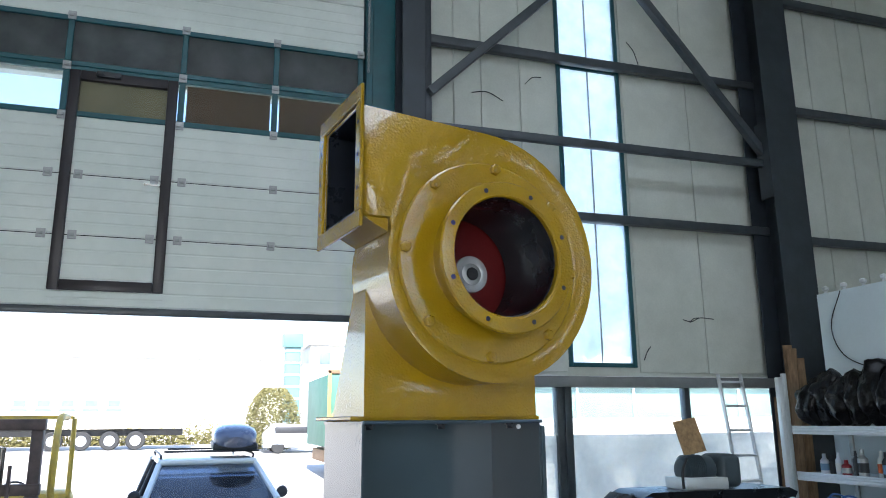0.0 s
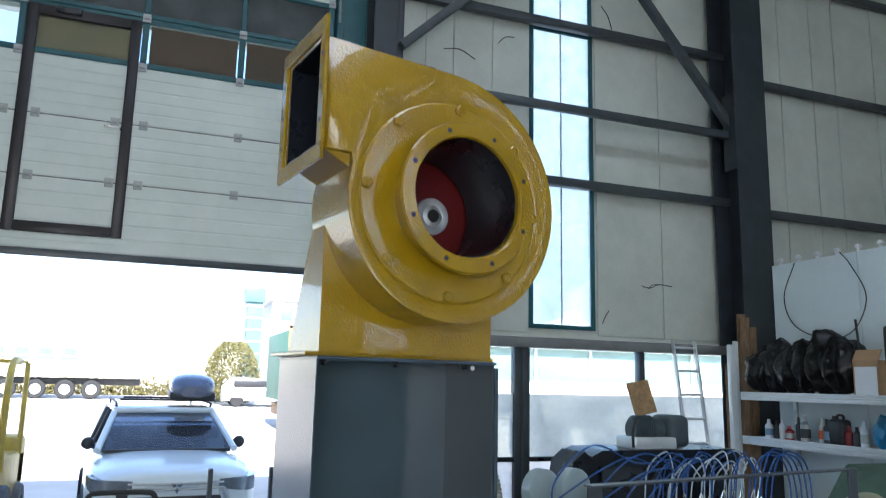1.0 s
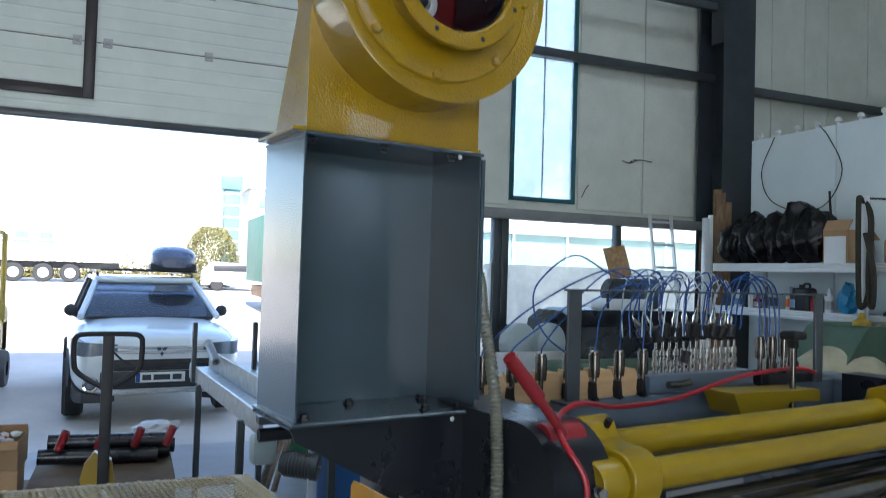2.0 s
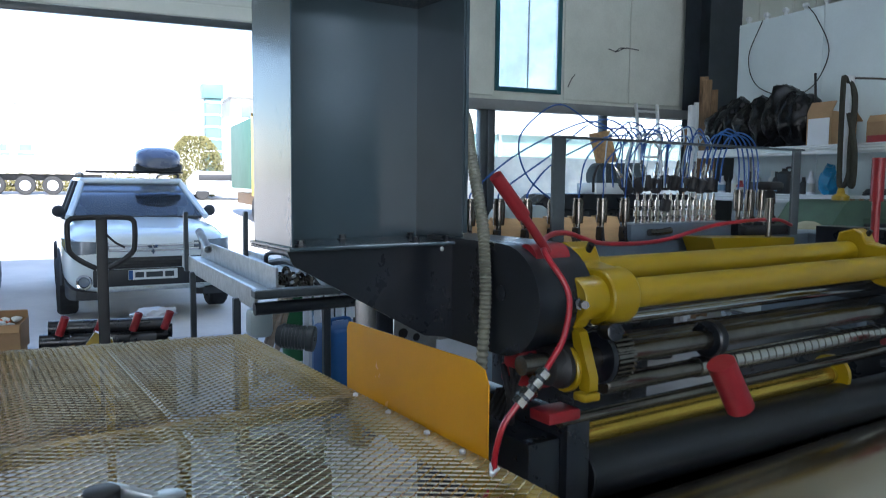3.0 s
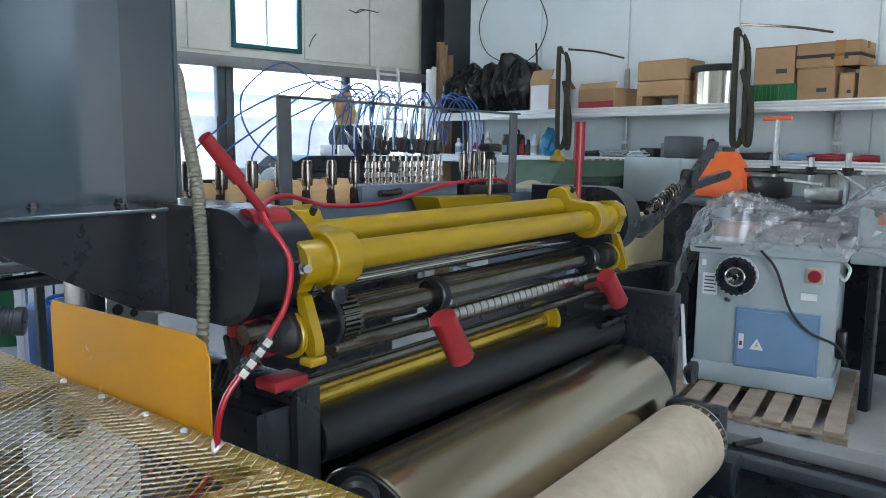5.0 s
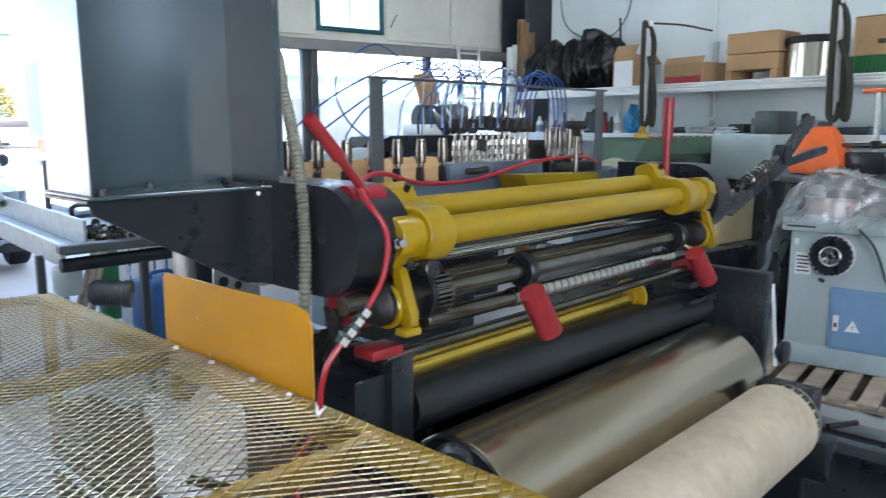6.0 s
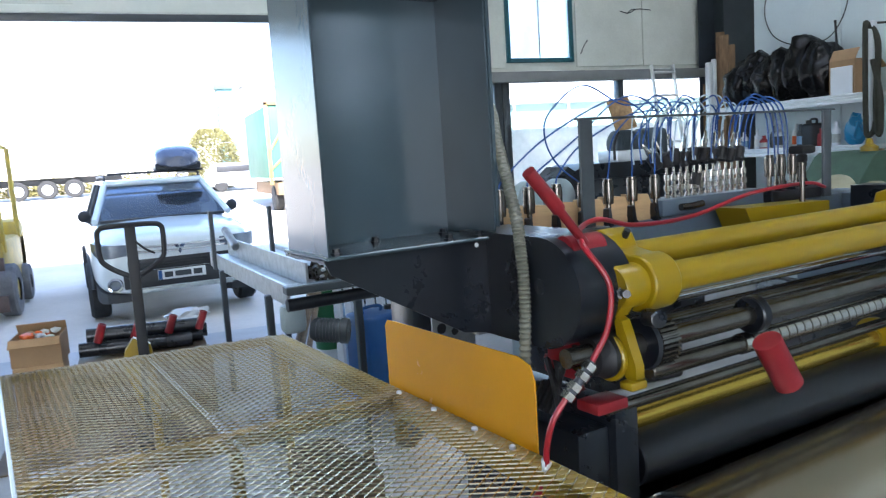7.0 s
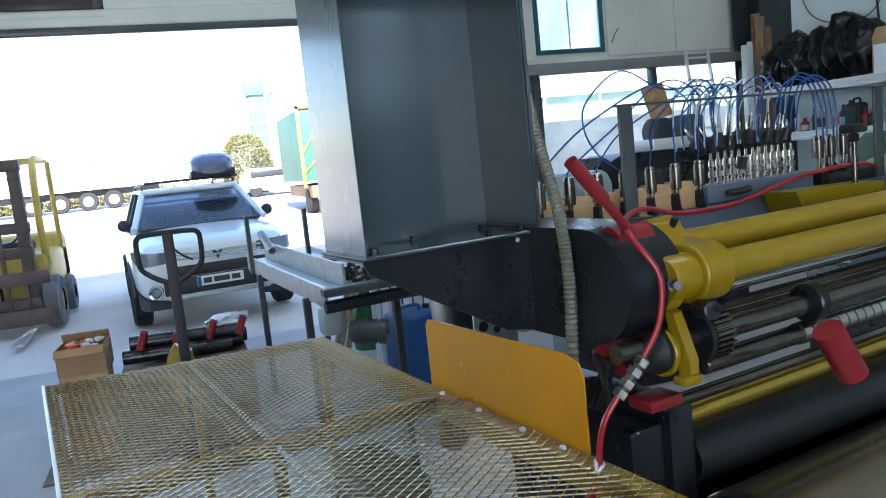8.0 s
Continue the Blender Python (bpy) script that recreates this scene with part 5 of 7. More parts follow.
def jerrycan(name, m, material, label, h=0.42, w=0.26, d=0.2):
    can = thing(name, label, "canister", m)
    bm = box(B(), (-w / 2, -d / 2, 0), (w / 2, d / 2, h), 0.035, seg=3)
    part("body", bm, material, can)
    part("grip", tube(B(), [(-w * 0.3, 0, h - 0.01), (-w * 0.28, 0, h + 0.035), (w * 0.1, 0, h + 0.035), (w * 0.12, 0, h - 0.01)], 0.012, 8), material, can)
    part("cap", lathe(B(), (w * 0.3, 0, h - 0.01), (0, 0, 1), [(0, 0.025), (0.04, 0.025), (0.04, 0)], 14), BLACKHOSE, can)
    return can
jerrycan("canister", pose(1.80, 4.6, 0.0, 0, 0, 15), PLASTICBLUE, "dark blue plastic canister on the floor", 0.62, 0.34, 0.3)
jerrycan("canister", pose(1.9, 5.55, 0.0, 0, 0, -10), pane("milky_plastic", (0.5, 0.65, 0.85), haze=0.9, rough=0.4), "milky blue plastic canister on the floor", 0.5, 0.3, 0.26)
for i in range(7):
    x = 1.66 + 0.085 * i
    solid("metal_profile", prism(B(), [(x, 5.2), (x + 0.03, 5.17), (x + 0.06, 5.2), (x + 0.06, 5.24), (x, 5.24)], 0.0, 1.25 + 0.04 * (i % 3), "z"), WHITEPLASTIC, "pale blue profiled sheet standing upright", "metal profile", group="profiles leaning by the machine")
for i, (x, t) in enumerate(((1.55, 0.1), (1.62, 0.06), (1.5, 0.14))):
    solid("wooden_pole", rod(B(), (x - 0.1, 5.8, 0.0), (x + 0.12 + t, 5.9, 1.0), 0.025, n=8), PLANK, "light wooden pole leaning", "pole", group="leaning poles")
solid("bin", lathe(B(), (1.85, 6.3, 0), (0, 0, 1), [(0, 0), (0, 0.13), (0.70, 0.15), (0.73, 0.15), (0.73, 0.0)], 24), PLASTICGREEN, "dark green drum on the floor", "drum")

# ---- pallet truck, carton, stacked rollers ----
jack = thing("pallet_truck", "yellow pallet truck with a black loop handle", "pallet truck", pose(0.31, 4.35, -0.06))
part("drawbar", box(B(), (-0.03, -0.02, 0.25), (0.03, 0.02, 1.425), 0.008), BLACKHOSE, jack)
part("loop_handle", tube(B(), [(-0.03, 0, 1.14), (-0.10, 0, 1.18), (-0.155, 0, 1.225), (-0.172, 0, 1.27), (-0.175, 0, 1.38), (-0.165, 0, 1.415), (-0.13, 0, 1.43), (0, 0, 1.433), (0.13, 0, 1.43), (0.165, 0, 1.415), (0.175, 0, 1.38), (0.172, 0, 1.27), (0.155, 0, 1.225), (0.10, 0, 1.18), (0.03, 0, 1.14)], 0.015, 10), BLACKHOSE, jack, "black loop handle")
part("release_lever", tube(B(), [(0.02, -0.02, 1.34), (0.07, -0.02, 1.29), (0.12, -0.02, 1.26)], 0.007, 6), BLACKHOSE, jack)
bm = prism(B(), [(-0.04, 0.3), (0.03, 0.3), (0.06, 0.6), (0.04, 0.72), (-0.05, 0.77), (-0.10, 0.70), (-0.12, 0.62)], 0.025, 0.09)
part("pump_body", bm, YELLOWSMOOTH, jack)
for x in (-0.26, 0.1):
    part("fork", box(B(), (x, 0.1, 0.06), (x + 0.16, 1.2, 0.12), 0.01), LIFTDARK, jack)
part("steer_wheel", rod(B(), (-0.08, 0.05, 0.09), (0.08, 0.05, 0.09), 0.09, n=20), BLACKHOSE, jack)
def carton(m, w, d, h, label, open_=False, name="cardboard_box", group=""):
    c = thing(name, label, "box", m, group)
    t = 0.006
    bm = B()
    box(bm, (-w / 2, -d / 2, 0), (w / 2, d / 2, t))
    for a, b in (((-w / 2, -d / 2), (w / 2, -d / 2 + t)), ((-w / 2, d / 2 - t), (w / 2, d / 2)), ((-w / 2, -d / 2 + t), (-w / 2 + t, d / 2 - t)), ((w / 2 - t, -d / 2 + t), (w / 2, d / 2 - t))):
        box(bm, (a[0], a[1], t), (b[0], b[1], h), 0.002, seg=1)
    part("body", bm, CARTON, c)
    if open_:
        for s in (-1, 1):
            part("flap", box(B(), (-w / 2, 0, 0), (w / 2, h * 0.35, t), 0, Matrix.Translation((0, s * d / 2, h)) @ Matrix.Rotation(radians(120 if s > 0 else 222), 4, "X")), CARTON, c)
    else:
        part("lid", box(B(), (-w / 2, -d / 2, h), (w / 2, d / 2, h + t), 0.002, seg=1), CARTON, c)
        part("tape", box(B(), (-w / 2 - 0.001, -0.03, h * 0.75), (w / 2 + 0.001, 0.03, h + t + 0.001)), TAPE, c)
        part("print_mark", box(B(), (-w * 0.32, d / 2, h * 0.28), (-w * 0.05, d / 2 + 0.0015, h * 0.40)), INK, c)
        part("flap_seam", box(B(), (-w / 2 + 0.01, d / 2, h * 0.985), (w / 2 - 0.01, d / 2 + 0.001, h)), OLDWOOD, c)
    return c
solid("cardboard_box", box(B(), (-0.43, 4.72, 0.0), (-0.15, 5.02, 0.55), 0.01), CARTON, "brown carton at the bottom of a stack", "box")
cc = carton(pose(-0.285, 4.87, 0.55, 0, 0, -4), 0.28, 0.28, 0.17, "open brown cardboard box full of small parts", True)
rr = random.Random(3)
for i in range(14):
    part("scrap", blob(B(), (rr.uniform(-0.11, 0.11), rr.uniform(-0.1, 0.1), 0.135 + rr.uniform(0, 0.045)), (0.035, 0.03, 0.02), 1, 0.4, 4, i), rr.choice((PAPER, ALU, CARTON, ORANGE)), cc)
solid("crate", box(B(), (-0.12, 4.74, 0.062), (0.72, 5.55, 0.44), 0.02), PITBROWN, "low dusty brown crate on the pallet truck carrying rollers", "crate")
for i, (x0, x1, y, z) in enumerate(((-0.1, 0.62, 5.2, 0.51), (-0.02, 0.7, 5.32, 0.51), (0.05, 0.74, 5.44, 0.51), (-0.05, 0.68, 5.26, 0.59))):
    r_ = thing("spare_roller", "dark steel roller with red tube ends", "roller", group="spare rollers in the crate")
    part("core", rod(B(), (x0, y, z), (x1, y, z - 0.02), 0.05, n=18), ANTHRACITE, r_)
for i, x in enumerate((0.05, 0.28, 0.5, 0.7)):
    bm = lathe(B(), (x - 0.03, 5.15, 0.56), (0.35, -0.1, 1), [(0, 0.027), (0.13, 0.027), (0.13, 0.021), (0.02, 0.021)], 18, True)
    solid("red_tube", bm, RED, "short red steel tube sticking up from the rollers", "tube", group="red tubes")
# flat sheet added for the brown clutter that shows through the mesh
solid("brown_floor_fill", box(B(), (-0.56, 4.45, 0.0), (0.68, 6.62, 0.012), 0.004, seg=1), PITBROWN, "flat brown sheet added in place of brown clutter under the crate", "mat")
solid("plastic_wrap", blob(B(), (0.62, 5.5, 0.60), (0.15, 0.12, 0.06), 3, 0.5, 4, 2.0), WHITEPLASTIC, "crumpled white plastic wrap", "wrapping")
solid("wrap_scrap", blob(B(), (-0.42, 4.95, 0.06), (0.12, 0.16, 0.07), 3, 0.5, 4, 3.0), WHITEPLASTIC, "crumpled clear wrap on the floor", "wrapping")

# ---- car in the gateway ----
car = thing("car", "white off-road estate car with a dark roof box", "car", pose(0.74, 8.68, 0.0, 0, 0, 5))
def ring_at(y, hw, zb, zt, p=4.0, n=32, crown=0.03):
    out = []
    zc, hz = (zb + zt) / 2, (zt - zb) / 2
    for i in range(n):
        a = 2 * math.pi * i / n
        c, s = math.cos(a), math.sin(a)
        x = hw * math.copysign(abs(c) ** (2 / p), c)
        z = zc + hz * math.copysign(abs(s) ** (2 / p), s)
        out.append((x, y, z + (crown * (1 - (x / hw) ** 2) if s > 0 else 0)))
    return out
st = [(0.0, 0.72, 0.36, 0.89, 5), (0.02, 0.79, 0.34, 0.94, 5), (0.10, 0.855, 0.33, 0.975, 5), (0.3, 0.895, 0.33, 1.015, 4.5), (0.7, 0.92, 0.36, 1.07, 4.5), (1.25, 0.925, 0.34, 1.11, 4.5), (2.2, 0.90, 0.30, 1.09, 5), (3.9, 0.895, 0.30, 1.06, 5), (4.4, 0.86, 0.34, 1.02, 5), (4.6, 0.7, 0.45, 0.95, 5)]
part("body", loft(B(), [ring_at(*s) for s in st]), CARPAINT, car, angle=50)
# greenhouse: roof shell, pillars, panes
R = {"wb": [(-0.77, 1.12, 1.12), (0.77, 1.12, 1.12)], "wt": [(-0.60, 1.86, 1.53), (0.60, 1.86, 1.53)], "rt": [(-0.6, 4.0, 1.55), (0.6, 4.0, 1.55)], "rb": [(-0.74, 4.45, 1.05), (0.74, 4.45, 1.05)]}
part("roof", box(B(), (-0.64, 1.84, 1.525), (0.64, 4.05, 1.605), 0.035, seg=3), CARPAINT, car)
for s in (0, 1):
    sg = -1 if s == 0 else 1
    for a, b, w in ((R["wb"][s], R["wt"][s], 0.041), (R["rb"][s], R["rt"][s], 0.045), ((sg * 0.8, 2.3, 1.05), (sg * 0.62, 2.4, 1.55), 0.035), ((sg * 0.8, 3.3, 1.05), (sg * 0.62, 3.3, 1.55), 0.035)):
        part("pillar", rod(B(), (a[0] + sg * 0.03, a[1], a[2]), (b[0] + sg * 0.02, b[1], b[2]), w, n=8), CARPAINT if w > 0.04 else CARBLACK, car)
    part("side_glass", loft(B(), [[(sg * 0.80, 1.4, 1.06), (sg * 0.80, 4.3, 1.06), (sg * 0.64, 3.95, 1.55), (sg * 0.64, 1.95, 1.55)], [(sg * 0.79, 1.4, 1.06), (sg * 0.79, 4.3, 1.06), (sg * 0.63, 3.95, 1.55), (sg * 0.63, 1.95, 1.55)]]), CARGLASS, car)
    part("wing_mirror", blob(B(), (sg * 0.90, 1.38, 1.19), (0.075, 0.05, 0.075), 3, 0.05), CARBLACK, car, "black door mirror")
    edge = [(0.46, -0.012, 0.80, 0.895), (0.60, -0.010, 0.775, 0.905), (0.71, -0.004, 0.765, 0.91), (0.79, 0.012, 0.765, 0.915), (0.85, 0.06, 0.775, 0.925), (0.882, 0.17, 0.81, 0.935), (0.902, 0.29, 0.86, 0.94)]
    part("headlight", loft(B(), [[(sg * x, y, lo), (sg * x, y, hi), (sg * (x - 0.06), y + 0.08, hi), (sg * (x - 0.06), y + 0.08, lo)] for x, y, lo, hi in edge]), LAMPGLASS, car, "clear wrap-around headlight")
    part("fog_ring", lathe(B(), (sg * 0.70, -0.002, 0.47), (sg * 0.3, -1, 0), [(0, 0.05), (0.02, 0.085), (0.035, 0.08), (0.03, 0.06), (0.01, 0.055)], 24), CHROME, car, "chrome-rimmed fog light")
    part("fog_lamp", lathe(B(), (sg * 0.70, -0.002, 0.47), (sg * 0.3, -1, 0), [(0, 0.06), (0.02, 0.05), (0.025, 0)], 20), LAMPGLASS, car)
    rim_ = [(0.54, -0.02, 0.27, 0.34), (0.70, -0.016, 0.27, 0.365), (0.79, 0.012, 0.27, 0.38), (0.85, 0.09, 0.27, 0.40), (0.875, 0.22, 0.28, 0.43), (0.885, 0.38, 0.3, 0.46)]
    part("bumper_corner", loft(B(), [[(sg * x, y, lo), (sg * x, y, hi), (sg * (x - 0.08), y + 0.07, hi), (sg * (x - 0.08), y + 0.07, lo)] for x, y, lo, hi in rim_]), CARBLACK, car)
    arch = [(0.905, 0.85 + 0.41 * math.cos(radians(k)), 0.36 + 0.41 * math.sin(radians(k))) for k in range(-5, 186, 15)]
    part("wheel_arch", tube(B(), [(sg * x, y, z) for x, y, z in arch], 0.028, 6, 2), CARBLACK, car, "black wheel arch trim")
    part("roof_rail", tube(B(), [(sg * 0.59, 1.95, 1.60), (sg * 0.6, 2.1, 1.66), (sg * 0.6, 3.8, 1.66), (sg * 0.59, 3.95, 1.60)], 0.016, 8), CARBLACK, car)
ws = part("windscreen", loft(B(), [[(-0.75, 1.10, 1.12), (0.75, 1.10, 1.12), (0.6, 1.84, 1.53), (-0.6, 1.84, 1.53)], [(-0.75, 1.12, 1.12), (0.75, 1.12, 1.12), (0.6, 1.86, 1.53), (-0.6, 1.86, 1.53)]]), CARGLASS, car, "windscreen with the sky's reflected blue put into its tint")
part("rear_glass", loft(B(), [[(-0.7, 4.46, 1.08), (0.7, 4.46, 1.08), (0.55, 4.05, 1.58), (-0.55, 4.05, 1.58)], [(-0.7, 4.44, 1.08), (0.7, 4.44, 1.08), (0.55, 4.03, 1.58), (-0.55, 4.03, 1.58)]]), GLASS, car)
part("dashboard", box(B(), (-0.76, 1.2, 1.09), (0.76, 2.0, 1.16), 0.03), CABIN, car)
part("cabin_floor", box(B(), (-0.8, 2.0, 1.085), (0.8, 4.35, 1.125), 0.01), CABIN, car)
part("cowl", box(B(), (-0.74, 1.04, 1.10), (0.74, 1.14, 1.135), 0.008), CARBLACK, car)
for x in (-0.38, 0.36):
    part("seat", box(B(), (x - 0.24, 2.2, 0.9), (x + 0.24, 2.4, 1.25), 0.06), CARBLACK, car)
    part("headrest", blob(B(), (x, 2.35, 1.36), (0.15, 0.06, 0.11), 3, 0.02), CARBLACK, car)
part("rear_seat", box(B(), (-0.65, 3.4, 0.9), (0.65, 3.6, 1.18), 0.06), CABIN, car)
part("rear_view_mirror", box(B(), (-0.1, 1.9, 1.5), (0.1, 1.93, 1.55), 0.01), CARBLACK, car)
gr = part("grille", box(B(), (-0.56, -0.012, 0.60), (0.56, 0.05, 0.725), 0.01), CARBLACK, car, "black slatted grille")
for z in (0.62, 0.65, 0.68):
    part("slat", box(B(), (-0.54, -0.024, z), (0.54, -0.012, z + 0.012), 0.003, seg=1), CARBLACK, gr)
part("lower_intake", box(B(), (-0.62, -0.008, 0.40), (0.62, 0.1, 0.60), 0.02), CARBLACK, car)
part("skid_plate", box(B(), (-0.56, -0.03, 0.345), (0.56, 0.06, 0.395), 0.015), GALV, car, "silver skid bar")
for z in (0.80, 0.855):
    part("chrome_bar", tube(B(), [(-0.5, -0.012, z + 0.012), (-0.2, -0.022, z), (0.2, -0.022, z), (0.5, -0.012, z + 0.012)], 0.016, 8), CHROME, car)
bm = B()
for a_ in (90, 210, 330):
    m = Matrix.Translation((0, -0.05, 0.825)) @ Matrix.Rotation(radians(a_), 4, "Y")
    prism(bm, [(0.004, 0.0), (0.035, -0.02), (0.068, 0.0), (0.035, 0.02)], -0.004, 0.004)
    bmesh.ops.transform(bm, matrix=m, verts=bm.verts[-8:])
part("badge", bm, CHROME, car, "small chrome badge")
pl = part("number_plate", box(B(), (-0.26, -0.034, 0.475), (0.26, -0.026, 0.585), 0.004, seg=1), PAPER, car, "white number plate with dark bars")
part("plate_strip", box(B(), (-0.256, -0.0385, 0.479), (-0.215, -0.0345, 0.581)), PLASTICBLUE, pl)
for x0, x1 in ((-0.19, -0.10), (-0.075, 0.10), (0.125, 0.22)):
    part("plate_bar", box(B(), (x0, -0.0385, 0.50), (x1, -0.0345, 0.56)), INK, pl)
for k, (x, y) in enumerate(((-0.85, 0.85), (0.85, 0.85), (-0.82, 3.52), (0.82, 3.52))):
    wh = part("wheel", lathe(B(), (x - 0.11, y, 0.34), (1, 0, 0), [(0, 0.22), (0.0, 0.31), (0.03, 0.34), (0.19, 0.34), (0.22, 0.31), (0.22, 0.22)], 36), TYRE, car)
    part("rim", lathe(B(), (x - 0.08, y, 0.34), (1, 0, 0), [(0, 0), (0, 0.22), (0.16, 0.22), (0.16, 0)], 24), GALV, wh)
rb = thing("roof_box", "dark plastic roof box, lightened to blue-grey for reflected sky", "roof box", pose(0.92, 8.66, 0.0))
part("shell", loft(B(), [ring_at(y, hw, 1.74, zt, 3.0, 24, 0.02) for y, hw, zt in ((1.85, 0.16, 1.86), (1.95, 0.27, 1.95), (2.3, 0.30, 2.02), (3.3, 0.30, 2.05), (3.8, 0.27, 2.0), (3.9, 0.2, 1.9))]), ROOFBOX, rb, angle=45)
part("base", box(B(), (-0.30, 1.95, 1.70), (0.30, 3.85, 1.80), 0.03), CARBLACK, rb)
for y in (2.2, 3.4):
    part("cross_bar", box(B(), (-0.92, y - 0.025, 1.675), (0.33, y + 0.025, 1.705), 0.008), CARBLACK, rb)

# ---- forklift ----
lift = thing("forklift", "yellow forklift with a dirty dark mast", "forklift", pose(-1.78, 10.0, 0))
for x in (-0.42, 0.30):
    part("mast_rail", box(B(), (x, 0.0, 0.2), (x + 0.13, 0.12, 2.05), 0.01), LIFTDARK, lift)
    part("mast_rail", box(B(), (x + 0.02, 0.12, 0.2), (x + 0.11, 0.24, 2.0), 0.01), LIFTDARK, lift)
for z in (0.32, 0.95, 1.25, 2.0):
    part("cross_member", box(B(), (-0.45, -0.02, z), (0.45, 0.1, z + 0.13), 0.01), LIFTDARK, lift)
part("carriage", box(B(), (-0.58, -0.06, 0.12), (0.58, 0.0, 0.32), 0.01), LIFTDARK, lift)
part("carriage", box(B(), (-0.58, -0.06, 0.62), (0.58, 0.0, 0.78), 0.01), LIFTDARK, lift)
for x in (-0.35, -0.12, 0.1, 0.3):
    part("bar", box(B(), (x, -0.05, 0.3), (x + 0.04, -0.01, 1.6 if abs(x) < 0.2 else 0.7), 0.005), LIFTDARK, lift)
part("cylinder", rod(B(), (0.0, 0.06, 0.3), (0.0, 0.06, 1.8), 0.04, n=12), DARKCHROME, lift)
for x in (-0.35, 0.25):
    fk = part("fork", box(B(), (x, -1.05, 0.04), (x + 0.12, -0.06, 0.08), 0.01), GALV, lift)
for x in (-0.62, 0.42):
    w = part("wheel", lathe(B(), (x, 0.45, 0.33), (1, 0, 0), [(0, 0.15), (0, 0.3), (0.03, 0.33), (0.19, 0.33), (0.22, 0.3), (0.22, 0.15)], 28), DUSTYTYRE, lift)
    part("rim", lathe(B(), (x + 0.02, 0.45, 0.33), (1, 0, 0), [(0, 0), (0, 0.15), (0.18, 0.15), (0.18, 0)], 20), LIFTYELLOW, w)
    part("wheel", lathe(B(), (x, 1.8, 0.26), (1, 0, 0), [(0, 0.1), (0, 0.24), (0.03, 0.26), (0.16, 0.26), (0.19, 0.24), (0.19, 0.1)], 28), DUSTYTYRE, lift)
part("body", box(B(), (-0.52, 0.45, 0.3), (0.52, 2.3, 0.95), 0.06), LIFTYELLOW, lift)
part("counterweight", box(B(), (-0.52, 1.8, 0.4), (0.52, 2.4, 1.15), 0.1), LIFTYELLOW, lift)
for x in (-0.52, 0.50):
    part("cab_post", tube(B(), [(x, 0.55, 0.8), (x, 0.45, 1.4), (x, 0.62, 2.1), (x, 1.2, 2.16)], 0.045, 8), LIFTYELLOW, lift, "yellow cab post")
    part("cab_post", rod(B(), (x, 1.9, 0.9), (x, 1.85, 2.15), 0.035, n=8), LIFTYELLOW, lift)
bm = B()
for i in range(7):
    box(bm, (-0.5, 0.75 + i * 0.18, 2.14), (0.5, 0.79 + i * 0.18, 2.18))
part("overhead_guard", bm, LIFTYELLOW, lift)
part("steering_wheel", tube(B(), [(0.17 * math.cos(a), 0.85 + 0.08 * math.sin(a), 1.22 + 0.13 * math.sin(a)) for a in [2 * math.pi * i / 12 for i in range(13)]], 0.014, 6), BLACKHOSE, lift)
part("seat", box(B(), (-0.24, 1.15, 0.95), (0.24, 1.6, 1.1), 0.05), CARBLACK, lift)

# ---- yard: trailer, green truck, van, bush, buildings ----
def gz(y):
    return float(np.interp(y, ys, zs))
tr = thing("semi_trailer", "white lorry trailer parked across the yard", "trailer", pose(-5.4, 46, gz(46)))
part("box_body", box(B(), (-7, -1.25, 1.15), (5.2, 1.25, 4.3), 0.05), TRAILER, tr)
part("chassis", box(B(), (-7, -0.6, 0.75), (5.0, 0.6, 1.1), 0.02), CARBLACK, tr)
part("side_stripe", box(B(), (-7, -1.262, 3.3), (1.2, -1.253, 3.9)), TANSHEET, tr)
for x in (-1.5, -0.1, 1.3, 2.6):
    part("wheel", lathe(B(), (x, -1.2, 0.5), (0, 1, 0), [(0, 0.28), (0, 0.46), (0.04, 0.5), (0.3, 0.5), (0.3, 0.28)], 28), TYRE, tr)
    part("rim", lathe(B(), (x, -1.18, 0.5), (0, 1, 0), [(0, 0), (0.0, 0.12), (0.03, 0.28), (0.1, 0.28), (0.1, 0)], 20), ALU, tr)
for i in range(5):
    x = -3.6 + i * 1.15
    part("sign_bar", box(B(), (x, -1.262, 2.05), (x + 0.8, -1.253, 2.2)), BLUEGREY, tr)
    part("sign_bar", box(B(), (x + 0.1, -1.262, 2.3), (x + 0.7, -1.253, 2.65)), BLUEGREY, tr)
gt = thing("box_truck", "green tarpaulin truck with a yellow frame", "truck", pose(5.25, 24, gz(24)))
part("tarpaulin", box(B(), (-0.9, 0.0, 1.1), (1.6, 5.0, 3.4), 0.03), TARPGREEN, gt)
for x in (-0.95, 1.55):
    part("corner_post", box(B(), (x, -0.05, 0.9), (x + 0.1, 0.05, 3.5), 0.01), LIFTYELLOW, gt)
part("brace", rod(B(), (-0.85, -0.02, 2.0), (-0.2, -0.02, 3.0), 0.03, n=6), LIFTYELLOW, gt)
part("brace", rod(B(), (-0.85, -0.02, 1.4), (0.2, -0.02, 2.4), 0.03, n=6), LIFTYELLOW, gt)
part("top_rail", box(B(), (-0.95, -0.05, 3.4), (1.65, 0.05, 3.52), 0.01), OLDWOOD, gt)
part("chassis", box(B(), (-0.7, 0.05, 0.55), (1.4, 4.9, 0.95), 0.02), OLDWOOD, gt)
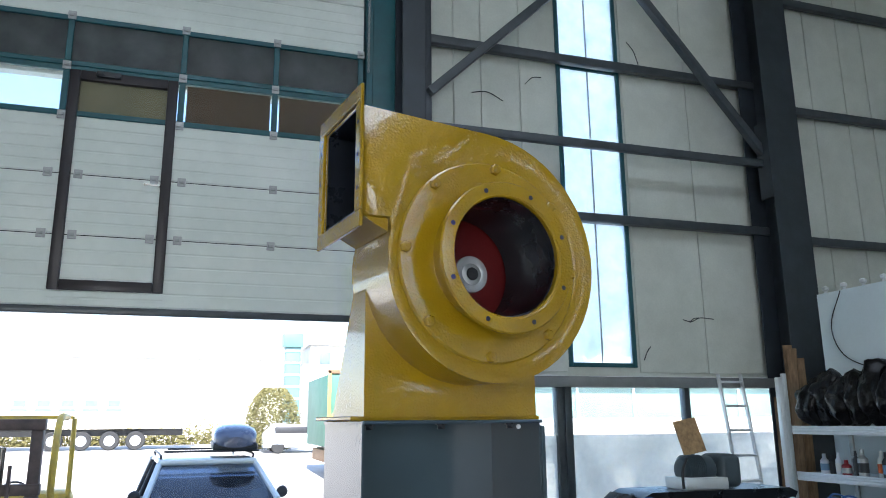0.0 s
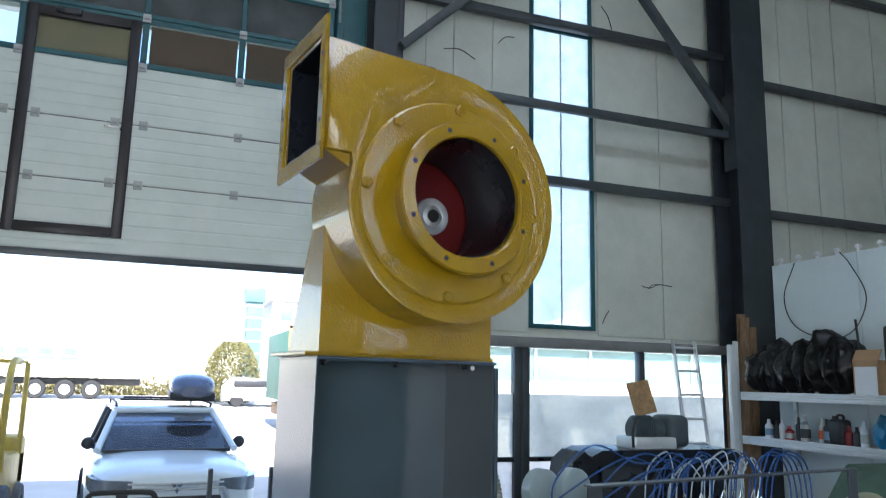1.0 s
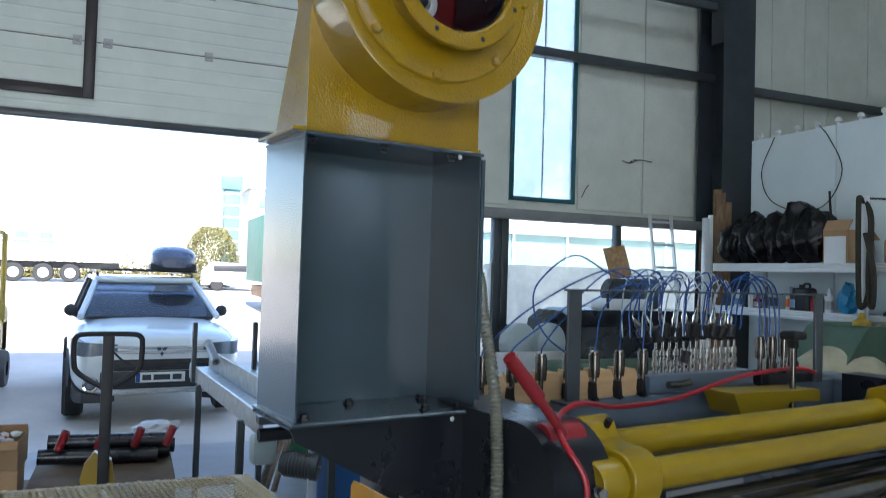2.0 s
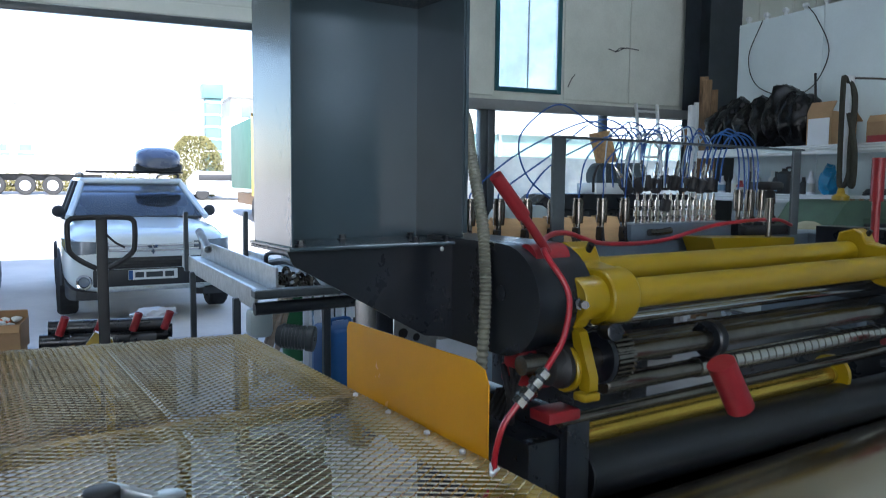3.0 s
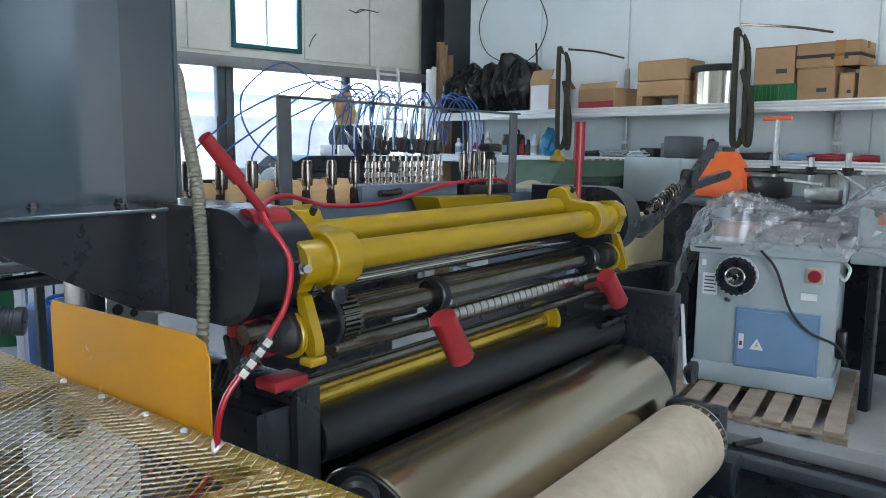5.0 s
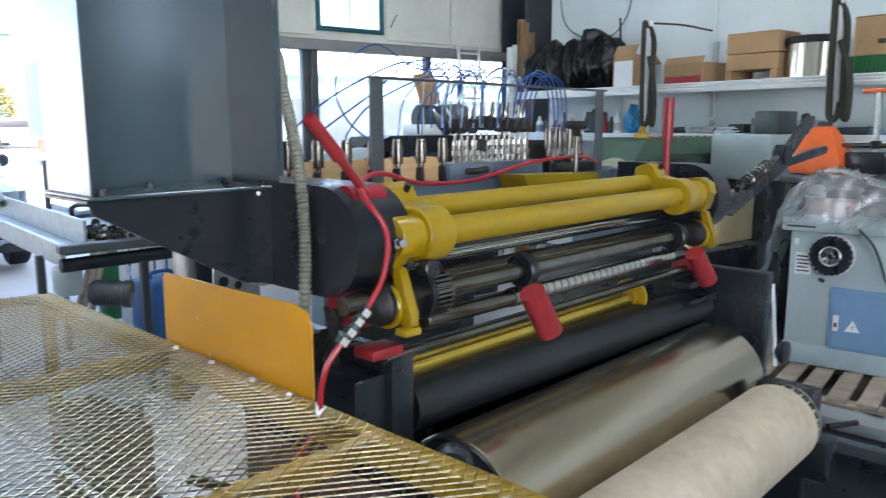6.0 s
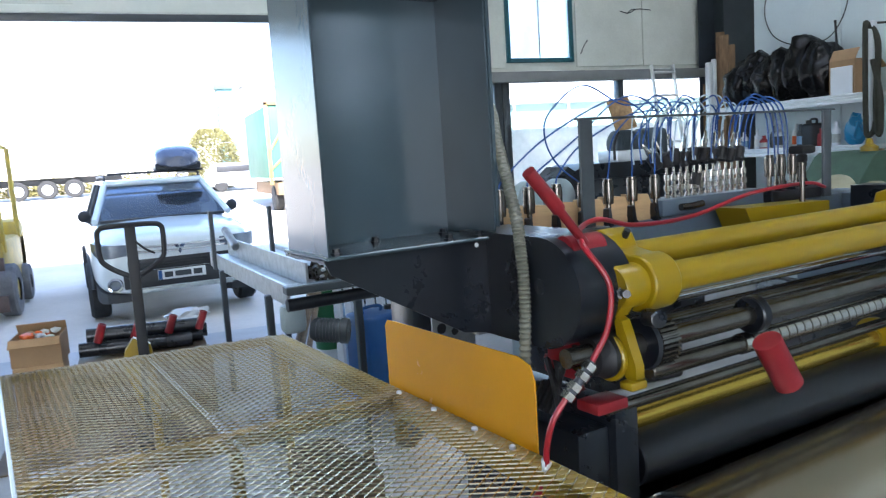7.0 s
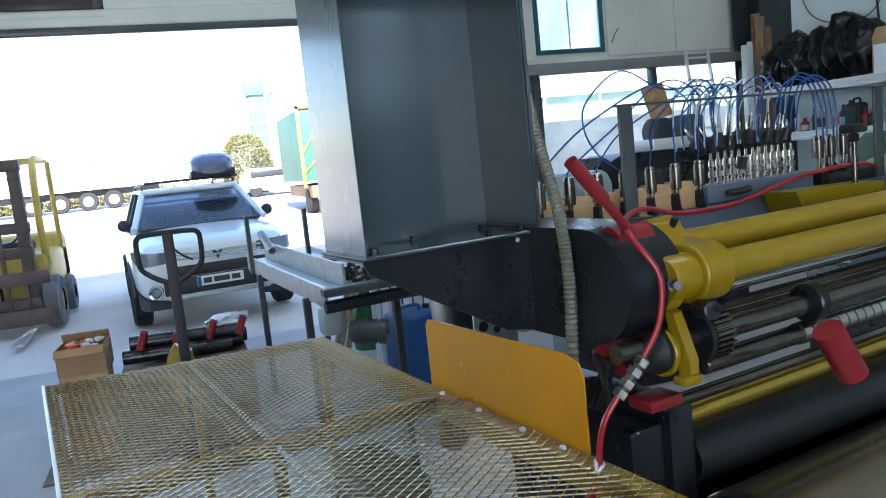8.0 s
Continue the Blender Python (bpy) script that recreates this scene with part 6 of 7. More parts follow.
for x in (-0.75, 1.15):
    part("wheel", lathe(B(), (x, 0.9, 0.42), (1, 0, 0), [(0, 0), (0, 0.38), (0.03, 0.42), (0.27, 0.42), (0.3, 0.38), (0.3, 0)], 24), TYRE, gt)
vn = thing("parked_car", "pale parked hatchback in the sunlit yard", "car", pose(5.6, 40, gz(40), 0, 0, 90))
part("body", loft(B(), [ring_at(y, hw, 0.25, zt) for y, hw, zt in ((-2.0, 0.6, 0.7), (-1.8, 0.8, 0.85), (-0.9, 0.85, 1.0), (0.2, 0.85, 1.4), (1.5, 0.85, 1.45), (2.0, 0.75, 1.0))]), CARPAINT, vn, angle=50)
for y in (-1.2, 1.3):
    for x in (-0.8, 0.62):
        w = part("wheel", lathe(B(), (x, y, 0.32), (1, 0, 0), [(0, 0), (0, 0.29), (0.03, 0.32), (0.18, 0.32), (0.2, 0.29), (0.2, 0)], 20), TYRE, vn)
part("side_window", box(B(), (-0.86, -0.2, 0.95), (0.86, 1.5, 1.3), 0.05), CARBLACK, vn)
bush = thing("bush", "dry yellow-green rounded shrub by the yard", "shrub", pose(4.25, 42, gz(42)))
part("trunk", rod(B(), (0, 0, 0), (0, 0, 1.2), 0.12, 0.05, n=8), OLDWOOD, bush)
vv, ff = [], []
rb_ = random.Random(9)
for i in range(5200):
    a, h = rb_.uniform(0, 2 * math.pi), rb_.uniform(0.1, 3.3)
    rad = 1.35 * (1 - abs((h - 1.5) / 2.2) ** 2.4) * rb_.uniform(0.72, 1.08)
    c = Vector((rad * math.cos(a), rad * math.sin(a), h))
    d1 = Vector((rb_.gauss(0, 1), rb_.gauss(0, 1), rb_.gauss(0, 1))).normalized() * 0.085
    d2 = d1.orthogonal().normalized() * 0.045
    k = len(vv)
    vv += [tuple(c - d1), tuple(c + d2), tuple(c + d1), tuple(c - d2)]
    ff.append((k, k + 1, k + 2, k + 3))
me = bpy.data.meshes.new("crown")
me.from_pydata(vv, [], ff)
me.materials.append(LEAF)
cr = new("crown", me)
cr.parent = bush
vv, ff = [], []
for i in range(4200):
    c = Vector((rb_.uniform(-12, 5), 52 + rb_.uniform(-0.5, 0.5), gz(52) + abs(rb_.gauss(0, 0.55))))
    d1 = Vector((rb_.gauss(0, 1), rb_.gauss(0, 1), rb_.gauss(0, 1))).normalized() * 0.14
    d2 = d1.orthogonal().normalized() * 0.06
    k = len(vv)
    vv += [tuple(c - d1), tuple(c + d2), tuple(c + d1), tuple(c - d2)]
    ff.append((k, k + 1, k + 2, k + 3))
me = bpy.data.meshes.new("hedge")
me.from_pydata(vv, [], ff)
me.materials.append(LEAF)
tagged(new("hedge", me), "dry hedge behind the trailer", "hedge", kind="stuff")
def building(name, x, y, w, d, h, label, cols, storeys, material=FACADE):
    b = thing(name, label, "building", pose(x, y, gz(y)))
    part("wall", box(B(), (0, 0, 0), (w, d, h), 0.02), material, b)
    part("roof", box(B(), (-0.3, -0.3, h), (w + 0.3, d + 0.3, h + 0.3), 0.03), GALV, b)
    for j in range(storeys):
        for i in range(cols):
            cx, cz = w * (i + 0.5) / cols, h * (j + 0.55) / storeys
            part("window", box(B(), (cx - 0.6, -0.06, cz - 0.7), (cx + 0.6, 0.02, cz + 0.7), 0.02), BLUEGREY, b)
    return b
building("warehouse", -40, 75, 46, 15, 7.0, "long pale warehouse across the yard", 0, 0)
building("office_block", 12, 85, 26, 12, 9.5, "pale office block with rows of windows", 8, 3)
tw = thing("glazed_tower", "slim teal glazed stair tower of the office block", "tower", pose(8.55, 78, gz(78)))
part("core", box(B(), (0, 0, 0), (1.5, 2.0, 8.6), 0.02), TOWERGLASS, tw)
for i in range(7):
    part("floor_band", box(B(), (-0.06, -0.06, 1.2 * i + 0.9), (1.56, 2.08, 1.2 * i + 1.08)), ALU, tw)
part("cap", box(B(), (-0.3, -0.2, 8.6), (1.7, 2.2, 10.0), 0.03), TOWERGLASS, tw)
gh = thing("greenhouse", "low white-walled shed with a green glazed band", "shed", pose(7.6, 21, gz(21)))
part("wall", box(B(), (0, 0, 0), (16, 6, 2.0), 0.02), FACADE, gh)
part("roof", box(B(), (-0.2, -0.2, 3.0), (16.2, 6.2, 3.9), 0.05), TRAILER, gh)
for i in range(8):
    part("glass_panel", box(B(), (0.05 + 2.0 * i, 0.05, 2.0), (1.93 + 2.0 * i, 0.12, 3.0), 0.01), GREENGLAZING, gh)
    part("glazing_post", box(B(), (1.94 + 2.0 * i, 0.0, 2.0), (2.03 + 2.0 * i, 0.14, 3.0), 0.01), ALU, gh)
for x, y, h in ((7.4, 30, 4.2),):
    solid("lamp_post", rod(B(), (x, y, gz(y)), (x, y, gz(y) + h), 0.05, 0.035, n=8), GALV, "slim grey lamp post in the yard", "lamp post")

# ---- shelves on the partition ----
def shelf(name, z, label):
    s = thing(name, label, "shelf", group="wall shelves")
    part("board", box(B(), (6.52, -3.0, z - 0.03), (7.04, 6.45, z), 0.004, seg=1), ALU, s)
    prof = [(6.50, z - 0.075), (6.52, z - 0.075), (6.52, z + 0.012), (6.50, z + 0.012), (6.495, z), (6.50, z - 0.012), (6.495, z - 0.025), (6.50, z - 0.037), (6.495, z - 0.05)]
    bm = B()
    a = [bm.verts.new((x, -3.0, w)) for x, w in prof]
    b = [bm.verts.new((x, 6.45, w)) for x, w in prof]
    bm.faces.new(a), bm.faces.new(b[::-1])
    for i in range(len(prof)):
        bm.faces.new((a[i], b[i], b[(i + 1) % len(prof)], a[(i + 1) % len(prof)]))
    part("front_rail", bm, ALU, s, "ribbed white aluminium rail", 20)
    for y in (4.15, 2.1, 6.2, 0.1):
        br = part("bracket", box(B(), (6.58, y - 0.02, z - 0.07), (7.011, y + 0.02, z - 0.031), 0.004, seg=1), GALV, s)
        part("wall_strip", box(B(), (7.012, y - 0.025, z - 0.30), (7.042, y + 0.025, z + (0.42 if z > 1.7 else 0.14)), 0.004, seg=1), GALV, br, "slotted steel wall strip")
    return s
S1, S2 = 1.97, 1.50
shelf("wall_shelf", S1, "upper white aluminium shelf along the partition"), shelf("wall_shelf", S2, "lower white aluminium shelf along the partition")
for y, z1 in ((4.50, 2.58), (2.68, 2.57), (6.52, 2.50), (0.6, 2.66)):
    solid("shelf_post", box(B(), (6.42, y - 0.03, 0.0), (6.48, y + 0.035, z1), 0.01), ALU, "white aluminium shelf post with straps", "post", group="shelf posts")
def strap(y, z0, z1, dx=0.0):
    P = [(6.42 + dx, y - 0.07, z0 + 0.1), (6.37, y - 0.08, z0), (6.36, y - 0.04, z0 - 0.03), (6.37, y - 0.01, z0 + 0.1), (6.37, y, z1 - 0.1), (6.42, y + 0.02, z1 + 0.02), (6.45, y - 0.06, z1 - 0.15), (6.38, y - 0.1, z0 + 0.3), (6.37, y - 0.12, z0 + 0.02), (6.36, y - 0.16, z0), (6.37, y - 0.15, z0 + 0.3), (6.40, y - 0.05, z1 - 0.3)]
    solid("sling", tube(B(), P, 0.026, 6, 6), mat("olive_webbing", (0.035, 0.034, 0.022), 0.85, var=0.2, scale=20, bump=0.2), "olive lifting sling hung over the post", "sling", group="slings")
strap(4.50, 1.62, 2.54), strap(2.68, 1.66, 2.53)
solid("hook_arm", tube(B(), [(6.45, 4.5, 2.56), (6.75, 4.35, 2.55), (7.03, 4.2, 2.5)], 0.01, 6), DARKCHROME, "thin steel stay from post to wall", "stay", group="stays")
solid("hook_arm", tube(B(), [(6.45, 2.7, 2.6), (6.75, 2.4, 2.58), (7.03, 2.2, 2.55)], 0.01, 6), DARKCHROME, "thin steel stay from post to wall", "stay", group="stays")
# bags
bags = thing("bin_bags", "row of full black plastic bags lying on the upper shelf", "bag")
for i in range(6):
    y = 6.28 - i * 0.205
    bm = B()
    made = bmesh.ops.create_icosphere(bm, subdivisions=4, radius=1.0)["verts"]
    for v in made:
        d = v.co.normalized()
        k = 1 + 0.25 * noise.noise(d * 1.8 + Vector((i * 3.1, 0, 0))) + 0.10 * noise.noise(Vector((d.x * 4, d.y * 6, d.z * 3)) + Vector((i, 0, 0)))
        h = 0.25 + 0.035 * (i % 2) + (0.07 if i == 4 else 0)
        v.co = Vector((6.72, y, S1 + h)) + Vector((d.x * 0.22, d.y * 0.2, d.z * h)) * k
        v.co.z = max(v.co.z, S1 + 0.002)
    part("bag", bm, BLACKBAG, bags, angle=60)
solid("rod_tool", tube(B(), [(6.7, 5.03, S1), (6.72, 5.08, 2.4), (6.74, 5.12, 2.7)], 0.012, 6), BLACKHOSE, "thin black rod with a grip standing on the shelf", "rod")
def sbox(y0, y1, z0, h, label, open_=False, x=6.76, dy=0.0):
    return carton(pose(x, (y0 + y1) / 2, z0, 0, 0, 90 + dy), abs(y1 - y0), 0.34, h, label, open_, group="boxes on the shelf")
b = sbox(5.06, 4.78, S1, 0.33, "tall brown carton with a clear-wrapped front", True)
part("wrap", box(B(), (-0.12, 0.172, 0.01), (0.12, 0.176, 0.27), 0.002, seg=1), WHITEPLASTIC, b, "clear film over the front")
b = sbox(4.42, 3.95, S1, 0.20, "brown carton with a red base band", True, dy=-6)
part("red_band", box(B(), (-0.222, -0.172, 0.003), (0.222, 0.172, 0.08), 0.002, seg=1), RED, b)
wb = thing("wooden_crate", "small light wooden crate on the shelf", "crate", pose(6.76, 3.495, S1, 0, 0, 92))
for z0, z1 in ((0.10, 0.235), (0.24, 0.42)):
    part("board", box(B(), (-0.24, -0.18, z0), (0.24, 0.18, z1), 0.006, seg=1), CARTON, wb)
for x in (-0.24, 0.18):
    part("foot", box(B(), (x, -0.18, 0), (x + 0.06, 0.18, 0.10), 0.004, seg=1), CARTON, wb)
pot = thing("cooking_pot", "big shiny steel pot with a black rim", "pot", pose(6.80, 3.03, S1))
part("body", lathe(B(), (0, 0, 0), (0, 0, 1), [(0, 0), (0, 0.215), (0.01, 0.225), (0.31, 0.225), (0.31, 0.0)], 40), STEEL, pot)
part("rim", lathe(B(), (0, 0, 0.29), (0, 0, 1), [(0, 0.226), (0, 0.245), (0.05, 0.245), (0.06, 0.23), (0.06, 0)], 40), BLACKHOSE, pot)
cr = thing("plastic_crate", "dark green plastic crate under a carton", "crate", pose(6.76, 2.46, S1))
part("body", box(B(), (-0.18, -0.19, 0), (0.18, 0.19, 0.15), 0.01), PLASTICGREEN, cr)
for i in range(12):
    part("rib", box(B(), (-0.19, -0.185 + i * 0.0325, 0.01), (-0.18, -0.172 + i * 0.0325, 0.14), 0.002, seg=1), PLASTICGREEN, cr)
sbox(2.63, 2.31, S1 + 0.152, 0.29, "brown carton on a green crate", dy=3)
sbox(2.265, 1.975, S1, 0.255, "brown carton wrapped in clear film", dy=-5)
b = sbox(2.29, 1.83, S1 + 0.262, 0.18, "carton sealed with brown tape and a dark band", dy=2)
part("orange_tape", box(B(), (-0.12, -0.174, 0.0), (-0.05, 0.174, 0.190)), TAPE, b)
part("dark_band", box(B(), (-0.232, -0.172, 0.07), (0.232, 0.174, 0.095)), CARBLACK, b)
sbox(1.955, 1.85, S1, 0.2, "narrow plain brown cardboard carton"), sbox(1.82, 1.4, S1, 0.24, "brown carton with a red band"), sbox(1.3, 0.8, S1, 0.3, "plain closed brown cardboard carton")
# small stuff on the lower shelf
rs = random.Random(12)
cols = [RED, INK, PAPER, BLUEDOOR, ORANGE, GALV, MACHGREEN]
yy = 6.25
while yy > 5.05:
    h, r = rs.uniform(0.14, 0.26), rs.uniform(0.03, 0.05)
    bt = thing("bottle", "small workshop bottle or spray can on the lower shelf", "bottle", pose(6.62 + rs.uniform(0, 0.1), yy, S2), "bottles and cans")
    part("body", lathe(B(), (0, 0, 0), (0, 0, 1), [(0, 0), (0, r), (h * 0.65, r), (h * 0.78, r * 0.45), (h, r * 0.4), (h, 0)], 14), rs.choice([PAPER, WHITEPLASTIC, RED, GALV, INK]), bt)
    part("label", lathe(B(), (0, 0, h * 0.15), (0, 0, 1), [(0, r + 0.001), (h * 0.35, r + 0.001)], 14), rs.choice(cols), bt)
    yy -= 2 * r + rs.uniform(0.01, 0.07)
jerrycan("canister", pose(6.7, 5.35, S2, 0, 0, 80), BLACKHOSE, "black canister on the lower shelf", 0.24, 0.2, 0.14)
solid("blue_bag", blob(B(), (6.65, 4.83, S2 + 0.14), (0.07, 0.09, 0.15), 3, 0.45, 2.5, 1), mat("blue_plastic_bag", (0.02, 0.25, 0.5), 0.3, bump=0.3, bscale=20), "crumpled bright blue plastic bag on the shelf", "bag")
GREYBOX = mat("grey_tool_case", (0.16, 0.17, 0.18), 0.5, var=0.15, scale=8)
def cable_coil(y, r, material, label, turns=5, seed=0):
    rc = random.Random(seed)
    P = [(6.66 + (r + rc.uniform(-0.02, 0.02)) * math.cos(a), y + (r * 1.3 + rc.uniform(-0.03, 0.03)) * math.sin(a), S2 + 0.012 + 0.006 * a / 3 + rc.uniform(0, 0.012)) for a in [0.7 * k for k in range(turns * 9)]]
    solid("cable_coil", tube(B(), P, 0.010, 6, 3), material, label, "cable", group="coiled cables")
for k, (y, r, m_, label) in enumerate(((3.98, 0.10, GALV, "loose coil of grey wire on the lower shelf"), (3.72, 0.09, WHITEPLASTIC, "pale crumpled cable coil on the lower shelf"), (2.62, 0.12, INK, "black cable coil on the lower shelf"), (2.25, 0.08, BLUEDOOR, "blue cable coil on the lower shelf"), (2.02, 0.10, RED, "red cable coil on the lower shelf"), (4.32, 0.08, INK, "black cable coil on the lower shelf"))):
    cable_coil(y, r, m_, label, 4, k)
def tool_case(y, w, h, material, label):
    t_ = thing("tool_case", label, "case", pose(6.74, y, S2, 0, 0, 88), "cases on the lower shelf")
    part("body", box(B(), (-w / 2, -0.12, 0), (w / 2, 0.12, h), 0.012), material, t_)
    part("seam", box(B(), (-w / 2 - 0.001, 0.118, h * 0.6), (w / 2 + 0.001, 0.1225, h * 0.6 + 0.008)), INK, t_)
    part("grip", tube(B(), [(-0.04, 0.12, h * 0.5), (-0.03, 0.145, h * 0.5), (0.03, 0.145, h * 0.5), (0.04, 0.12, h * 0.5)], 0.007, 6), INK, t_)
tool_case(3.35, 0.26, 0.15, GREYBOX, "grey plastic tool case on the lower shelf"), tool_case(3.02, 0.22, 0.13, GREYMACH, "pale grey tool case on the lower shelf"), tool_case(3.62, 0.16, 0.10, INK, "small dark tool case on the lower shelf")
def hand_drill(y, material, label, turn=0):
    t_ = thing("hand_drill", label, "drill", pose(6.64, y, S2 + 0.035, 0, 0, turn), "power tools on the shelf")
    part("body", lathe(B(), (0, -0.1, 0), (0, 1, 0), [(0, 0), (0, 0.028), (0.12, 0.033), (0.15, 0.02), (0.19, 0.018), (0.2, 0.01), (0.2, 0)], 14), material, t_)
    part("grip", box(B(), (-0.012, -0.09, -0.034), (0.10, -0.045, -0.004), 0.008), INK, t_)
hand_drill(1.75, RED, "red power drill lying on the lower shelf", 30), hand_drill(2.44, BLUEDOOR, "blue power drill lying on the lower shelf", -40), hand_drill(3.85, MACHGREEN, "green power drill lying on the lower shelf", 15)
bt = thing("spray_can", "black spray can with a white cap", "spray can", pose(6.62, 2.98, S2))
part("body", lathe(B(), (0, 0, 0), (0, 0, 1), [(0, 0), (0, 0.035), (0.17, 0.035), (0.185, 0.02), (0.185, 0)], 18), INK, bt)
part("cap", lathe(B(), (0, 0, 0.185), (0, 0, 1), [(0, 0.02), (0.04, 0.018), (0.04, 0)], 14), PAPER, bt)
solid("blue_bag", blob(B(), (6.66, 1.45, S2 + 0.09), (0.08, 0.1, 0.09), 3, 0.4, 2.5, 4), PLASTICBLUE, "blue plastic bag on the lower shelf", "bag")

# ---- ladder, planks by the column ----
lad = thing("ladder", "light aluminium ladder leaning at the windows", "ladder")
for x in (6.28, 6.60):
    part("rail", box(B(), (x, 0, 0), (x + 0.024, 0.05, 2.62), 0.004, Matrix.Translation((0, 6.9, 0)) @ Matrix.Rotation(radians(-9), 4, "X"), 1), ALU, lad)
for i in range(9):
    z = 0.25 + i * 0.28
    part("rung", rod(B(), (6.30, 6.92 + z * 0.158, z), (6.62, 6.92 + z * 0.158, z), 0.015, n=10), ALU, lad)
for i, (x0, x1, z1, y) in enumerate(((6.80, 6.98, 2.9, 6.72), (6.66, 6.95, 2.85, 6.62), (6.90, 7.12, 2.75, 6.7), (6.62, 6.80, 2.3, 6.75))):
    d = Vector((x1 - x0, 0.2, z1))
    m = Matrix.Translation((x0, y, 0)) @ d.to_track_quat("Z", "Y").to_matrix().to_4x4()
    solid("plank", box(B(), (-0.05, -0.018, 0), (0.05, 0.018, d.length), 0.004, m, 1), OLDWOOD, "old brown plank leaning on the column", "plank", group="leaning planks")
solid("white_profile", box(B(), (6.60, 6.62, 0.0), (6.65, 6.66, 2.55), 0.006), ALU, "slim white profile standing beside the planks", "profile")

# ---- machines behind the line ----
sand = thing("belt_grinder", "black belt grinder with a dark motor on top", "grinder", pose(3.7, 5.0, 0))
part("table", prism(B(), [(0.02, 1.38), (1.42, 1.38), (1.48, 1.47), (1.40, 1.505), (0.1, 1.505), (0.0, 1.46)], 0.0, 0.5), ANTHRACITE, sand)
part("cabinet", box(B(), (0.12, 0.05, 0.0), (1.35, 0.5, 1.38), 0.02), ANTHRACITE, sand)
part("belt_guard", prism(B(), [(-0.3, 0.9), (0.0, 0.9), (0.02, 1.42), (-0.1, 1.5), (-0.2, 1.42)], -0.05, 0.3), ANTHRACITE, sand)
mo = part("motor", lathe(B(), (0.50, 0.2, 1.655), (1, 0, 0), [(0, 0), (0, 0.085), (0.02, 0.108), (0.27, 0.108), (0.29, 0.085), (0.29, 0)], 28), DARKGREEN, sand, "finned dark blue-grey motor")
for i in range(9):
    part("fin", lathe(B(), (0.53 + i * 0.018, 0.2, 1.655), (1, 0, 0), [(0, 0.105), (0, 0.118), (0.007, 0.118), (0.007, 0.105)], 28, True), DARKGREEN, mo)
part("gear_case", box(B(), (0.79, 0.05, 1.51), (1.0, 0.36, 1.78), 0.06, seg=4), DARKGREEN, sand)
part("motor_foot", box(B(), (0.45, 0.05, 1.505), (0.85, 0.35, 1.6), 0.01), ALU, sand)
part("cable", tube(B(), [(0.5, 0.1, 1.75), (0.42, 0.05, 1.65), (0.42, 0.05, 1.52)], 0.012, 6), BLACKHOSE, sand)
part("work_board", box(B(), (0.0, 0.0, 0.0), (0.22, 0.02, 0.29), 0.002, Matrix.Translation((0.63, 0.3, 1.76)) @ pose(0, 0, 0, -12, -10, 0), 1), CHIPBOARD, sand, "raw chipboard piece standing on top")
wheelg = thing("bench_grinder", "light grey bench grinder by the windows", "grinder", pose(3.05, 4.6, 0))
part("stand", box(B(), (-0.12, -0.1, 0), (0.3, 0.2, 1.15), 0.02), GREYMACH, wheelg)
for x in (-0.05, 0.2):
    part("wheel_guard", lathe(B(), (x, 0, 1.28), (0.3, -1, 0), [(0, 0.03), (0, 0.15), (0.08, 0.15), (0.1, 0.12), (0.1, 0)], 28), GREYMACH, wheelg)
solid("clear_sheet", box(B(), (2.55, 4.3, 0.7), (3.35, 4.31, 1.25), 0.002, seg=1), FROST, "clouded acrylic sheet standing on edge", "sheet")
solid("pipe", rod(B(), (2.9, 4.0, 1.16), (3.9, 4.0, 1.16), 0.07, n=16), MACHGREEN, "dull green pipe lying across trestles", "pipe")
solid("trestle", box(B(), (2.7, 3.85, 0), (3.8, 4.15, 1.09), 0.03), ANTHRACITE, "dark low workbench behind the machine", "bench")
lathe_ = thing("green_lathe", "old green machine tool with a levelled top", "machine tool", pose(4.9, 3.45, 0))
part("head", prism(B(), [(0.0, 1.15), (0.25, 1.46), (0.30, 1.49), (1.42, 1.49), (1.45, 1.46), (1.45, 1.36), (0.45, 1.36), (0.40, 1.10), (0.0, 1.10)], 0.0, 0.5), MACHGREEN, lathe_)
part("body", box(B(), (0.4, 0.05, 0.0), (1.5, 0.6, 1.36), 0.02), MACHGREEN, lathe_)
part("dark_panel", box(B(), (0.52, 0.035, 1.08), (0.85, 0.05, 1.32), 0.01), INK, lathe_), part("dark_panel", box(B(), (0.98, 0.035, 1.1), (1.35, 0.05, 1.3), 0.01), INK, lathe_)
part("dome", blob(B(), (0.25, 0.2, 1.1), (0.35, 0.3, 0.25), 3, 0.03), mat("cream_cover", (0.4, 0.37, 0.25), 0.5), lathe_, "cream rounded cover")
for i in range(10):
    part("oil_cup", lathe(B(), (0.4 + i * 0.1, 0.06, 1.488), (0, 0, 1), [(0, 0.018), (0.014, 0.018), (0.014, 0)], 10), OLDWOOD, lathe_)
part("yellow_cap", lathe(B(), (0.33, 0.1, 1.49), (0, 0, 1), [(0, 0.06), (0.03, 0.06), (0.05, 0.03), (0.09, 0.02), (0.09, 0)], 14), YELLOWSMOOTH, lathe_)
cab = thing("control_cabinet", "light grey machine cabinet with a dark screen on top", "cabinet", pose(6.0, 2.9, 0))
part("body", box(B(), (0.0, 0.0, 1.15), (0.45, 0.55, 1.52), 0.02), GREYMACH, cab)
# lower box added in anthracite so the area below the cabinet stays dark
part("stand", box(B(), (0.03, 0.03, 0.0), (0.42, 0.52, 1.15), 0.02), ANTHRACITE, cab, "dark lower box added under the cabinet")
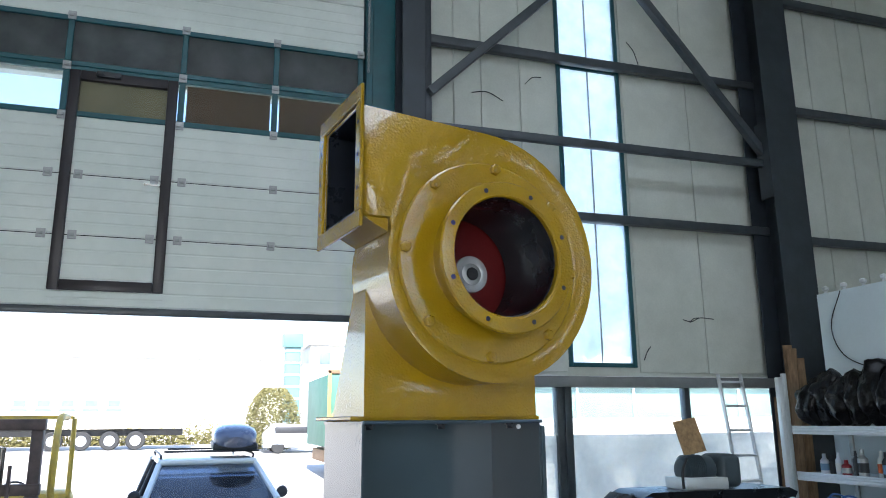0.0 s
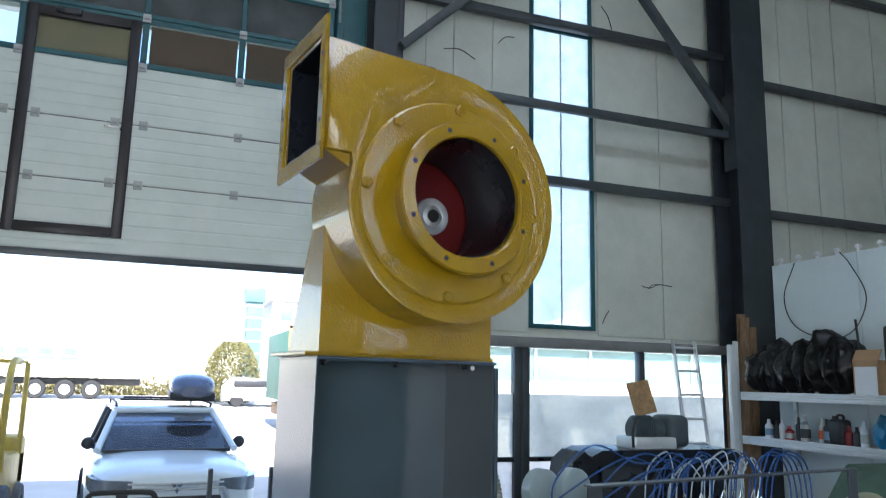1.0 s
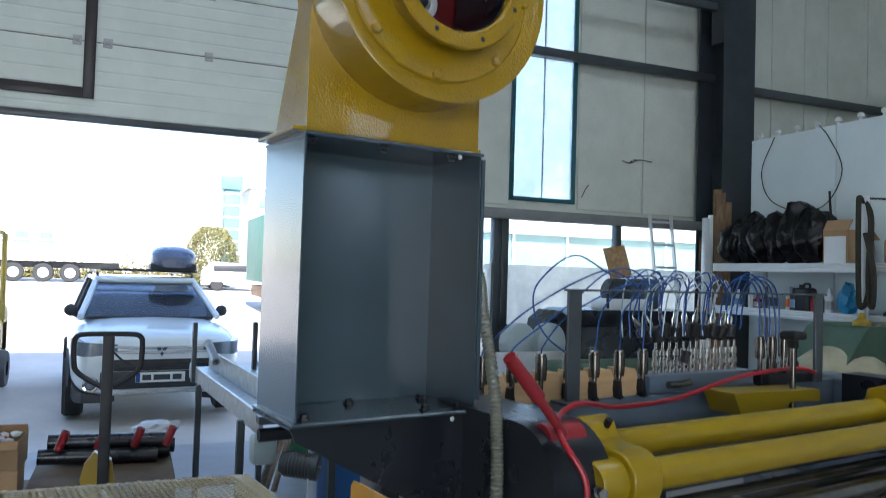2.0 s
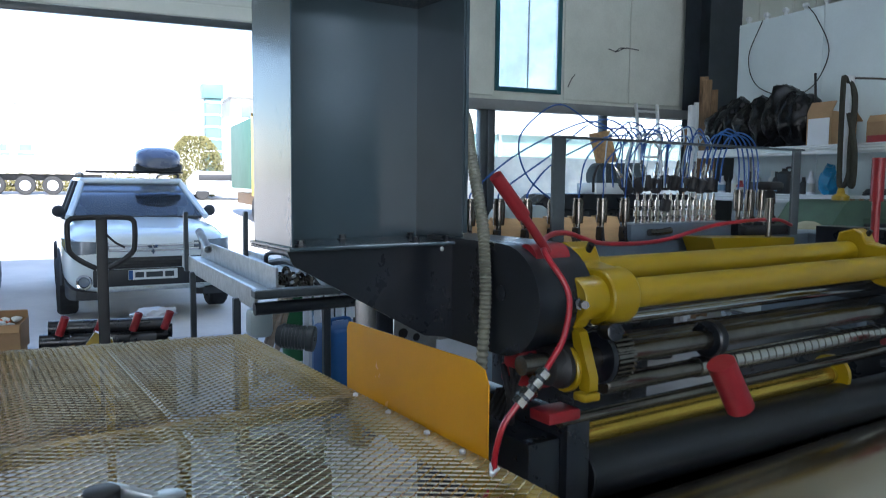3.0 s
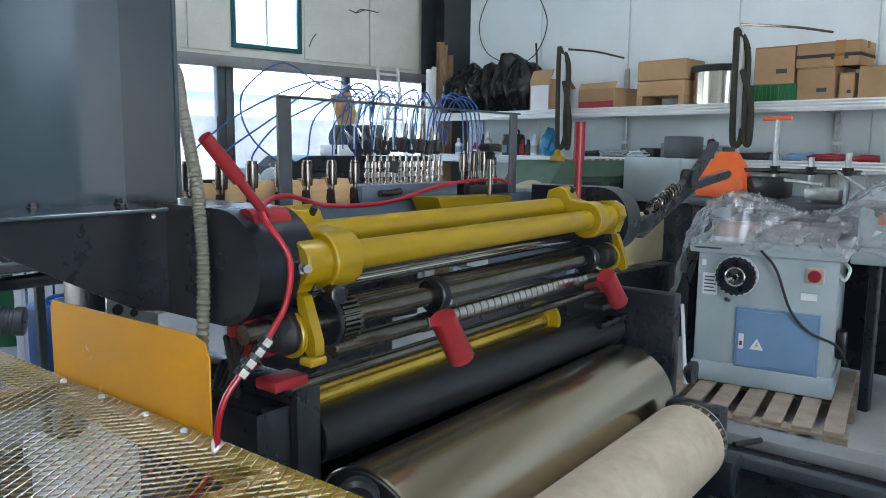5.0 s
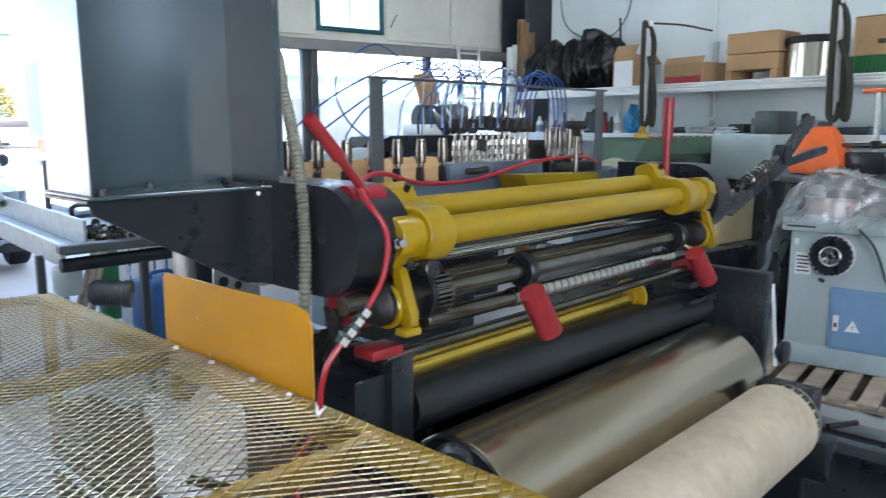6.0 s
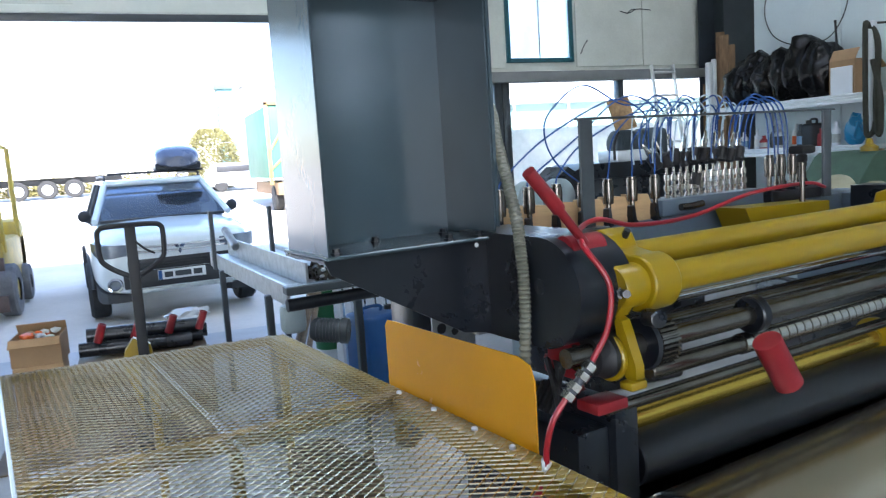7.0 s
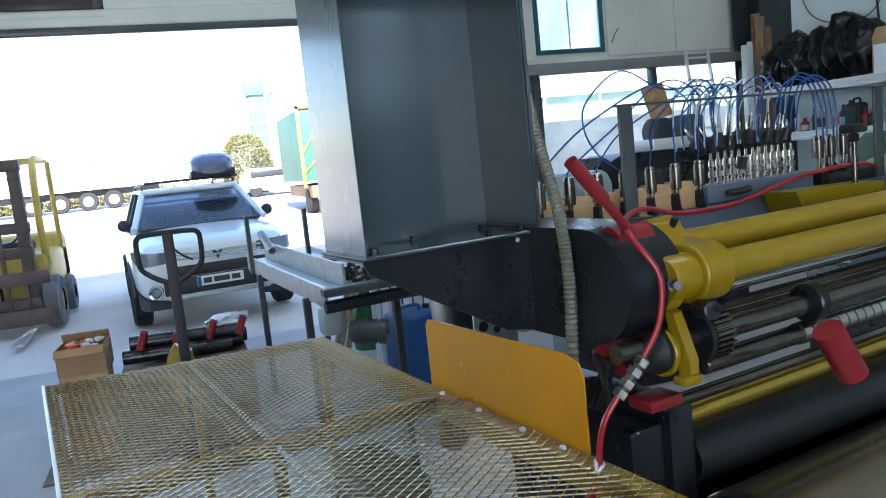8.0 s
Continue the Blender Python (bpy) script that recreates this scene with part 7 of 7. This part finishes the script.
part("screen", box(B(), (0.05, 0.0, 1.52), (0.35, 0.2, 1.70), 0.015), GIRT, cab)
tb = thing("clamping_table", "grey table with upright clamps behind the moulder", "table", pose(5.35, 1.55, 0))
part("tabletop", box(B(), (0, -0.4, 1.2), (0.7, 0.9, 1.265), 0.012), GIRT, tb)
# dark panel added so the space under the tabletop stays dark
part("back_panel", box(B(), (0.6, -0.34, 0.1), (0.62, 0.84, 1.2), 0.004, seg=1), ANTHRACITE, tb)
for x in (0.04, 0.6):
    for y in (-0.36, 0.82):
        part("leg", box(B(), (x, y, 0.0), (x + 0.06, y + 0.06, 1.2), 0.006, seg=1), ANTHRACITE, tb)
for y, z in ((0.62, 1.60), (0.33, 1.80), (-0.12, 1.58), (0.1, 1.55)):
    part("column", rod(B(), (0.08, y, 1.27), (0.08, y, z), 0.018, n=10), GALV, tb)
part("cross_rod", rod(B(), (0.08, -0.2, 1.46), (0.08, 0.75, 1.46), 0.016, n=10), DARKCHROME, tb)
part("cross_rod", rod(B(), (0.02, 0.0, 1.38), (0.12, 0.7, 1.44), 0.012, n=10), GALV, tb)
part("tee_handle", box(B(), (0.062, 0.24, 1.785), (0.098, 0.43, 1.812), 0.008), ORANGE, tb, "orange tee handle")
for a, b in (((0.08, 0.62, 1.47), (0.08, -0.22, 1.45)), ((0.06, 0.60, 1.40), (0.10, 0.36, 1.34)), ((0.08, -0.05, 1.47), (0.0, -0.30, 1.33))):
    part("clamp_arm", rod(B(), a, b, 0.011, n=8), GALV, tb)
for y in (0.62, 0.33, 0.1, -0.12):
    part("clamp_nut", lathe(B(), (0.08, y, 1.44), (0, 0, 1), [(0, 0.018), (0, 0.032), (0.05, 0.032), (0.05, 0.018)], 6), ANTHRACITE, tb)
part("clamp_block", box(B(), (0.03, 0.25, 1.28), (0.2, 0.5, 1.42), 0.02), ANTHRACITE, tb)
part("clamp_block", box(B(), (0.03, -0.1, 1.28), (0.2, 0.12, 1.36), 0.02), GALV, tb)
oc = thing("orange_canister", "bright orange plastic canister on the table", "canister", pose(5.42, 2.2, 1.27))
part("body", loft(B(), [[(x * s, y * s, z) for x, y in ((-0.1, -0.16), (0.1, -0.16), (0.1, 0.17), (-0.1, 0.17))] for z, s in ((0.0, 0.95), (0.02, 1.05), (0.10, 1.0), (0.20, 0.72), (0.29, 0.40), (0.31, 0.3))]), ORANGE, oc)
part("cap", lathe(B(), (0, 0, 0.31), (0, 0, 1), [(0, 0.045), (0.03, 0.045), (0.03, 0)], 12), INK, oc)
solid("plywood_sheet", box(B(), (4.7, 2.75, 0.75), (5.55, 2.79, 1.13), 0.004, seg=1), mat("birch_plywood", (0.55, 0.46, 0.28), 0.6, var=0.1, scale=4), "pale plywood sheet standing on edge", "sheet")
solid("trestle", box(B(), (4.7, 2.6, 0.0), (5.5, 2.95, 0.75), 0.02), ANTHRACITE, "dark bench under the plywood sheet", "bench")

# ---- spindle moulder on its pallet ----
SM = pose(4.80, 2.04, 0.14, 0, 0, -73.6)
sp = thing("spindle_moulder", "light grey spindle moulder with a blue door on a pallet", "machine", SM)
part("cabinet", box(B(), (0.0, 0.0, 0.12), (0.79, 0.66, 0.82), 0.012), GREYMACH, sp)
part("plinth", box(B(), (-0.012, -0.015, 0.0), (0.805, 0.67, 0.13), 0.015), GREYMACH, sp)
part("table", box(B(), (-0.05, -0.03, 0.82), (0.83, 0.72, 0.905), 0.012), GREYMACH, sp)
part("table_slot", box(B(), (-0.021, -0.032, 0.845), (0.14, -0.025, 0.856)), INK, sp)
dr = part("door", box(B(), (0.245, -0.016, 0.125), (0.715, 0.0, 0.50), 0.004, seg=1), BLUEDOOR, sp, "pale blue service door")
part("door_panel", box(B(), (0.262, -0.022, 0.142), (0.698, -0.016, 0.483), 0.003, seg=1), BLUEDOOR, dr)
part("warning_sign", prism(B(), [(0.335, 0.245), (0.415, 0.245), (0.375, 0.315)], -0.0265, -0.0225), PAPER, dr, "white triangular warning sign")
part("warning_bolt", prism(B(), [(0.37, 0.255), (0.386, 0.278), (0.376, 0.278), (0.382, 0.298), (0.366, 0.272), (0.376, 0.272)], -0.0285, -0.0268), LIFTYELLOW, dr)
part("latch", box(B(), (0.27, -0.027, 0.24), (0.30, -0.022, 0.335), 0.002, seg=1), PAPER, dr)
part("latch_mark", box(B(), (0.277, -0.029, 0.262), (0.293, -0.0272, 0.29)), RED, dr)
hw = part("handwheel", lathe(B(), (0.235, 0.0, 0.69), (0, -1, 0), [(0.03, 0.06), (0.03, 0.1), (0.05, 0.115), (0.07, 0.1), (0.07, 0.06)], 36), ANTHRACITE, sp, "dark knurled handwheel")
bm = B()
for i in range(22):
    a_ = 2 * math.pi * i / 22
    rod(bm, (0.235 + 0.108 * math.cos(a_), -0.032, 0.69 + 0.108 * math.sin(a_)), (0.235 + 0.108 * math.cos(a_), -0.068, 0.69 + 0.108 * math.sin(a_)), 0.011, n=6)
part("knurl", bm, BLACKHOSE, hw)
part("backing_ring", lathe(B(), (0.235, 0.0, 0.69), (0, -1, 0), [(0, 0.125), (0.028, 0.125), (0.03, 0.06), (0.03, 0)], 36), ALU, hw)
part("dial", lathe(B(), (0.235, -0.03, 0.69), (0, -1, 0), [(0, 0.06), (0.045, 0.06), (0.048, 0.052), (0.04, 0.05), (0.035, 0.02), (0.05, 0.015), (0.05, 0)], 28), CHROME, hw)
part("crank_grip", rod(B(), (0.19, -0.06, 0.545), (0.215, -0.12, 0.55), 0.012, n=10), BLACKHOSE, hw)
sw = part("stop_switch", box(B(), (0.615, -0.02, 0.68), (0.715, 0.0, 0.775), 0.004, seg=1), mat("beige_plate", (0.6, 0.5, 0.4), 0.5), sp)
part("stop_button", lathe(B(), (0.665, -0.02, 0.728), (0, -1, 0), [(0, 0.036), (0.02, 0.036), (0.028, 0.03), (0.03, 0)], 24), RED, sw, "red stop button")
part("label_plate", box(B(), (0.595, -0.008, 0.575), (0.685, -0.002, 0.62), 0.003, seg=1), PAPER, sp)
lb = part("sticker", box(B(), (0.035, -0.006, 0.555), (0.125, -0.002, 0.69), 0.001, seg=1), PAPER, sp, "white instruction sticker")
for i in range(5):
    part("print_line", box(B(), (0.045, -0.0095, 0.575 + i * 0.022), (0.115 - 0.012 * (i % 2), -0.0065, 0.583 + i * 0.022)), GIRT, lb)
part("sticker", box(B(), (0.025, -0.006, 0.735), (0.05, -0.002, 0.775), 0.001, seg=1), PAPER, sp)
part("power_cable", tube(B(), [(0.37, -0.06, 0.86), (0.46, -0.05, 0.75), (0.55, -0.05, 0.52), (0.66, -0.05, 0.40), (0.8, 0.0, 0.33), (0.86, 0.1, 0.2)], 0.008, 8), BLACKHOSE, sp)
part("side_box", box(B(), (0.792, 0.1, 0.22), (0.85, 0.22, 0.4), 0.02), ANTHRACITE, sp)
part("extension", box(B(), (0.832, 0.1, 0.8), (1.25, 0.7, 0.88), 0.012), GREYMACH, sp)
part("side_loop", tube(B(), [(0.80, 0.05, 0.82), (0.84, 0.0, 0.78), (0.82, -0.02, 0.72), (0.79, 0.02, 0.74)], 0.01, 6), ALU, sp)
part("fence_block", box(B(), (0.05, 0.15, 0.89), (0.3, 0.4, 0.99), 0.01), mat("pinkish_wood", (0.5, 0.33, 0.26), 0.6), sp)
part("fence_block", box(B(), (0.35, 0.2, 0.89), (0.75, 0.5, 1.0), 0.02), LIFTDARK, sp)
part("fence_block", box(B(), (0.85, 0.3, 0.88), (1.15, 0.6, 1.12), 0.02), GREYMACH, sp)
part("red_cap", box(B(), (0.95, 0.28, 1.02), (1.08, 0.3, 1.08), 0.01), ORANGE, sp)
FILMM = pane("clear_stretch_film", (0.94, 0.95, 0.96), haze=0.24, rough=0.12, dirt=14.0, ior=1.55, milky=True)
bm = B()
G = []
for i in range(161):
    row = []
    x = -0.16 + 1.42 * i / 160
    for j in range(101):
        y = -0.07 + 0.85 * j / 100
        hump = 0.13 * math.exp(-((x - 0.2) / 0.25) ** 2) + 0.24 * math.exp(-((x - 1.0) / 0.22) ** 2) + 0.13
        fold = (1 - abs(noise.noise(Vector((x * 2.0 + y * 1.5, y * 9 - x * 6, 3))))) ** 14
        fine = (1 - abs(noise.noise(Vector((x * 2.5 - y * 4, y * 3 + x * 15, 8))))) ** 16
        w = 0.92 + hump * min(1, max(0, (y + 0.05) / 0.2)) + 0.02 * noise.noise(Vector((x * 4, y * 3, 0))) + 0.04 * fold + 0.02 * fine - 0.03
        if x < -0.03:
            k = (-0.03 - x) / 0.13
            w = w - 0.62 * k * (0.75 + 0.5 * noise.noise(Vector((0, y * 6, 1))))
            x2 = -0.04 - 0.11 * math.sqrt(k) + 0.04 * noise.noise(Vector((k * 4, y * 14, 5)))
        else:
            x2 = x
        y2 = y
        if j < 5 and x > -0.03:
            w -= (5 - j) * 0.012 * (0.5 + noise.noise(Vector((x * 8, 0, 7))))
        row.append(bm.verts.new((x2, y2, max(w, 0.2))))
    G.append(row)
for a, b in zip(G, G[1:]):
    for j in range(100):
        bm.faces.new((a[j], a[j + 1], b[j + 1], b[j]))
solid("stretch_film", bm, FILMM, "crumpled clear plastic film draped over the moulder", "plastic film", SM, angle=25)
pal = thing("pallet", "worn wooden pallet under the moulder", "pallet", SM @ pose(0, 0, -0.14))
for i in range(7):
    part("top_board", box(B(), (-0.10 + i * 0.15, -0.55, 0.115), (0.0 + i * 0.15, 0.75, 0.138), 0.004, seg=1), PLANK, pal)
for y in (-0.55, 0.05, 0.65):
    part("stringer", box(B(), (-0.1, y, 0.095), (0.92, y + 0.1, 0.115), 0.003, seg=1), PLANK, pal)
    for x in (-0.1, 0.36, 0.8):
        part("block", box(B(), (x, y, 0.0), (x + 0.12, y + 0.1, 0.095), 0.004, seg=1), PLANK, pal)
solid("white_rod", rod(B(), (4.62, 1.98, 0.15), (4.74, 2.1, 0.62), 0.012, n=8), ALU, "thin white rod leaning beside the moulder", "rod")
bk = lathe(B(), (5.75, 0.85, 0), (0, 0, 1), [(0, 0), (0, 0.13), (0.38, 0.155), (0.4, 0.165), (0.42, 0.165), (0.42, 0.14), (0.1, 0.12)], 28)
solid("bucket", bk, mat("cream_plastic", (0.55, 0.52, 0.42), 0.45), "cream plastic bucket on the floor", "bucket")
